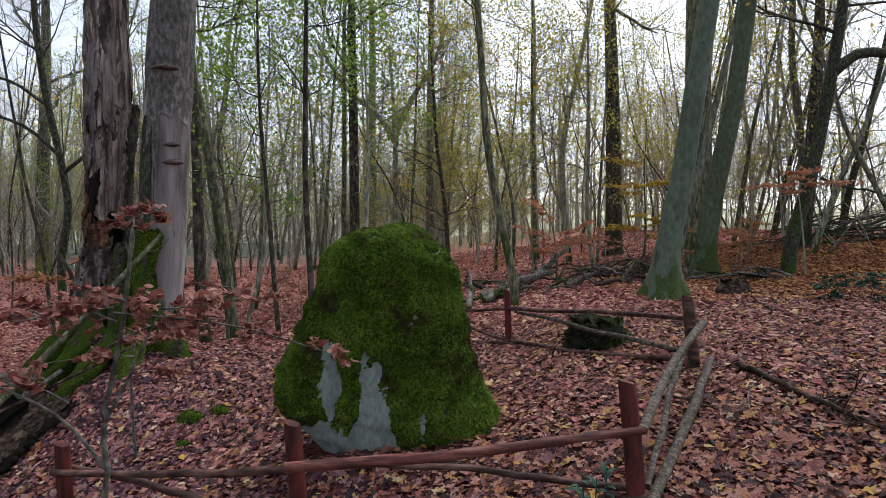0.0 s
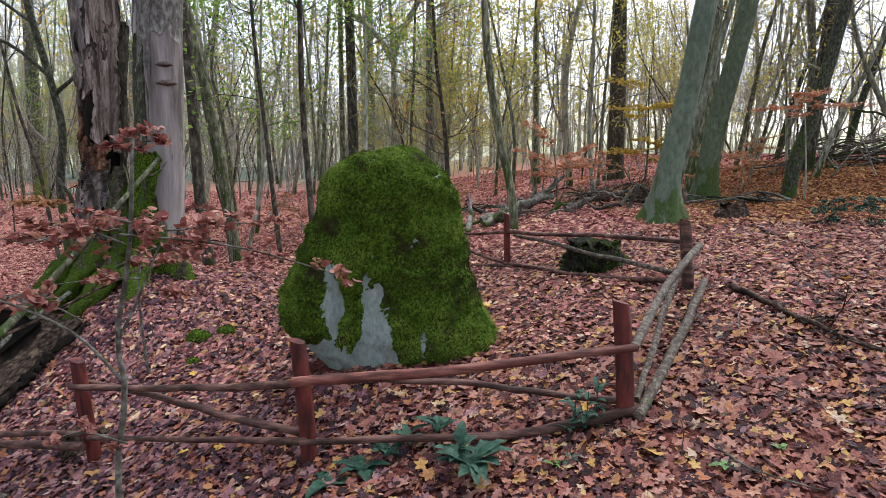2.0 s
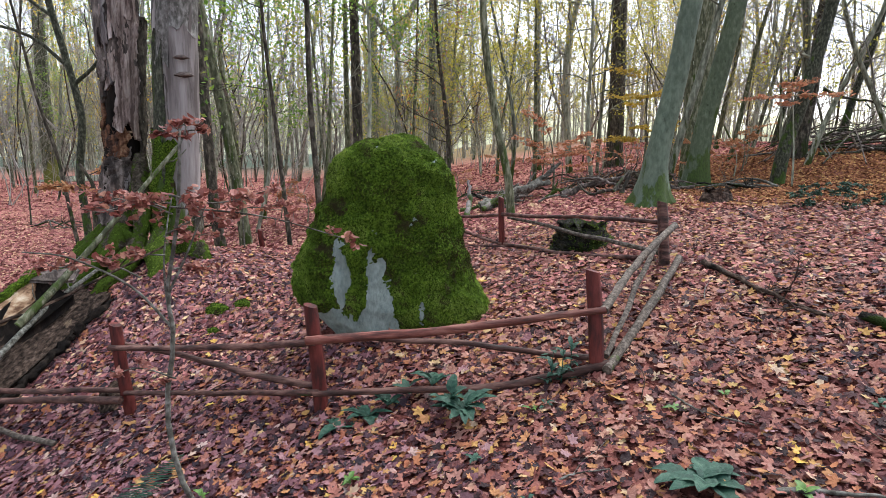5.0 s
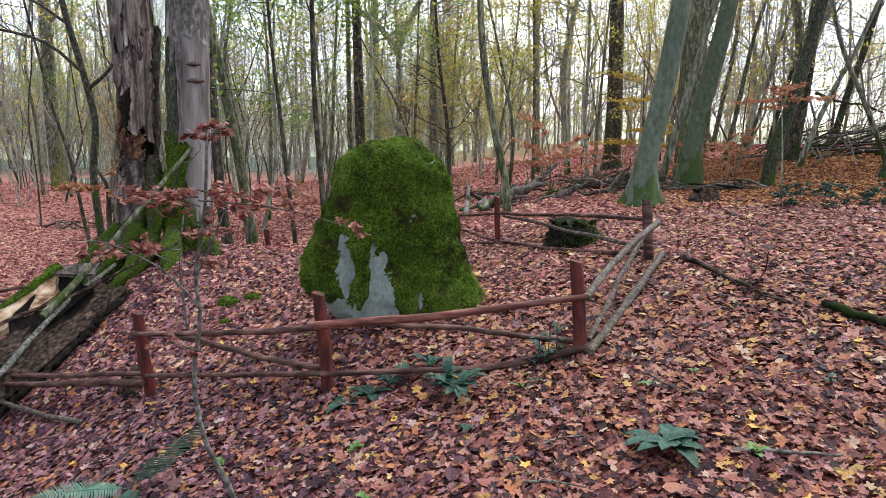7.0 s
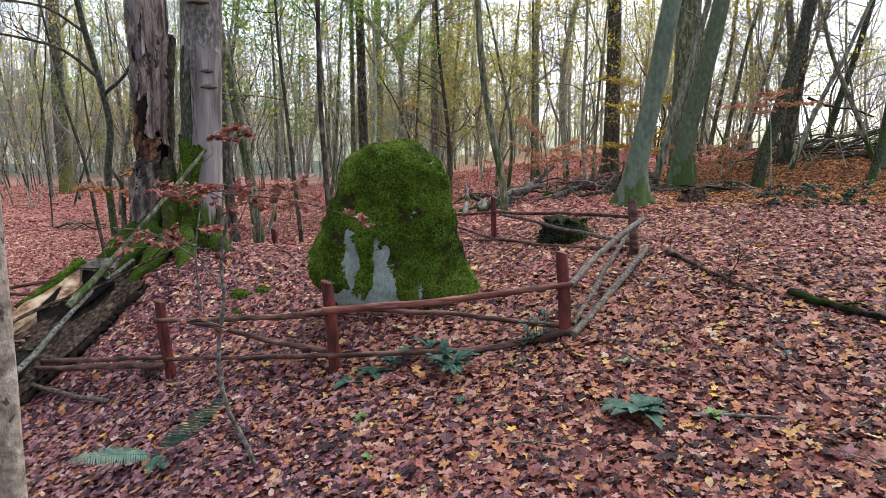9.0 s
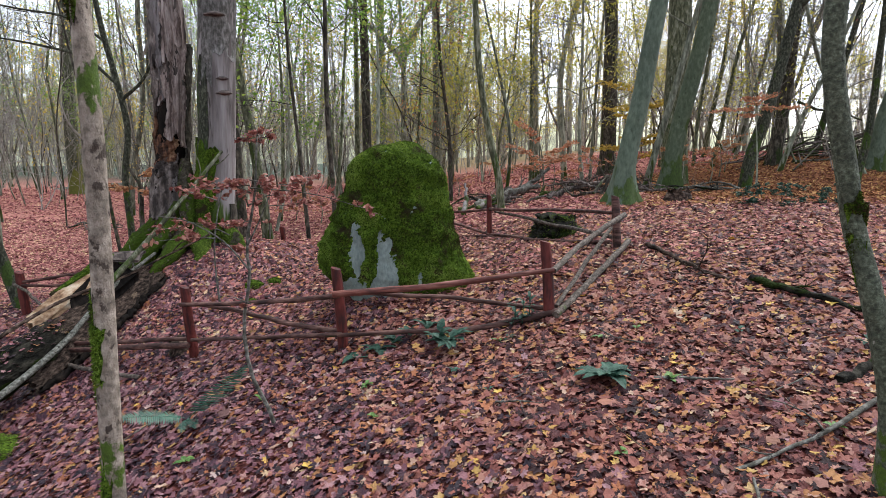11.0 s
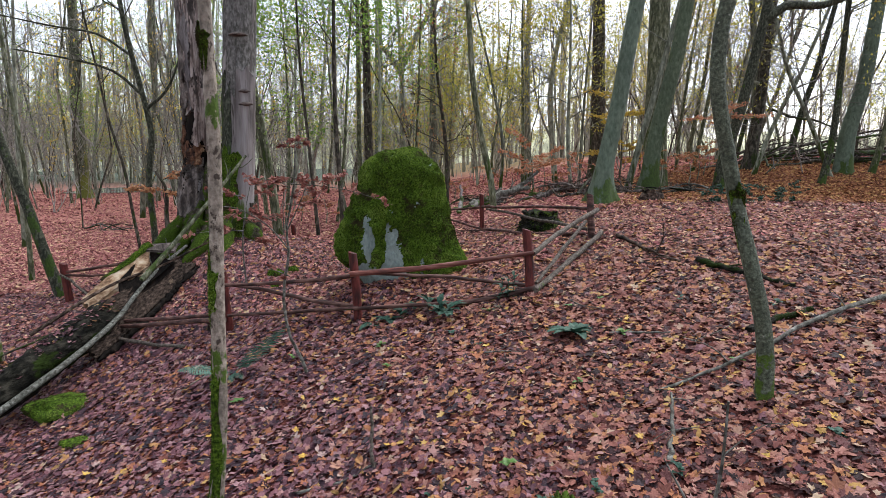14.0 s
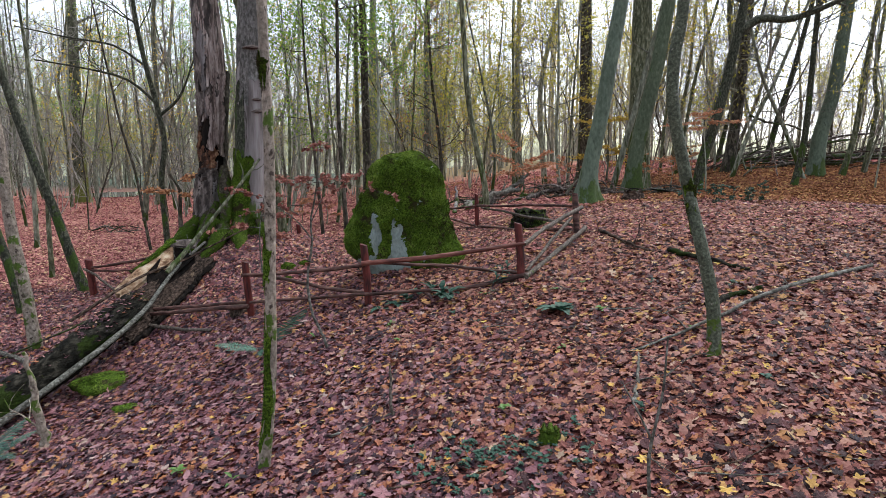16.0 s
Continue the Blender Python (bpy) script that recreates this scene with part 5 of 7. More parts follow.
slab([(-4.50, 5.66, 0.20), (-4.68, 5.36, 0.02), (-4.84, 5.05, -0.16), (-5.0, 4.7, -0.38)], [(-4.41, 5.43, -0.05), (-4.56, 5.2, -0.18), (-4.70, 4.95, -0.32), (-4.86, 4.6, -0.52)], -0.02, 0.07, M_PALEROT, "pale orange broken heartwood", m=12, rough=0.012)
# dark slab painted as the shaded inside of the log
slab([(-4.49, 5.74, 0.20), (-4.55, 5.5, 0.06), (-4.66, 5.0, -0.22)], [(-4.20, 5.80, -0.05), (-4.30, 5.5, -0.20), (-4.50, 4.9, -0.46)], 0.05, 0.10, M_DARKHOLLOW, "broken end coloured dark for the hollow's shade", m=12, rough=0.014)
slab([(-4.52, 5.72, 0.25), (-4.34, 5.82, 0.26), (-4.16, 5.98, 0.24)], [(-4.54, 5.56, 0.20), (-4.36, 5.66, 0.16), (-4.20, 5.84, 0.12)], -0.02, 0.03, M_DEADBARK, "curled bark over the hollow end", m=8, rough=0.012)
slab([(-4.40, 6.22, 0.0), (-4.50, 5.6, -0.18), (-4.68, 4.7, -0.42)], [(-4.33, 6.22, -0.05), (-4.44, 5.6, -0.23), (-4.60, 4.7, -0.48)], -0.02, 0.04, M_GREYRAIL, "stripped grey splinter", m=6, rough=0.008)
g = Geo()
tube(g, spline([(-4.50, 5.70, 0.24), (-4.62, 5.50, 0.12), (-4.72, 5.32, 0.0), (-4.90, 5.0, -0.18)], 18), np.linspace(0.065, 0.025, 18), 12, 0.3, rs)
rim_moss = part("moss", g, M_MOSS, fallen, "moss along the broken edge")
v, q, t = g.arrays()
at, nm = surface_points(v, q, rs, 1800)
g = Geo()
blades(g, at, nm, rs, 0.016, 0.003, 0.3)
part("moss_fuzz", g, M_MOSSBLADE, rim_moss, smooth=False)["kind"] = "stuff"
v = np.array([p for p in la])
pick = rs.integers(6, 59, 9000)
an = rs.normal(1.9, 0.7, 9000)
at = la[pick] + rs.uniform(0, 1, (9000, 1)) * (la[np.minimum(pick + 1, 59)] - la[pick]) + (lr[pick] * 1.0)[:, None] * np.stack([np.cos(an), 0 * an, np.sin(an)], -1)
keep = lumps(at, 2.2, 90.0) > 0.12
g = Geo()
blades(g, at[keep], np.stack([np.cos(an), 0 * an, np.sin(an)], -1)[keep], rs, 0.018, 0.004, 0.3)
part("moss_fuzz", g, M_MOSSBLADE, fallen, "thin moss on the bark", smooth=False)["kind"] = "stuff"
for line, r0 in (([(-3.28, 6.75, 1.63), (-3.60, 6.35, 1.10), (-3.98, 5.95, 0.52), (-4.22, 5.6, 0.12), (-4.42, 5.2, -0.22)], 0.033), ([(-4.25, 6.4, 0.12), (-4.36, 5.6, -0.13), (-4.38, 4.9, -0.40), (-4.39, 4.4, -0.62), (-4.55, 3.7, -0.90), (-4.78, 3.0, -1.15), (-5.1, 2.2, -1.45)], 0.034), ([(-3.49, 6.6, 0.38), (-4.0, 6.05, 0.10), (-4.36, 5.6, -0.10), (-4.72, 4.85, -0.24), (-5.30, 4.0, -0.70)], 0.019)):
    pole = thing("dead_pole", line[-1], "long grey lichen-covered dead branch leaning on the log", "branch")
    g = Geo()
    q = tube(g, spline(line, 22), np.linspace(r0 * 0.7, r0 * 1.3, 22), 8, 0.1, rs)
    for a in (2, 4):
        bough(g, rs, q[a], (0.2, -0.1, 0.6) + rs.normal(0, 0.3, 3), 0.35, 0.012, 0, 4)
    part("stem", g, M_LICHENBARK if r0 == 0.034 else M_BROWNWOOD if r0 < 0.02 else M_GREENBARK, pole)


# leaves that have come to rest on the log
g = Geo()
pick, an = rs.integers(8, 58, 420), rs.normal(1.5, 0.45, 420)
at = la[pick] + rs.uniform(0, 1, (420, 1)) * (la[np.minimum(pick + 1, 59)] - la[pick]) + (lr[pick] * 1.06 + 0.008)[:, None] * np.stack([np.cos(an), 0 * an, np.sin(an)], -1)
leaves(g, at, 0.036 * rs.uniform(0.7, 1.3, 420), rs, O_MAPLE, 0.3, 0.2)
tagged(part("log_leaves", g, M_LITTER, smooth=False), "damp fallen leaves resting on the rotting log", "leaf litter", "", "stuff")


def stones(at, size, label, mat, flat=0.5, tuft=1500, name="mossy_stone", category="stone"):
    """A rounded field stone, moss on it where tufts are asked for."""
    e = thing(name, (at[0], at[1], gz(*at)), label, category)
    bm = bmesh.new()
    bmesh.ops.create_icosphere(bm, subdivisions=3, radius=1)
    v = np.array([p.co for p in bm.verts])
    f = np.array([[p.index for p in q.verts] for q in bm.faces])
    bm.free()
    v = v * (1 + 0.3 * lumps(v, 1.4, at[0] * 7)[:, None]) * np.array([size, size * 0.7, size * flat])
    v = v + np.array([at[0], at[1], gz(*at) + size * flat * 0.25])
    g = Geo()
    g.add(v, f)
    ob = part("stone_body", g, mat, e)
    if tuft:
        ctr = v.mean(0)
        pick = rs.integers(0, len(f), tuft)
        w = rs.dirichlet((1, 1, 1), tuft)
        pt = np.einsum("nk,nkd->nd", w, v[f[pick]])
        n = pt - ctr
        n /= np.linalg.norm(n, axis=1)[:, None]
        g = Geo()
        blades(g, pt, n, rs, 0.018, 0.004, 0.4)
        tf = part("moss_fuzz", g, M_MOSSBLADE, ob, smooth=False)
        tf["kind"] = "stuff"


stones((-4.30, 3.10), 0.42, "low stone under bright green moss near the log", M_MOSS, 0.30, 6000)
stones((-3.40, 1.95), 0.16, "small mossy lump among fallen leaves", M_MOSS, 0.35, 900)
stones((-2.62, 5.95), 0.13, "small mossy stone by the roots", M_MOSS, 0.7, 900)
stones((-2.36, 6.05), 0.10, "small mossy stone by the roots", M_MOSS, 0.7, 700)
stones((-2.52, 5.55), 0.08, "small mossy stone half buried in leaves", M_MOSS, 0.5, 500)
stones((-5.3, 1.2), 0.3, "mossy stone low on the slope", M_MOSS, 0.4, 1500)


def stump(at, radius, height, mat, label, tuft=0, lump=0.14, name="tree_stump"):
    """A cut or rotted stump with spread roots and a rough hollow top."""
    e = thing(name, (at[0], at[1], gz(*at)), label, "stump")
    g = Geo()
    z0 = gz(*at)
    c = np.array([(at[0], at[1], z0 + z) for z in np.concatenate([np.linspace(-0.15, height, 10), [height + 0.0]])])
    rr = radius * np.concatenate([np.linspace(1.5, 0.9, 10) ** 1.0, [0.55]])
    tube(g, c + np.array([[0, 0, 0]] * 10 + [[0, 0, -0.06]]), rr, 22, lump, rs)
    v, q, t = g.arrays()
    up = v[:, 2] > z0 + height * 0.9
    v[up, 2] += rs.normal(0, min(0.05, 0.2 * radius), up.sum())
    h = Geo()
    h.join((v, q, t))
    ob = part("stump_body", h, mat, e)
    if tuft:
        at2, nm = surface_points(v, q, rs, tuft)
        k = at2[:, 2] > z0 - 0.05
        g = Geo()
        blades(g, at2[k], nm[k], rs, 0.02, 0.004, 0.4)
        tf = part("moss_fuzz", g, M_MOSSBLADE, ob, smooth=False)
        tf["kind"] = "stuff"


stump((1.78, 6.62), 0.31, 0.27, M_LOGBARK, "broad dark rotten stump with moss beside the fence", 4200, 0.2)
stump((4.38, 8.72), 0.21, 0.2, M_BROWNWOOD, "small dark cut stump on the bank")
stump((0.90, -0.12), 0.075, 0.11, M_ROOT, "small broken mossy stump among ivy", 500)
stump((-2.98, 4.45), 0.15, 0.12, M_BROWNWOOD, "dark rotten lump behind the fence post", 0, 0.3)

# moss cushions on the two slim trunks
for line, r0, a0, a1, lab in (([(-1.345, 0.20, -0.70), (-1.30, 0.20, -0.5), (-1.26, 0.2, 0.0), (-1.24, 0.2, 0.40)], 0.056, 175, 300, "moss streak down the bark"),
                              ([(-1.232, 0.2, 0.62), (-1.215, 0.2, 1.0)], 0.055, 175, 285, "moss streak down the bark"), ([(-1.19, 0.2, 2.25), (-1.195, 0.2, 2.36)], 0.060, 200, 290, "moss cushion high on the bark"),
                              ([(2.28, 0.9, 1.33), (2.26, 0.9, 1.40)], 0.064, 215, 330, "moss cushion on a knot"), ([(2.33, 0.86, 1.06), (2.29, 0.9, 1.24)], 0.060, 185, 258, "moss cushion below a knot")):
    host = [o for o in scene.objects if o.name.startswith("young_birch" if line[0][0] < 0 else "young_hornbeam") and o.parent is None][0]
    p = spline(line, 14)
    g = Geo()
    shell(g, p, np.full(14, r0 * (0.88 if line[0][0] < 0 else 0.93)) * np.interp(np.linspace(0, 1, 14), [0, 0.2, 0.8, 1], [0.85, 1, 1, 0.85]), a0, a1, rs, 0.05, 22.0, 10)
    ob = part("moss_patch", g, M_MOSS, host, lab)
    v, q, t = g.arrays()
    at, nm = surface_points(v, q[:117], rs, 900)
    g = Geo()
    blades(g, at, -nm if (nm * (at - p.mean(0))).sum() < 0 else nm, rs, 0.014, 0.003, 0.5)
    part("moss_fuzz", g, M_MOSSBLADE, ob, smooth=False)["kind"] = "stuff"

# ---- dead branches on the ground ----


def dead_branch(points, r0, mat, label, twigs=3, name="fallen_branch", seed=0):
    r = np.random.default_rng(seed + 900)
    pts = [(x, y, gz(x, y) + z) for x, y, z in points]
    e = thing(name, pts[0], label, "branch")
    g = Geo()
    p = spline(pts, 16)
    p[1:-1] += r.normal(0, r0 * 0.25, (14, 3))
    tube(g, p, np.linspace(r0, r0 * 0.5, 16) * r.uniform(0.85, 1.2, 16), 8, 0.2, r)
    part("stem", g, mat, e)
    if twigs:
        g = Geo()
        for _ in range(twigs):
            k = r.integers(3, 14)
            d = p[k + 1] - p[k]
            d /= np.linalg.norm(d)
            bough(g, r, p[k], d + r.normal(0, 0.6, 3) + (0, 0, 0.25), r.uniform(0.15, 0.5), r0 * 0.35, 1, 4, up=0.0)
        part("twig_spray", g, mat, e)["kind"] = "stuff"


dead_branch([(2.72, 5.28, 0.06), (2.82, 4.75, 0.05), (2.92, 4.2, 0.05), (3.05, 3.75, 0.04)], 0.030, M_BROWNWOOD, "dark mossy dead branch on the leaves", 8, seed=1)
dead_branch([(3.24, 3.70, 0.05), (3.40, 3.30, 0.06), (3.58, 2.94, 0.05), (3.76, 2.56, 0.04)], 0.042, M_LOGBARK, "thick mossy dead branch on the leaves", 3, seed=2)
dead_branch([(5.1, 2.4, 0.06), (3.85, 1.9, 0.08), (3.0, 1.50, 0.05), (2.57, 1.22, 0.06), (2.25, 1.12, 0.04), (1.84, 1.02, 0.02)], 0.021, M_LICHENPOLE, "long thin grey dead branch", 5, seed=3)
dead_branch([(1.62, 0.15, 0.02), (1.78, 0.55, 0.04), (1.9, 0.9, 0.05)], 0.018, M_LICHENPOLE, "short pale dead stick", 1, seed=4)
dead_branch([(1.75, 2.1, 0.02), (2.0, 2.05, 0.03), (2.3, 1.95, 0.03)], 0.016, M_LICHENPOLE, "small pale stick beside the plant", 0, seed=5)
dead_branch([(-0.34, 0.62, 0.0), (-0.36, 0.72, 0.22), (-0.37, 0.80, 0.40)], 0.017, M_GREYRAIL, "short upright broken stick", 0, seed=6)
dead_branch([(-0.9, 0.50, 0.02), (-0.55, 0.55, 0.02), (-0.32, 0.66, 0.03)], 0.012, M_LICHENPOLE, "thin stick lying on the leaves", 1, seed=7)
dead_branch([(2.9, 1.75, 0.03), (3.3, 1.9, 0.04), (3.6, 2.0, 0.04)], 0.04, M_LOGBARK, "short mossy dead branch", 0, seed=8)
dead_branch([(-3.9, 1.3, -0.02), (-3.93, 1.3, 0.35), (-3.97, 1.3, 0.75), (-4.02, 1.3, 1.05)], 0.042, M_PALEBARK, "pale mossy upright broken stem", 1, "dead_sapling", 15)
dead_branch([(-5.9, 4.0, 0.04), (-6.4, 4.2, 0.06), (-7.4, 4.7, 0.05)], 0.04, M_LICHENPOLE, "grey dead branch on the lower slope", 2, seed=9)
dead_branch([(-5.2, 5.7, 0.16), (-5.7, 5.0, 0.12), (-6.6, 3.9, 0.06)], 0.02, M_DARKBARK, "thin dark branch leaning on the log", 3, seed=10)
dead_branch([(0.72, 10.4, 0.10), (1.1, 10.75, 0.18), (1.6, 11.3, 0.30), (2.3, 12.2, 0.35)], 0.11, M_LICHENPOLE, "bleached fallen trunk beyond the fence", 4, "fallen_tree", 11)
dead_branch([(1.4, 11.3, 0.1), (1.9, 11.9, 0.35), (2.3, 12.3, 0.55), (2.6, 12.5, 0.75)], 0.08, M_LICHENPOLE, "broken bleached limb of a fallen tree", 5, "fallen_limb", 12)
dead_branch([(0.45, 9.9, 0.05), (0.5, 10.3, 0.35), (0.48, 10.5, 0.65)], 0.05, M_DEADWHITE, "upright pale broken stub", 0, "broken_stub", 13)
dead_branch([(2.4, 11.2, 0.1), (3.2, 11.9, 0.22), (4.4, 12.6, 0.3)], 0.07, M_DEADBARK, "grey dead limb in the brush", 7, "fallen_limb", 14)
rb = np.random.default_rng(404)
for k in range(8):
    x, y = rb.uniform(0.7, 2.5), rb.uniform(10.3, 12.0)
    a, ln = rb.uniform(-0.6, 2.4), rb.uniform(0.2, 0.6)
    dx, dy = ln * math.cos(a), ln * math.sin(a)
    dead_branch([(x - dx, y - dy, rb.uniform(0.02, 0.12)), (x, y, rb.uniform(0.05, 0.22)), (x + dx, y + dy, rb.uniform(0.05, 0.35))], rb.uniform(0.02, 0.06), (M_LICHENPOLE, M_DEADWHITE, M_DEADBARK)[k % 3], "weathered grey limb of a fallen tree", 4, "fallen_limb", 180 + k)
for k in range(34):
    x, y = rb.uniform(2.6, 4.9), rb.uniform(10.8, 13.2)
    a, ln = rb.uniform(0, 3.14), rb.uniform(0.35, 0.95)
    dx, dy = ln * math.cos(a), ln * 0.6 * math.sin(a)
    dead_branch([(x - dx, y - dy, rb.uniform(0.02, 0.2)), (x, y, rb.uniform(0.08, 0.45)), (x + dx, y + dy, rb.uniform(0.02, 0.4))], rb.uniform(0.012, 0.04), (M_BROWNWOOD, M_DARKBARK, M_DEADBARK)[k % 3], "dead branch in a heap of brushwood", 4, seed=20 + k)
for k, (x, y, x2, y2, lift, top, r0) in enumerate(((11.3, 17.6, 15.6, 17.9, 0.25, 0.95, 0.07), (11.6, 18.2, 16.2, 17.6, 0.45, 1.2, 0.06), (11.1, 16.9, 13.9, 17.2, 0.05, 0.12, 0.08), (13.0, 16.8, 16.6, 17.2, 0.1, 0.4, 0.09),
                                                   (14.0, 17.4, 17.8, 17.2, 0.3, 0.75, 0.09), (11.7, 18.0, 13.9, 18.0, 1.9, 1.25, 0.05), (13.4, 16.6, 17.0, 17.8, 0.55, 0.3, 0.07), (12.2, 17.2, 15.0, 16.9, 0.2, 0.15, 0.06), (15.0, 17.0, 19.0, 17.6, 0.2, 1.1, 0.08))):
    dead_branch([(x, y, lift), ((x * 2 + x2) / 3, (y * 2 + y2) / 3, (lift * 2 + top) / 3 - 0.06), ((x + x2 * 2) / 3, (y + y2 * 2) / 3, (lift + top * 2) / 3 + 0.05), (x2, y2, top)], r0, (M_MOSSYBARK, M_DEADBARK, M_DARKBARK)[k % 3], "dead trunk lying across the brush at the wood's edge", 7, "fallen_limb", 140 + k)
for k in range(60):
    x, y = rb.uniform(10.6, 17.5), rb.uniform(16.4, 18.6)
    a, ln = rb.uniform(-1.0, 1.2), rb.uniform(0.6, 2.6)
    dx, dy = ln * math.cos(a), ln * math.sin(a)
    dead_branch([(x - dx, y - dy, rb.uniform(0.02, 0.4)), (x, y, rb.uniform(0.15, 0.8)), (x + dx, y + dy, rb.uniform(0.1, 1.3))], rb.uniform(0.010, 0.034), (M_DARKBARK, M_BROWNWOOD, M_DEADBARK)[k % 3], "dead branch in the brush at the wood's edge", 4, seed=70 + k)
for k, (x, y) in enumerate(((-12.5, 17.5), (-11.5, 17), (-6.5, 15.5), (0.7, 14.0), (1.2, 15.2), (5.6, 10.9), (6.2, 11.2))):
    for q in range(4):
        a = rb.uniform(0, 3.14)
        dx, dy = 0.6 * math.cos(a), 0.5 * math.sin(a)
        dead_branch([(x - dx, y - dy, 0.03), (x, y, rb.uniform(0.05, 0.3)), (x + dx, y + dy, rb.uniform(0.03, 0.25))], rb.uniform(0.012, 0.03), (M_LICHENPOLE, M_DARKBARK, M_LOGBARK)[q % 3], "dead branch on the far forest floor", 3, seed=120 + 4 * k + q)

rt = np.random.default_rng(515)
for k in range(26):
    x, y, a, ln = rt.uniform(-2.6, 4.4), rt.uniform(-1.4, 4.6), rt.uniform(0, 6.28), rt.uniform(0.12, 0.34)
    if ((x + 0.45) / 1.2) ** 2 + ((y - 5.0) / 0.8) ** 2 < 1:
        continue
    dx, dy = ln * math.cos(a), ln * math.sin(a)
    dead_branch([(x - dx, y - dy, 0.03), (x + rt.normal(0, 0.04), y + rt.normal(0, 0.04), 0.045), (x + dx, y + dy, rt.uniform(0.03, 0.07))], rt.uniform(0.0035, 0.008), (M_LICHENPOLE, M_BROWNWOOD, M_DEADBARK)[k % 3], "thin fallen twig on the leaf litter", 1, "twig", 700 + k)

# ---- living undergrowth ----


def blade_leaf(geo, root, way, length, width, r, bend=0.6, n=9):
    """A broad pointed leaf that arches over, folded along its middle rib, with a wavy rim."""
    d = np.array(way, float)
    d /= np.linalg.norm(d)
    side = np.cross(d, [0, 0, 1.0])
    side /= np.linalg.norm(side) + 1e-9
    p = [np.array(root, float)]
    for k in range(n):
        d = d + np.array([0, 0, -bend / n]) + side * r.normal(0, 0.04)
        d /= np.linalg.norm(d)
        p.append(p[-1] + d * length / n)
    s01 = np.linspace(0, 1, n + 1)
    w = width * np.clip(np.sin(s01 ** 0.75 * np.pi) ** 0.7, 0.06, 1)
    v = []
    for q, ww in zip(p, w):
        a, b, up_by = ww * r.uniform(0.82, 1.12), ww * r.uniform(0.82, 1.12), r.uniform(0.15, 0.5)
        v += [q - side * a + (0, 0, a * up_by), q - side * a * 0.5 + (0, 0, a * 0.26), q + r.normal(0, 0.001, 3), q + side * b * 0.5 + (0, 0, b * 0.26), q + side * b + (0, 0, b * up_by)]
    f = [(5 * k + c, 5 * k + c + 1, 5 * k + c + 6, 5 * k + c + 5) for k in range(n) for c in range(4)]
    geo.add(np.array(v), np.array(f))


def rosette(x, y, count, length, width, label, mat, seed, rise=0.55, lift=0.0, name="leafy_plant"):
    """A plant of broad leaves from one root, each leaf its own part."""
    r = np.random.default_rng(seed)
    e = thing(name, B(x, y), label, "plant")
    a0 = r.uniform(0, 6.28)
    for k in range(count):
        a = a0 + 6.283 * k / count + r.normal(0, 0.25)
        g = Geo()
        z = gz(x, y) + 0.02 + lift * k / max(1, count)
        blade_leaf(g, (x, y, z), (math.cos(a), math.sin(a), rise * r.uniform(0.6, 1.5)), length * r.uniform(0.7, 1.15), width * r.uniform(0.8, 1.15), r, 0.9)
        part("leaf", g, mat, e)
    if lift > 0.1:
        g = Geo()
        tube(g, spline([(x, y, gz(x, y) - 0.02), (x + 0.01, y, gz(x, y) + lift)], 5), np.linspace(0.006, 0.003, 5), 5)
        part("stem", g, mat, e)


rosette(1.46, 2.19, 9, 0.23, 0.058, "rosette of broad blue-green leaves on the leaf litter", M_PLANT, 1, 0.85)
rosette(1.38, 2.26, 5, 0.25, 0.05, "rosette of broad blue-green leaves on the leaf litter", M_PLANT, 21)
rosette(0.20, 3.18, 11, 0.24, 0.045, "clump of drooping blue-green leaves below the rail", M_PLANT, 2, 0.9, 0.12)
rosette(0.10, 3.30, 6, 0.20, 0.04, "clump of drooping blue-green leaves below the rail", M_PLANT, 22, 1.2, 0.16)
rosette(-0.52, 3.42, 7, 0.21, 0.04, "clump of blue-green leaves by the red post", M_PLANT, 3, 0.6)
rosette(-0.38, 3.50, 6, 0.17, 0.035, "clump of blue-green leaves by the red post", M_PLANT, 4, 0.8, 0.05)
rosette(-0.72, 3.33, 3, 0.2, 0.045, "low blue-green leaves on the ground", M_PLANT, 24, 0.4)
rosette(-0.05, 3.62, 7, 0.17, 0.035, "leafy tuft under the fence rail", M_PLANT, 5, 1.0, 0.1)
rosette(-0.22, 3.60, 5, 0.16, 0.03, "leafy tuft under the fence rail", M_PLANT, 25, 1.0, 0.08)
for k in range(6):
    rosette(0.80 + 0.035 * k, 3.40 + 0.02 * (k % 3), 7, 0.11, 0.022, "upright leafy herb at the fence post", M_PLANT, 30 + k, 0.8, 0.06 + 0.07 * ((k * 3) % 6), "herb")
rosette(1.55, 2.9, 4, 0.09, 0.02, "small leafy herb among fallen leaves", M_IVY, 41, 0.7)
rw = np.random.default_rng(55)
for k in range(22):
    x, y = rw.uniform(-2.2, 3.6), rw.uniform(-1.2, 3.2)
    rosette(x, y, int(rw.integers(3, 7)), rw.uniform(0.05, 0.1), rw.uniform(0.014, 0.026), "small green weed between fallen leaves", (M_IVY, M_PLANT)[k % 3 == 0], 60 + k, 0.8, rw.uniform(0, 0.06), "weed")
for k in range(105):
    x, y = 0.50 + rw.normal(0, 0.36), -0.20 + rw.normal(0, 0.20)
    rosette(x, y, 5, rw.uniform(0.025, 0.048), 0.015, "low ivy with small dark leaves", M_PLANT, 140 + k, 0.7, 0.02, "ivy")

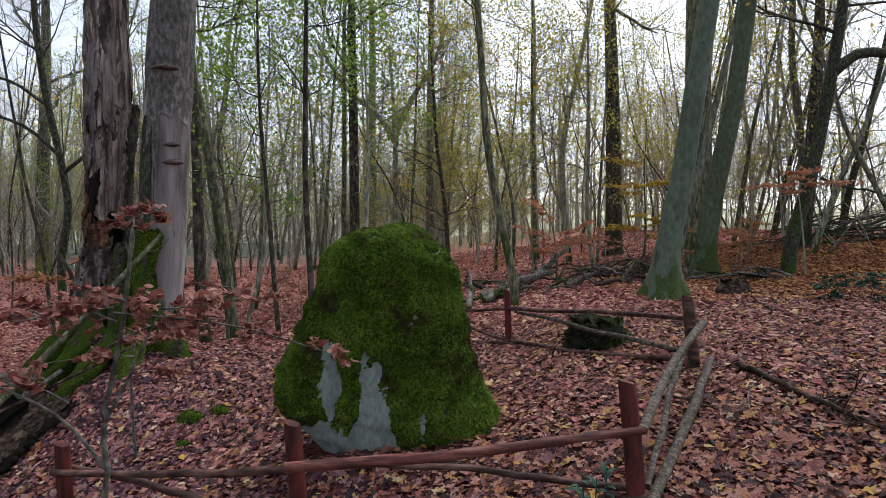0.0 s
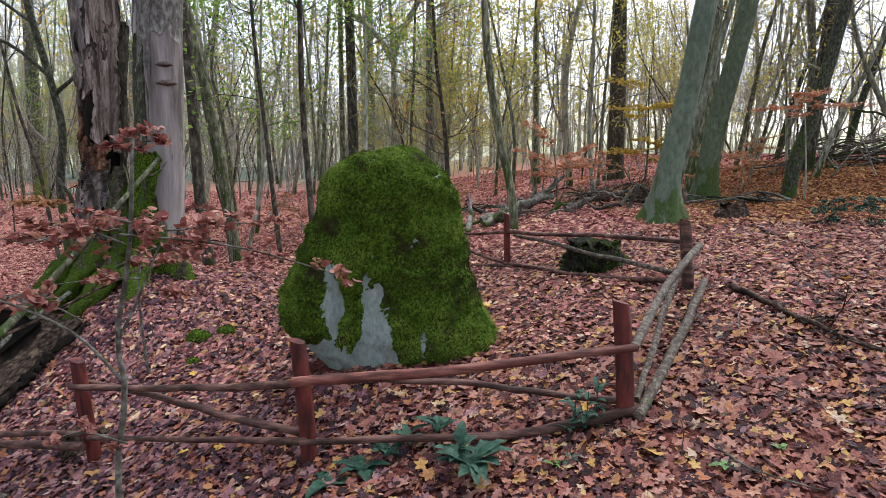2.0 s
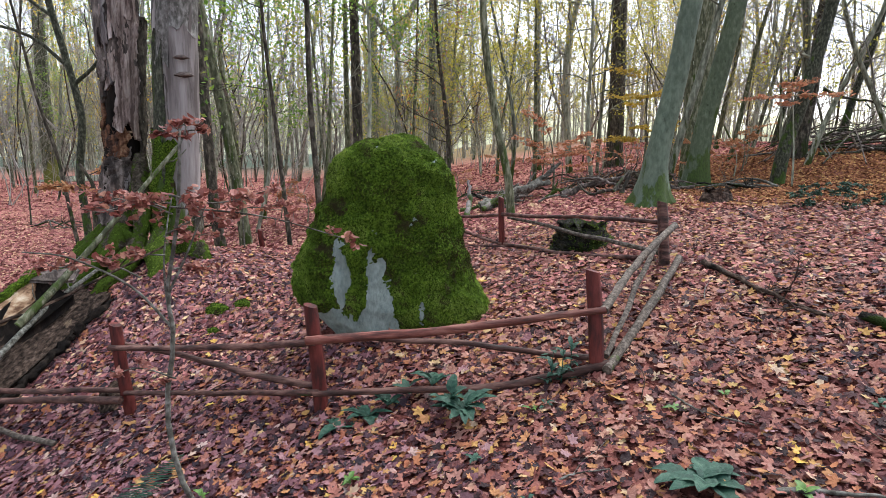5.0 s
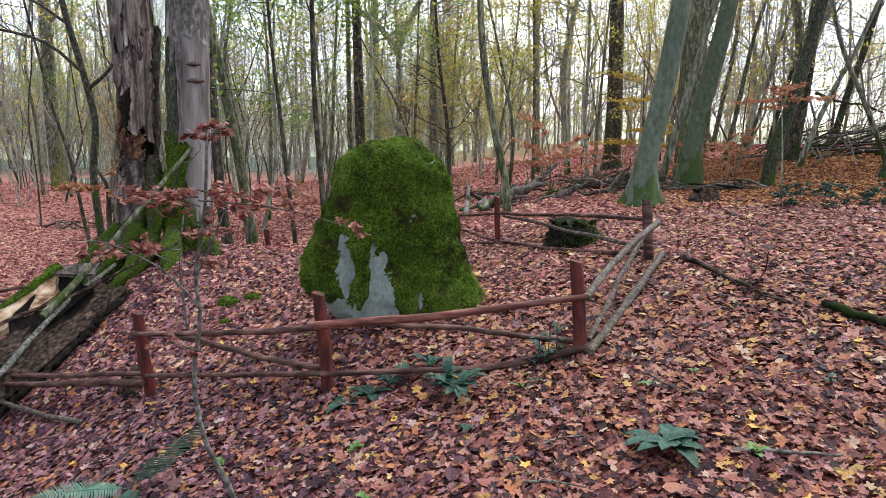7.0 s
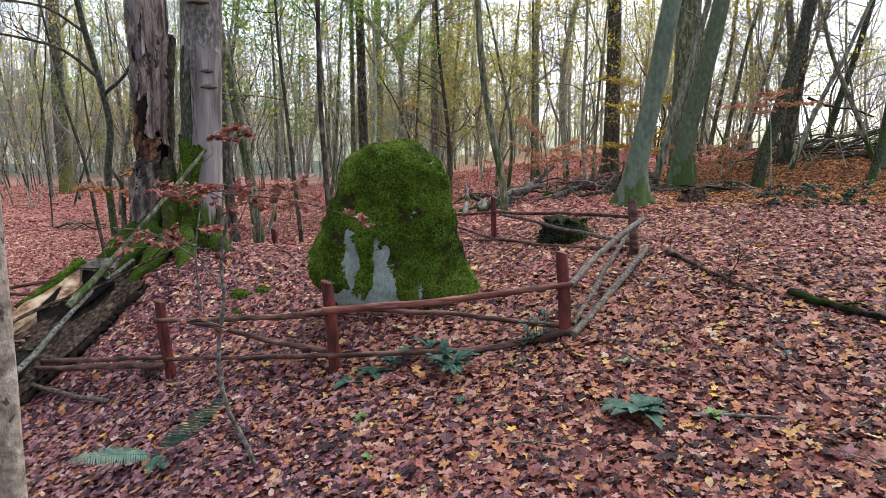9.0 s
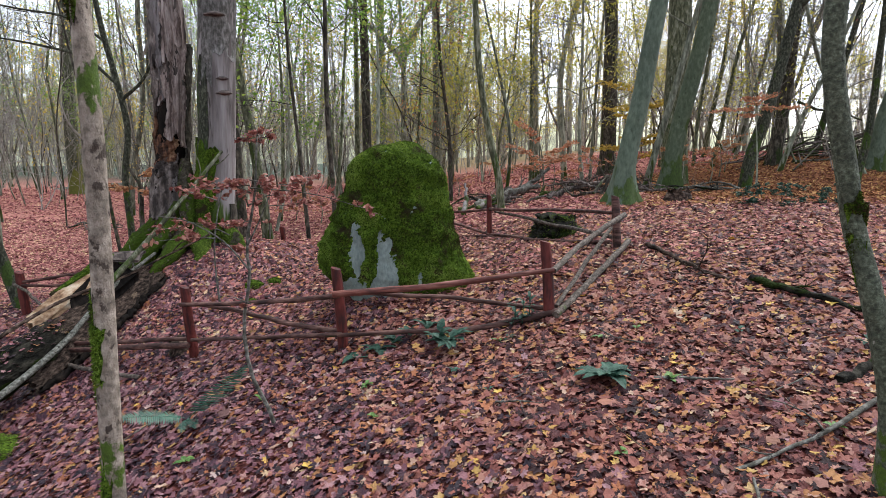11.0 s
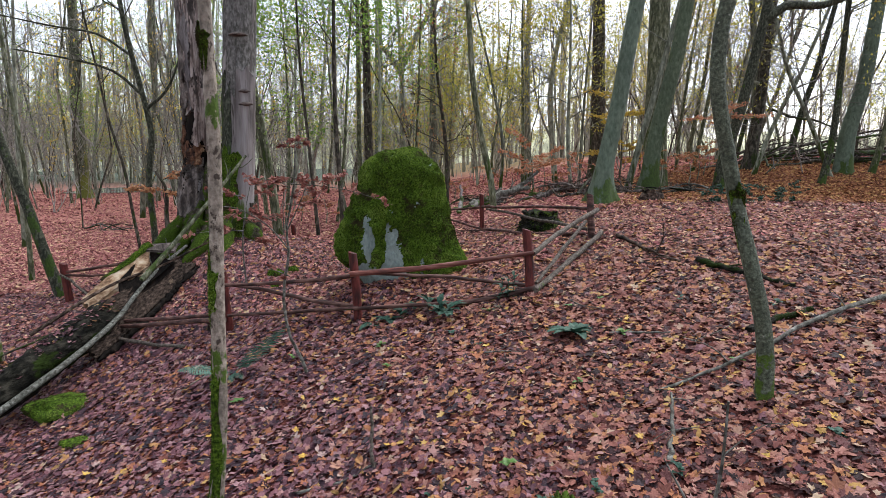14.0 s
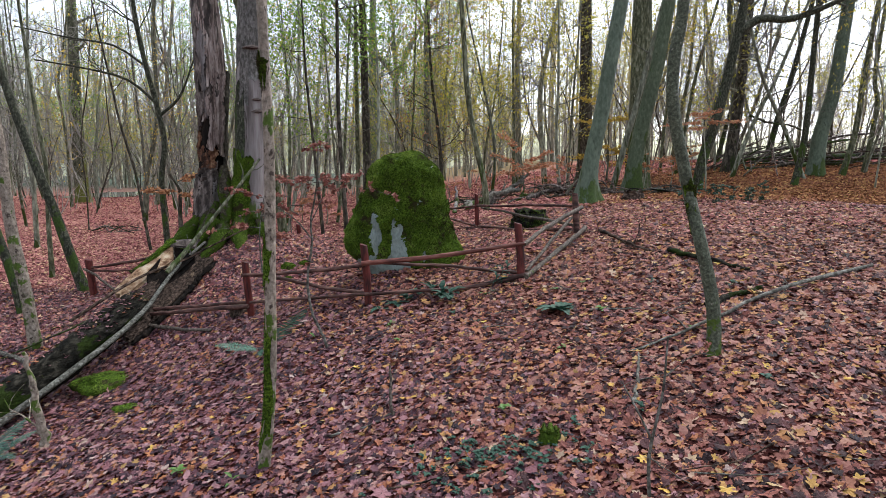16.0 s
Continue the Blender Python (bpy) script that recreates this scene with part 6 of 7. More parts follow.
def frond(geo, root, way, length, r, droop=0.5, roll=0.0):
    """A feathered fern leaf: a rib with paired, toothed leaflets."""
    n = 36
    d = np.array(way, float)
    d /= np.linalg.norm(d)
    p = [np.array(root, float)]
    for _ in range(n):
        d = d + np.array([0, 0, -droop / n])
        d /= np.linalg.norm(d)
        p.append(p[-1] + d * length / n)
    p = np.array(p)
    tube(geo, p, np.linspace(0.004, 0.0012, n + 1), 4, cap=False)
    for k in range(5, n):
        t = p[k + 1] - p[k]
        t /= np.linalg.norm(t)
        s = np.cross(t, [0, 0, 1.0])
        s /= np.linalg.norm(s) + 1e-9
        ln = length * (0.19 if roll < 1 else 0.115) * math.sin(math.pi * (0.22 + 0.77 * (k - 5) / (n - 5))) ** 0.9
        for sg in (-1, 1):
            w = (s * math.cos(roll) + np.cross(s, t) * math.sin(roll)) * sg + t * 0.25 + np.array([0, 0, -0.12 * math.cos(roll)]) + r.normal(0, 0.05, 3)
            w /= np.linalg.norm(w)
            a = p[k] + w * ln * np.linspace(0, 1, 5)[:, None]
            hw = length * 0.0098 * np.array([0.7, 1.0, 0.85, 0.55, 0.05])
            v = np.concatenate([a - t * hw[:, None], a + t * hw[:, None]])
            geo.add(v, np.array([(q, q + 1, q + 6, q + 5) for q in range(4)]))


def fern(x, y, ways, label, seed):
    r = np.random.default_rng(seed)
    e = thing("fern", B(x, y), label, "fern")
    for dx, dy, dz, ln, dr, *roll in ways:
        g = Geo()
        frond(g, B(x, y, 0.02), (dx, dy, dz), ln, r, dr, *roll)
        part("frond", g, M_FERN, e)


fern(-2.12, 2.68, ((0.60, -0.09, 0.58, 0.84, 0.10, 0.55), (-0.55, -0.55, 0.42, 0.62, 0.40, 0.3), (-0.75, -0.2, 0.25, 0.42, 0.5), (0.35, -0.5, 0.25, 0.34, 0.5), (0.15, -0.6, 0.2, 0.28, 0.6)), "green fern with arching fronds on the leaves", 1)
fern(-4.45, 1.25, ((-0.6, -0.3, 0.6, 0.6, 0.7), (0.7, -0.4, 0.6, 0.6, 0.7), (0.2, 0.6, 0.7, 0.55, 0.7), (0.5, 0.5, 0.6, 0.5, 0.7)), "green fern below the log", 2)


def leafy_sapling(x, y, stems, sprays, label, mat, seed, leaf=0.04, bark=None, name="beech_sapling"):
    """A young tree with flat sprays of leaves. sprays: (start, end, breadth, count)."""
    r = np.random.default_rng(seed)
    e = thing(name, B(x, y), label, "sapling")
    for line, r0 in stems:
        g = Geo()
        tube(g, spline(line, 16), np.linspace(r0, r0 * 0.4, 16), 7, 0.08, r)
        part("stem", g, bark or M_LICHENPOLE, e)
    g, h = Geo(), Geo()
    for a, b, w, count in sprays:
        a, b = np.array(a, float), np.array(b, float)
        mid = (a + b) / 2 + r.normal(0, 0.04, 3)
        p = tube(h, spline([a, mid, b], 10), np.linspace(0.009, 0.003, 10) * leaf / 0.04, 4, cap=False)
        d = (b - a) / np.linalg.norm(b - a)
        s = np.cross(d, [0, 0, 1.0])
        s /= np.linalg.norm(s) + 1e-9
        for k in range(max(3, count // 6)):
            i = r.integers(1, 10)
            sg = r.choice((-1, 1))
            q = p[i] + (d * 0.7 + s * sg) * w * r.uniform(0.3, 1.0) + (0, 0, r.normal(0, 0.03))
            tw = tube(h, spline([p[i], (p[i] + q) / 2 + r.normal(0, 0.015, 3), q], 5), np.linspace(0.004, 0.0015, 5) * leaf / 0.04, 3, cap=False)
            at = p[i] + (q - p[i]) * r.uniform(0.25, 1.1, (12, 1)) + r.normal(0, leaf * 0.5, (12, 3)) * (1, 1, 0.6)
            leaves(g, at, leaf * r.uniform(0.65, 1.25, 12), r, O_OVAL, 0.5, 0.3)
    part("twig_spray", h, bark or M_LICHENPOLE, e)["kind"] = "stuff"
    part("foliage", g, mat, e, smooth=False)["kind"] = "stuff"


leafy_sapling(-1.24, 2.33, [([B(-1.22, 2.33, -0.05), (-1.28, 2.33, -0.42), (-1.40, 2.33, -0.14), (-1.44, 2.33, 0.26), (-1.37, 2.33, 0.66), (-1.38, 2.33, 0.92), (-1.30, 2.34, 1.3), (-1.28, 2.4, 1.75)], 0.019),
                            ([(-1.38, 2.33, 0.90), (-1.28, 2.35, 1.1), (-1.17, 2.38, 1.36)], 0.008), ([(-1.37, 2.33, 0.72), (-1.55, 2.3, 0.95), (-1.78, 2.2, 1.12), (-1.98, 2.15, 1.16)], 0.008)],
              [((-1.33, 2.33, 1.36), (-0.44, 2.27, 1.21), 0.07, 54), ((-1.33, 2.33, 1.42), (-0.88, 2.45, 1.43), 0.13, 110), ((-1.33, 2.33, 1.38), (-1.66, 2.4, 1.40), 0.13, 84), ((-1.33, 2.35, 1.32), (-1.55, 2.1, 1.36), 0.12, 60),
               ((-1.28, 2.38, 1.66), (-1.44, 2.55, 1.74), 0.08, 42), ((-1.28, 2.4, 1.70), (-1.20, 2.45, 1.74), 0.07, 30), ((-1.36, 2.33, 1.22), (-1.12, 2.5, 1.26), 0.12, 54), ((-1.5, 2.3, 1.0), (-1.85, 2.35, 1.10), 0.10, 36), ((-1.36, 2.3, 0.45), (-1.62, 2.2, 0.52), 0.06, 14), ((-1.8, 2.3, 1.1), (-2.1, 2.5, 1.02), 0.12, 42)],
              "young beech sapling with sprays of rusty red leaves", M_REDLEAF, 1, 0.026, M_LICHENPOLE)
leafy_sapling(-2.9, 5.4, [([B(-2.9, 5.4), (-2.93, 5.4, 0.3), (-2.88, 5.45, 0.8), (-2.8, 5.5, 1.2)], 0.014)], [((-2.9, 5.4, 0.7), (-2.4, 5.2, 0.75), 0.25, 60), ((-2.9, 5.4, 0.5), (-3.5, 5.2, 0.5), 0.25, 60), ((-2.85, 5.4, 1.0), (-3.3, 5.6, 1.1), 0.2, 50), ((-2.85, 5.4, 0.35), (-2.5, 5.7, 0.3), 0.22, 50)],
              "small beech sapling with rusty leaves by the roots", M_REDLEAF, 2, 0.042)
leafy_sapling(-5.9, 9.2, [([B(-5.9, 9.2), (-5.93, 9.2, 0.3), (-5.9, 9.2, 0.9), (-6.1, 9.2, 1.3)], 0.06)], [((-5.9, 9.2, 0.8), (-5.2, 8.9, 0.9), 0.35, 110), ((-5.9, 9.2, 0.9), (-6.6, 8.9, 0.95), 0.35, 110), ((-6.0, 9.2, 1.1), (-5.6, 9.5, 1.25), 0.3, 80)],
              "dark young beech with brown leaves behind the log", M_ORANGECROWN, 3, 0.05, M_DARKBARK)
yr = np.random.default_rng(88)
leafy_sapling(7.15, 20.6, [([B(7.15, 20.6), (7.2, 20.6, 1.6), (7.15, 20.6, 3.0), (7.1, 20.6, 4.6)], 0.045)],
              [((7.15, 20.6, z), (7.15 + dx, 20.6 + dy, z + dz), w, 150) for z, dx, dy, dz, w in zip(yr.uniform(1.1, 4.2, 17), np.where(np.arange(17) % 2, 1, -1) * yr.uniform(0.4, 1.35, 17), yr.uniform(-0.8, 0.5, 17), yr.uniform(-0.2, 0.4, 17), yr.uniform(0.25, 0.55, 17))],
              "young beech with tiers of yellow leaves", M_YELLOWCROWN, 4, 0.046, M_FARBARK)
leafy_sapling(2.5, 12.8, [([B(2.5, 12.8), (2.52, 12.8, 1.0), (2.40, 12.8, 1.8), (2.1, 12.7, 2.35)], 0.025)],
              [((2.42, 12.8, 1.75), (1.85, 12.5, 2.3), 0.3, 120), ((2.5, 12.8, 1.55), (3.15, 12.5, 1.85), 0.35, 150), ((2.5, 12.8, 1.4), (1.8, 12.6, 1.7), 0.35, 130), ((2.5, 12.8, 1.25), (3.2, 13.0, 1.45), 0.35, 130),
               ((2.5, 12.8, 1.15), (2.0, 12.3, 1.3), 0.35, 100), ((2.5, 12.8, 1.3), (2.7, 12.2, 1.5), 0.35, 100)],
              "young beech with orange-red leaves beyond the fence", M_RUSTCROWN, 5, 0.040, M_FARBARK)
leafy_sapling(7.45, 11.9, [([B(7.45, 11.9), (7.40, 11.9, 1.5), (7.25, 11.9, 2.7)], 0.025)],
              [((7.25, 11.9, 2.6), (6.4, 11.6, 2.55), 0.3, 150), ((7.25, 11.9, 2.62), (8.1, 11.7, 2.6), 0.3, 150), ((7.25, 11.9, 2.68), (6.9, 11.4, 2.8), 0.28, 100), ((7.25, 11.9, 2.7), (7.6, 12.1, 2.9), 0.26, 100), ((7.3, 11.9, 2.5), (6.8, 11.5, 2.42), 0.26, 80)],
              "young beech with a flat tier of rusty leaves", M_RUSTCROWN, 6, 0.036, M_FARBARK)
leafy_sapling(-3.3, 8.9, [([B(-3.3, 8.9), (-3.3, 8.9, 0.5), (-3.25, 8.9, 1.1)], 0.014)], [((-3.3, 8.9, 0.6), (-2.5, 8.7, 0.7), 0.3, 60), ((-3.3, 8.9, 0.8), (-3.8, 8.7, 0.85), 0.3, 50)], "thin beech sapling with rusty leaves", M_REDLEAF, 7, 0.045)
leafy_sapling(1.39, -0.87, [([B(1.39, -0.87, -0.05), (1.37, -0.87, -0.2), (1.43, -0.87, 0.2), (1.45, -0.85, 0.55)], 0.013), ([(1.38, -0.87, -0.1), (1.28, -0.85, 0.1), (1.2, -0.8, 0.25)], 0.008)], [((1.43, -0.87, 0.3), (1.75, -0.8, 0.42), 0.05, 3)],
              "thin bare sapling standing in fallen leaves", M_REDLEAF, 8, 0.02, M_LICHENPOLE, "bare_sapling")
for k, (x, y) in enumerate(((5.4, 7.9), (5.7, 7.7), (6.3, 8.1), (6.6, 7.9), (6.9, 8.2), (5.0, 7.6))):
    r = np.random.default_rng(200 + k)
    z = gz(x, y)
    leafy_sapling(x, y, [([B(x, y, -0.02), (x + 0.03, y, z + 0.15), (x + r.normal(0, 0.08), y, z + 0.32)], 0.006)],
                  [((x, y, z + f), (x + r.normal(0, 0.22), y + r.normal(0, 0.18), z + f + r.uniform(-0.05, 0.1)), 0.1, 30) for f in (0.06, 0.12, 0.18, 0.24, 0.3)], "dark green bramble tuft on the bank", M_PLANT, 210 + k, 0.026, M_BROWNWOOD, "bramble")
for k, (x, y) in enumerate(((6.3, 13.6), (7.6, 14.8), (9.0, 17), (7.0, 16), (8.2, 15.6), (4.3, 15.5), (9.8, 18.5), (6.0, 19), (-5, 17), (-3.6, 14.5), (-6.6, 12), (0.4, 19), (2.0, 18), (3.4, 16.5))):
    r = np.random.default_rng(300 + k)
    h = r.uniform(0.6, 1.25)
    z = gz(x, y)
    leafy_sapling(x, y, [([B(x, y), (x + 0.05, y, z + h * 0.5), (x - 0.03, y, z + h)], 0.02)],
                  [((x, y, z + h * f), (x + r.normal(0, 0.45), y + r.normal(0, 0.45), z + h * f + 0.1), 0.3, 50) for f in (0.4, 0.55, 0.7, 0.85, 1.0)], "beech sapling with rusty leaves under taller trees", (M_ORANGECROWN, M_RUSTCROWN)[k % 2], 320 + k, 0.038, M_FARBARK)

# ---- the wood behind ----


def wavy(r, x, y, z, tall, sway):
    """Points of a stem that wanders as it rises."""
    out_pts, at2, d2 = [(x, y, z)], np.array([x, y]), r.normal(0, sway, 2)
    for k in range(1, 6):
        d2 = d2 * 0.75 + r.normal(0, sway, 2)
        at2 = at2 + d2
        out_pts.append((at2[0], at2[1], z + tall * k / 5))
    return out_pts


def limbs(r, stem, count, girth):
    """Forking limbs that leave the stem low and rise beside it."""
    found = []
    for _ in range(count):
        k = int(r.integers(1, 5))
        f = r.uniform(0, 1)
        a = np.array(stem[k]) * (1 - f) + np.array(stem[min(k + 1, 5)]) * f
        w, out_by = r.uniform(0, 6.28), r.uniform(0.7, 2.0)
        d = np.array([math.cos(w), math.sin(w), 0])
        up_by = r.uniform(2.2, 5.0)
        found.append(([tuple(a), tuple(a + d * out_by * 0.45 + (0, 0, up_by * 0.22)), tuple(a + d * out_by * 0.8 + (0, 0, up_by * 0.55) + r.normal(0, 0.15, 3)), tuple(a + d * out_by + (0, 0, up_by) + r.normal(0, 0.2, 3))], girth * r.uniform(0.35, 0.7)))
    return found


KINDS = []
for k, (fol, n, h, bf, label) in enumerate(((None, 0, 16, 1.8, "bare forked forest tree"), (M_GREENCROWN, 2600, 14, 1.8, "slender forest tree with late green leaves"), (M_OLIVECROWN, 2800, 15, 2.0, "slender forest tree with yellow-green leaves"),
                                           (None, 0, 17, 2.6, "bare slender forest tree"), (M_OLIVECROWN, 2200, 13, 2.0, "slender forest tree with yellow-green leaves"), (M_ORANGECROWN, 1300, 12, 1.6, "slender forest tree with a few orange leaves"), (None, 0, 13, 1.5, "bare twiggy forest tree"), (None, 0, 12, 1.2, "bare twiggy forest tree"))):
    r = np.random.default_rng(500 + k)
    x0, z0 = -30 - 4 * k, gz(-30 - 4 * k, 60.0)
    stem = wavy(r, x0, 60.0, z0, 8.0, 0.14)
    girth = r.uniform(0.13, 0.27)
    KINDS.append(tree("forest_tree", label, stem, girth, (M_FARBARK, M_FARBARK, M_GREENBARK, M_FARBARK)[k % 4], z0 + h, 510 + k, 26 if h > 13 else 32, z0 + bf, 2.6, 2,
                      (fol, int(n * 1.5), 0.055) if fol else None, 0.5, 9, 0.06, M_TWIG, extra=limbs(r, stem, (3, 2, 2, 1, 3, 2, 3, 3)[k], girth / 2), group="forest trees", kids=(2, 4) if fol else (3, 5)))
UNDER = []
for k, (fol, n, h, label) in enumerate(((None, 0, 7.5, "bare thin understorey tree"), (M_GREENCROWN, 2000, 8, "thin understorey tree with green leaves"), (M_OLIVECROWN, 1900, 7.5, "thin understorey tree with yellow-green leaves"),
                                        (None, 0, 6, "bare thin understorey tree"), (M_ORANGECROWN, 1100, 5, "thin understorey tree with a few rusty leaves"), (None, 0, 9, "bare thin understorey tree"), (M_YELLOWCROWN, 700, 9, "thin understorey tree with sparse yellow leaves"))):
    r = np.random.default_rng(540 + k)
    x0, z0 = -30 - 4 * k, gz(-30 - 4 * k, 64.0)
    stem = wavy(r, x0, 64.0, z0, 4.5, 0.17)
    girth = r.uniform(0.06, 0.12)
    UNDER.append(tree("understorey_tree", label, stem, girth, (M_DARKBARK, M_FARBARK, M_FARBARK)[k % 3], z0 + h, 560 + k, 32, z0 + 0.9, 2.3, 2,
                      (fol, n, 0.055) if fol else None, 0.2, 6, 0.08, M_TWIG, extra=limbs(r, stem, 2, girth / 2), group="understorey trees", kids=(2, 4)))
rf = np.random.default_rng(9)
placed = [(-4, 8), (3.3, 8.7), (5.5, 12), (6.5, 14.6), (7.5, 12.6), (6.85, 23.3), (4.1, 25.6), (1.2, 9.6), (-2.5, 16), (-1.85, 22), (-0.6, 25), (-4.2, 11.5), (-8.7, 14.2), (-7.2, 7.5)]


def grove(kinds, total, near, deep, gap, lean):
    """Copies of the forest trees, strewn over the wood with a gap between stems; leafier towards the middle."""
    count = 0
    while count < total:
        y = near + deep * rf.uniform(0, 1) ** 0.75
        x = rf.uniform(-0.92, 0.92) * (y + 5)
        if (x > 5 and rf.uniform() < 0.35) or (y > 19 and x > 0.5 * (y + 5) and rf.uniform() < 0.6) or (abs(x) < 0.35 * y and rf.uniform() < 0.3) or y < 46 and abs(x + 0.54 * (y + 5)) < 0.8:
            continue
        if any((x - a) ** 2 + (y - b) ** 2 < gap ** 2 for a, b in placed) or (y < 20 and -6.5 < x < 9 and rf.uniform() < 0.93) or (y < 27 and -7 < x < 3 and rf.uniform() < 0.75) or (x < -3.5 and y < 23 and rf.uniform() < 0.72):
            continue
        placed.append((x, y))
        pick = kinds[0] if x < -5 else kinds[1] if x < 3 else kinds[2]
        s = rf.uniform(0.75, 1.2)
        copy_thing(pick[rf.integers(0, len(pick))], pose(x, y, gz(x, y) - 0.05, rf.normal(0, lean if x > -5 else 3.5), rf.normal(0, lean if x > -5 else 3.5) + (7 if x > 6 else 0), rf.uniform(0, 360)) @ Matrix.Diagonal((s * rf.uniform(0.6, 1.2), s * rf.uniform(0.6, 1.2), s, 1)))
        count += 1


K, U = KINDS, UNDER
grove(((K[0], K[3], K[6], K[7], K[1]), (K[0], K[1], K[1], K[2], K[4], K[3]), (K[0], K[2], K[2], K[4], K[7], K[3])), 124, 14, 40, 1.0, 3.5)
grove(((U[0], U[3], U[5], U[5], U[6]), (U[1], U[1], U[2], U[2], U[3], U[6]), (U[2], U[6], U[0], U[2], U[5], U[3])), 160, 12.5, 36, 0.6, 6.0)

# far woods all round, too many and too far to tell apart
far, farleaf = Geo(), Geo()
shapes = []
for k in range(6):
    r = np.random.default_rng(700 + k)
    g = Geo()
    h = r.uniform(13, 19)
    tube(g, spline([(0, 0, -0.3), (r.normal(0, 0.2), 0, h * 0.4), (r.normal(0, 0.4), r.normal(0, 0.4), h)], 6), np.linspace(0.17, 0.04, 6), 5, cap=False)
    tips = []
    for _ in range(14):
        z = r.uniform(1.5, h * 0.8)
        a = r.uniform(0, 6.28)
        bough(g, r, (0, 0, z), (math.cos(a), math.sin(a), 0.5), r.uniform(1.2, 3.0), 0.045, 1, 3, tips=tips, kids=(2, 4), thin=0.7)
    lf = Geo()
    pts = np.array([t[0] for t in tips])
    n = (120, 420, 560, 60, 480, 260)[k]
    if n:
        leaves(lf, pts[r.integers(0, len(pts), n)] + r.normal(0, 0.3, (n, 3)), 0.12 * r.uniform(0.7, 1.3, n), r, O_SMALL, 0.8, 0.1)
    shapes.append((g.arrays(), lf.arrays()))
for k in range(470):
    if k < 410:
        y = 50 + 55 * rf.uniform()
        x = rf.uniform(-1.0, 1.0) * (y + 4)
    else:
        a = rf.uniform(0.2, math.pi - 0.2)
        d = rf.uniform(14, 45)
        x, y = d * 1.2 * math.cos(a), -6 - d * math.sin(a)
    if x > 0.48 * (y + 5) and rf.uniform() < 0.75:  # the wood opens to the east
        continue
    i = rf.integers(0, 6)
    m = pose(x, y, gz(x, y), 0, 0, rf.uniform(0, 360)) @ Matrix.Scale(rf.uniform(0.7, 1.25), 4)
    far.join(shapes[i][0], m)
    if len(shapes[i][1][0]):
        farleaf.join(shapes[i][1], m)
woods = thing("far_woods", (0, 70, 0), "dense bare autumn woodland in the distance", "woodland", "", "stuff")
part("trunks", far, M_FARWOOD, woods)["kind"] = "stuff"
part("foliage", farleaf, M_OLIVECROWN, woods, smooth=False)["kind"] = "stuff"

# a thicket of thin stems and twigs at eye level deep in the wood
bush = []
for k in range(8):
    r = np.random.default_rng(800 + k)
    g = Geo()
    for _ in range(3):
        a = r.uniform(0, 6.28)
        bough(g, r, (r.normal(0, 0.3), r.normal(0, 0.3), -0.1), (0.35 * math.cos(a), 0.35 * math.sin(a), 1.0), r.uniform(2.2, 5.0), 0.022, 2, 3, 0.1, 0.15, kids=(2, 3), thin=0.75)
    bush.append(g.arrays())
thick = Geo()
for _ in range(260):
    y = 22 + 50 * rf.uniform()
    x = rf.uniform(-0.95, 0.95) * (y + 5)
    if y < 46 and abs(x + 0.54 * (y + 5)) < 1.2 or x > 0.5 * (y + 5) and rf.uniform() < 0.2:
        continue
    thick.join(bush[rf.integers(0, 8)], pose(x, y, gz(x, y), 0, 0, rf.uniform(0, 360)) @ Matrix.Scale(rf.uniform(0.7, 1.5), 4))
brush = part("thicket", thick, M_TWIG)
tagged(brush, "thicket of thin bare stems deep in the wood", "thicket", "", "stuff")

# wooded rise that closes the view, its haze made by a faint glow of its own
g = Geo()
n = 220
a = np.linspace(-2.2, 2.2, n)
rows_of = []
for h, d in ((-2.0, 118.0), (0.35, 119.0), (0.7, 122.0), (1.0, 126.0), (1.0, 150.0)):
    tall = np.array([(11.0 - 5.0 * np.tanh(1.5 * v + 0.2)) * (0.8 + 0.25 * noise.fractal(Vector((v * 22, h, 0.3)), 0.7, 2.1, 5)) for v in a])
    rows_of.append(np.stack([d * np.sin(a), d * np.cos(a), np.where(h < 0, h, h * tall)], -1))
v = np.concatenate(rows_of)
i, j = np.meshgrid(np.arange(4), np.arange(n - 1), indexing="ij")
g.add(v, np.stack([i * n + j, i * n + j + 1, (i + 1) * n + j + 1, (i + 1) * n + j], -1).reshape(-1, 4))
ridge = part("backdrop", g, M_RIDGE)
tagged(ridge, "distant wooded rise closing the view, with a faint glow as haze", "hillside", "", "structure")

# a pond glimpsed between the trunks down the slope
g = Geo()
k = 40
a = np.arange(k) * 2 * np.pi / k
rr = 1 + 0.12 * np.sin(3 * a + 1) + 0.08 * np.sin(5 * a)
pz = max(gz(-24.4 + 3.4 * math.cos(q), 40.5 + 4.0 * math.sin(q)) for q in a) + 0.05
v = np.stack([-24.4 + 3.4 * rr * np.cos(a), 40.5 + 4.0 * rr * np.sin(a), np.full(k, pz)], -1)
g.add(np.vstack([v, [(-24.4, 40.5, pz)]]), np.stack([np.full(k, k), np.arange(k), (np.arange(k) + 1) % k], -1))
pond = part("water", g, M_POND)
tagged(pond, "pale pond shining between distant trunks", "pond", "", "structure")

# ---- fallen leaves ----
rl = np.random.default_rng(31)


def scatter(n, x0, x1, y0, y1, wedge=None):
    x, y = rl.uniform(x0, x1, n), rl.uniform(y0, y1, n)
    if wedge:
        k = np.abs(x) < wedge[0] + wedge[1] * (y + 4.2)
        x, y = x[k], y[k]
    inside = ((x + 0.45) / 0.80) ** 2 + ((y - 5.0) / 0.45) ** 2 < 1
    return x[~inside], y[~inside]


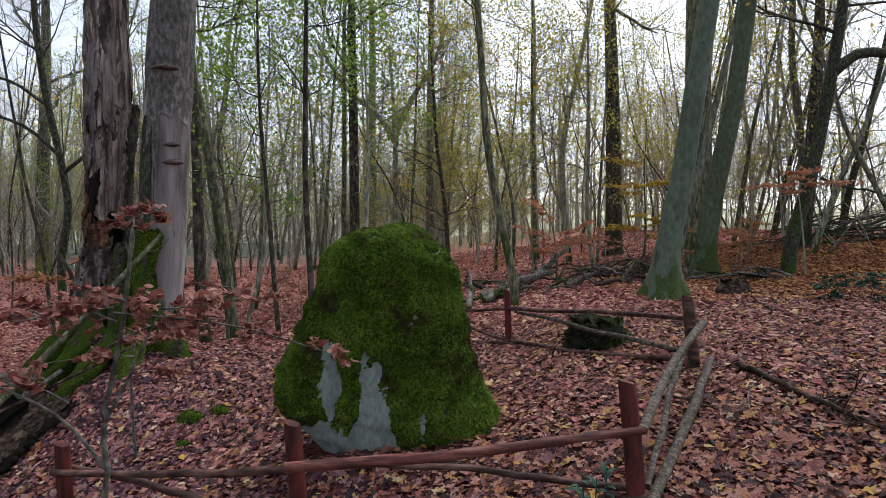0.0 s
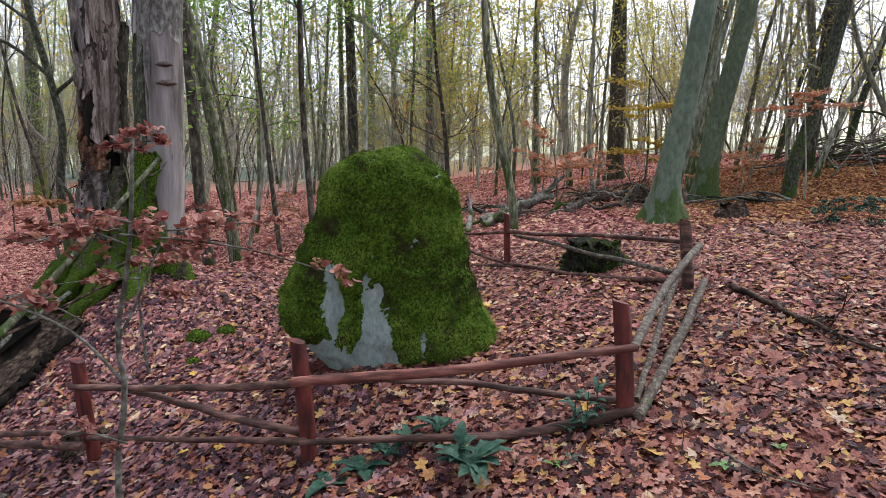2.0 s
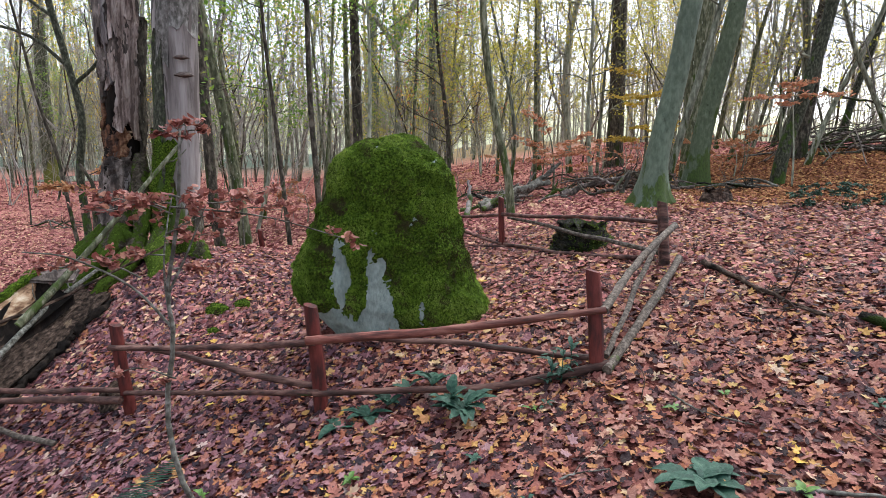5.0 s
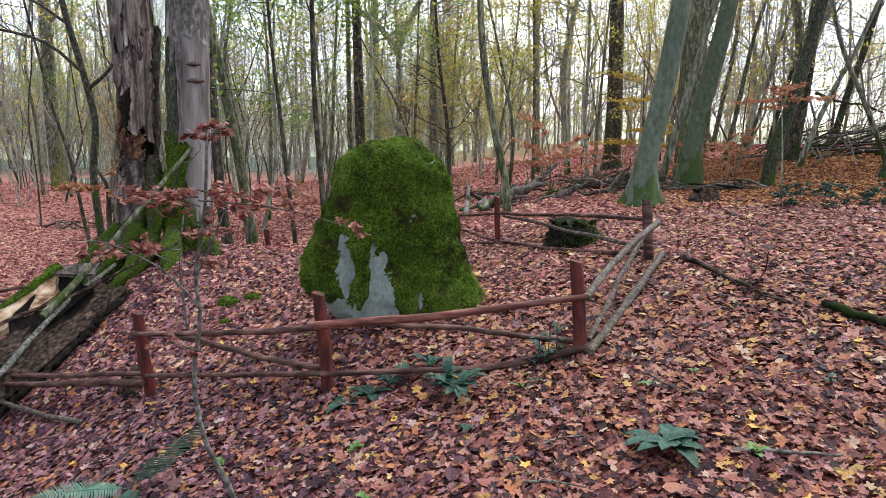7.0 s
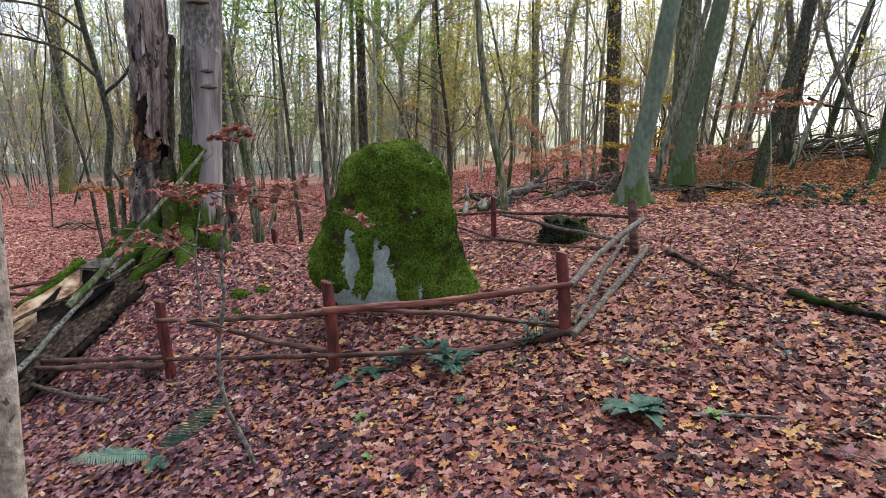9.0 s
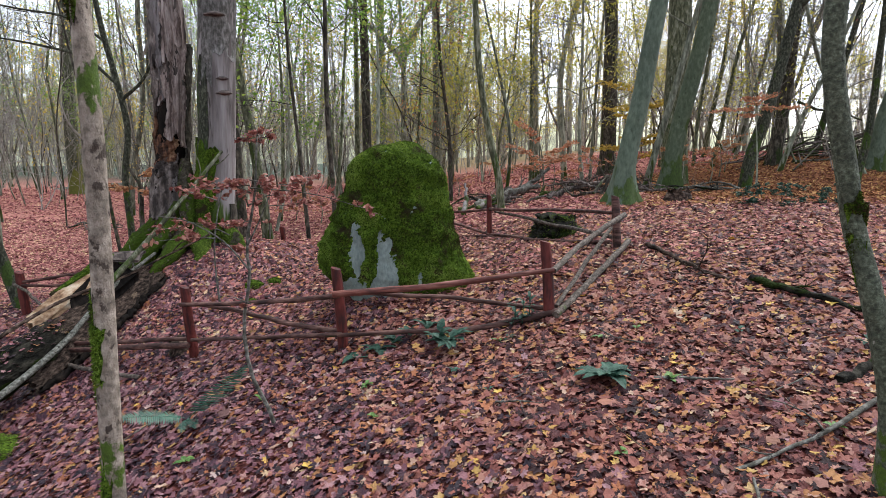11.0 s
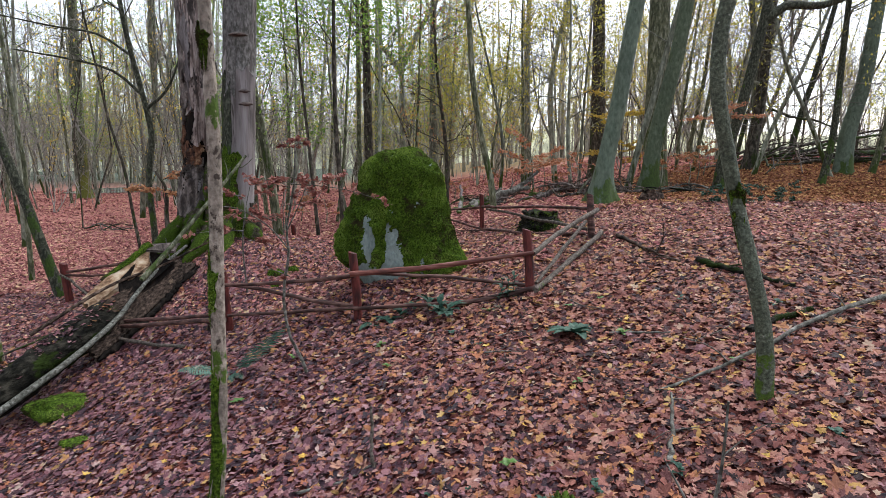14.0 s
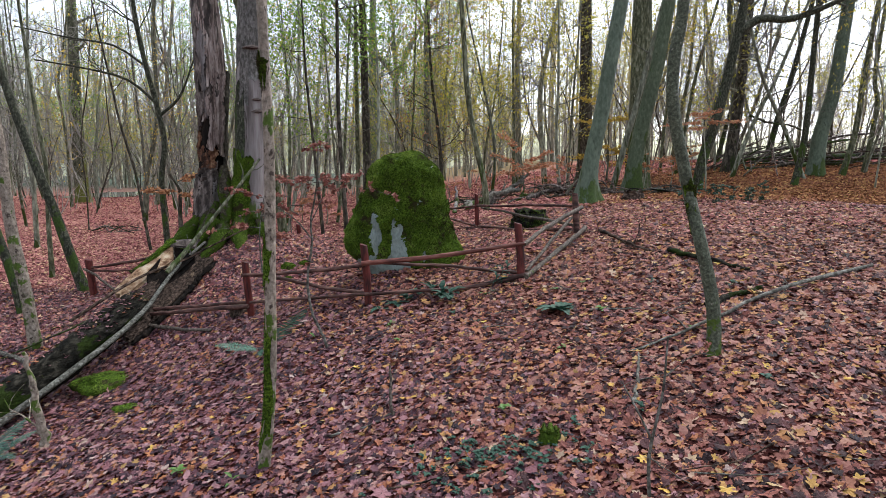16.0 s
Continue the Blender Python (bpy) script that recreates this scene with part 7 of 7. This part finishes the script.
def litter(name, n, area, size, shapes_of, mat, label, high=0.03, tilt=0.28, wedge=None, east=None, beside=None):
    g = Geo()
    x, y = scatter(n, *area, wedge)
    if beside is not None:  # only where the finer carpet does not lie
        keep = (y < -1.7) | (np.abs(x) > beside[0] + beside[1] * (y + 4.2)) | (np.abs(x) > 8.4)
        x, y = x[keep], y[keep]
    if east is not None:  # damp dark leaves lie to the west, warmer maple leaves to the east
        share = np.clip((x + 0.35 * y + 1.2) / 3.2, 0.06, 0.94)
        keep = rl.uniform(0, 1, len(x)) < (share if east else 1 - share)
        x, y = x[keep], y[keep]
    z = ground_z(x, y) + rl.uniform(0.004, high, len(x))
    sx, sy = (ground_z(x + 0.06, y) - ground_z(x - 0.06, y)) / 0.12, (ground_z(x, y + 0.06) - ground_z(x, y - 0.06)) / 0.12
    cut = rl.uniform(0, 1, len(x))
    lo = 0.0
    for shp, share in shapes_of:
        k = (cut >= lo) & (cut < lo + share)
        lo += share
        fit_size = size if shp is not O_OVAL else size * 0.82
        leaves(g, np.stack([x[k], y[k], z[k]], -1), np.minimum(fit_size * rl.lognormal(0, 0.26, k.sum()), 0.085), rl, shp, tilt, 0.17, (sx[k], sy[k]))
    ob = part(name, g, mat, smooth=False)
    tagged(ob, label, "leaf litter", "", "stuff")


litter("leaf_litter", 136000, (-8.5, 8.5, -1.7, 6.1), 0.039, ((O_MAPLE, 0.66), (O_OVAL, 0.34)), M_LITTER, "carpet of damp purple-brown fallen leaves", 0.034, 0.27, wedge=(1.6, 0.84), east=False)
litter("maple_litter", 136000, (-8.5, 8.5, -1.7, 6.1), 0.039, ((O_MAPLE, 0.72), (O_OVAL, 0.28)), M_WARMLITTER, "carpet of fallen orange, brown and yellow maple leaves", 0.034, 0.27, wedge=(1.6, 0.84), east=True)
litter("damp_litter", 50000, (-8.5, 8.5, 6.0, 8.6), 0.040, ((O_SMALL, 1.0),), M_LITTER, "damp purple-brown leaves strewn behind the stone", 0.034, 0.27, wedge=(1.6, 0.84), east=False)
litter("dry_litter", 50000, (-8.5, 8.5, 6.0, 8.6), 0.040, ((O_SMALL, 1.0),), M_WARMLITTER, "orange and brown leaves strewn behind the stone", 0.034, 0.27, wedge=(1.6, 0.84), east=True)
# paler beech leaves added to brighten the mid ground like sheen at grazing angles
litter("mixed_litter", 34000, (-8.5, 8.5, 4.6, 9.4), 0.036, ((O_MAPLE, 0.3), (O_OVAL, 0.7)), M_BEECHLITTER, "rusty beech leaves among the maple leaves, paler to paint grazing sheen", 0.040, 0.22, wedge=(1.6, 0.84))
litter("bank_litter", 90000, (3.0, 17, 8.0, 20), 0.046, ((O_SMALL, 1.0),), M_BANKLITTER, "brown and tan leaves strewn over the bank", 0.05, wedge=(1.8, 0.84))
litter("beech_litter", 170000, (-18, 4.5, 8.0, 20), 0.046, ((O_SMALL, 1.0),), M_BEECHLITTER, "carpet of fallen rusty beech leaves", 0.05, wedge=(1.8, 0.84))
litter("far_litter", 90000, (-30, 30, 19, 40), 0.066, ((O_SMALL, 1.0),), M_FARLITTER, "far carpet of fallen rusty leaves", 0.06, wedge=(1.8, 0.86))
litter("side_litter", 150000, (-14, 14, -9, 8), 0.045, ((O_SMALL, 1.0),), M_LITTER, "fallen leaves strewn to either side", beside=(1.55, 0.84))
for k in range(110):
    x, y = rl.uniform(-3.0, 4.2), rl.uniform(-2.6, 6.2)
    if ((x + 0.45) / 0.95) ** 2 + ((y - 5.0) / 0.6) ** 2 < 1:
        continue
    if k < 8:
        g = Geo()
        leaves(g, [(0, 0, 0)], np.array([0.05]), rl, O_MAPLE, 0.15, 0.25)
        ob = part("fallen_leaf", g, M_YELLOWLEAF, smooth=False)
        tagged(ob, "single yellow maple leaf lying on the litter", "leaf", "yellow fallen leaves")
        if k == 0:
            YL = []
        YL.append(ob)
    else:
        ob = YL[k % len(YL)].copy()
        scene.collection.objects.link(ob)
    s = rl.uniform(0.65, 1.25)
    ob.matrix_basis = pose(x, y, gz(x, y) + rl.uniform(0.03, 0.045), rl.normal(0, 8), rl.normal(0, 8), rl.uniform(0, 360)) @ Matrix.Scale(s, 4)
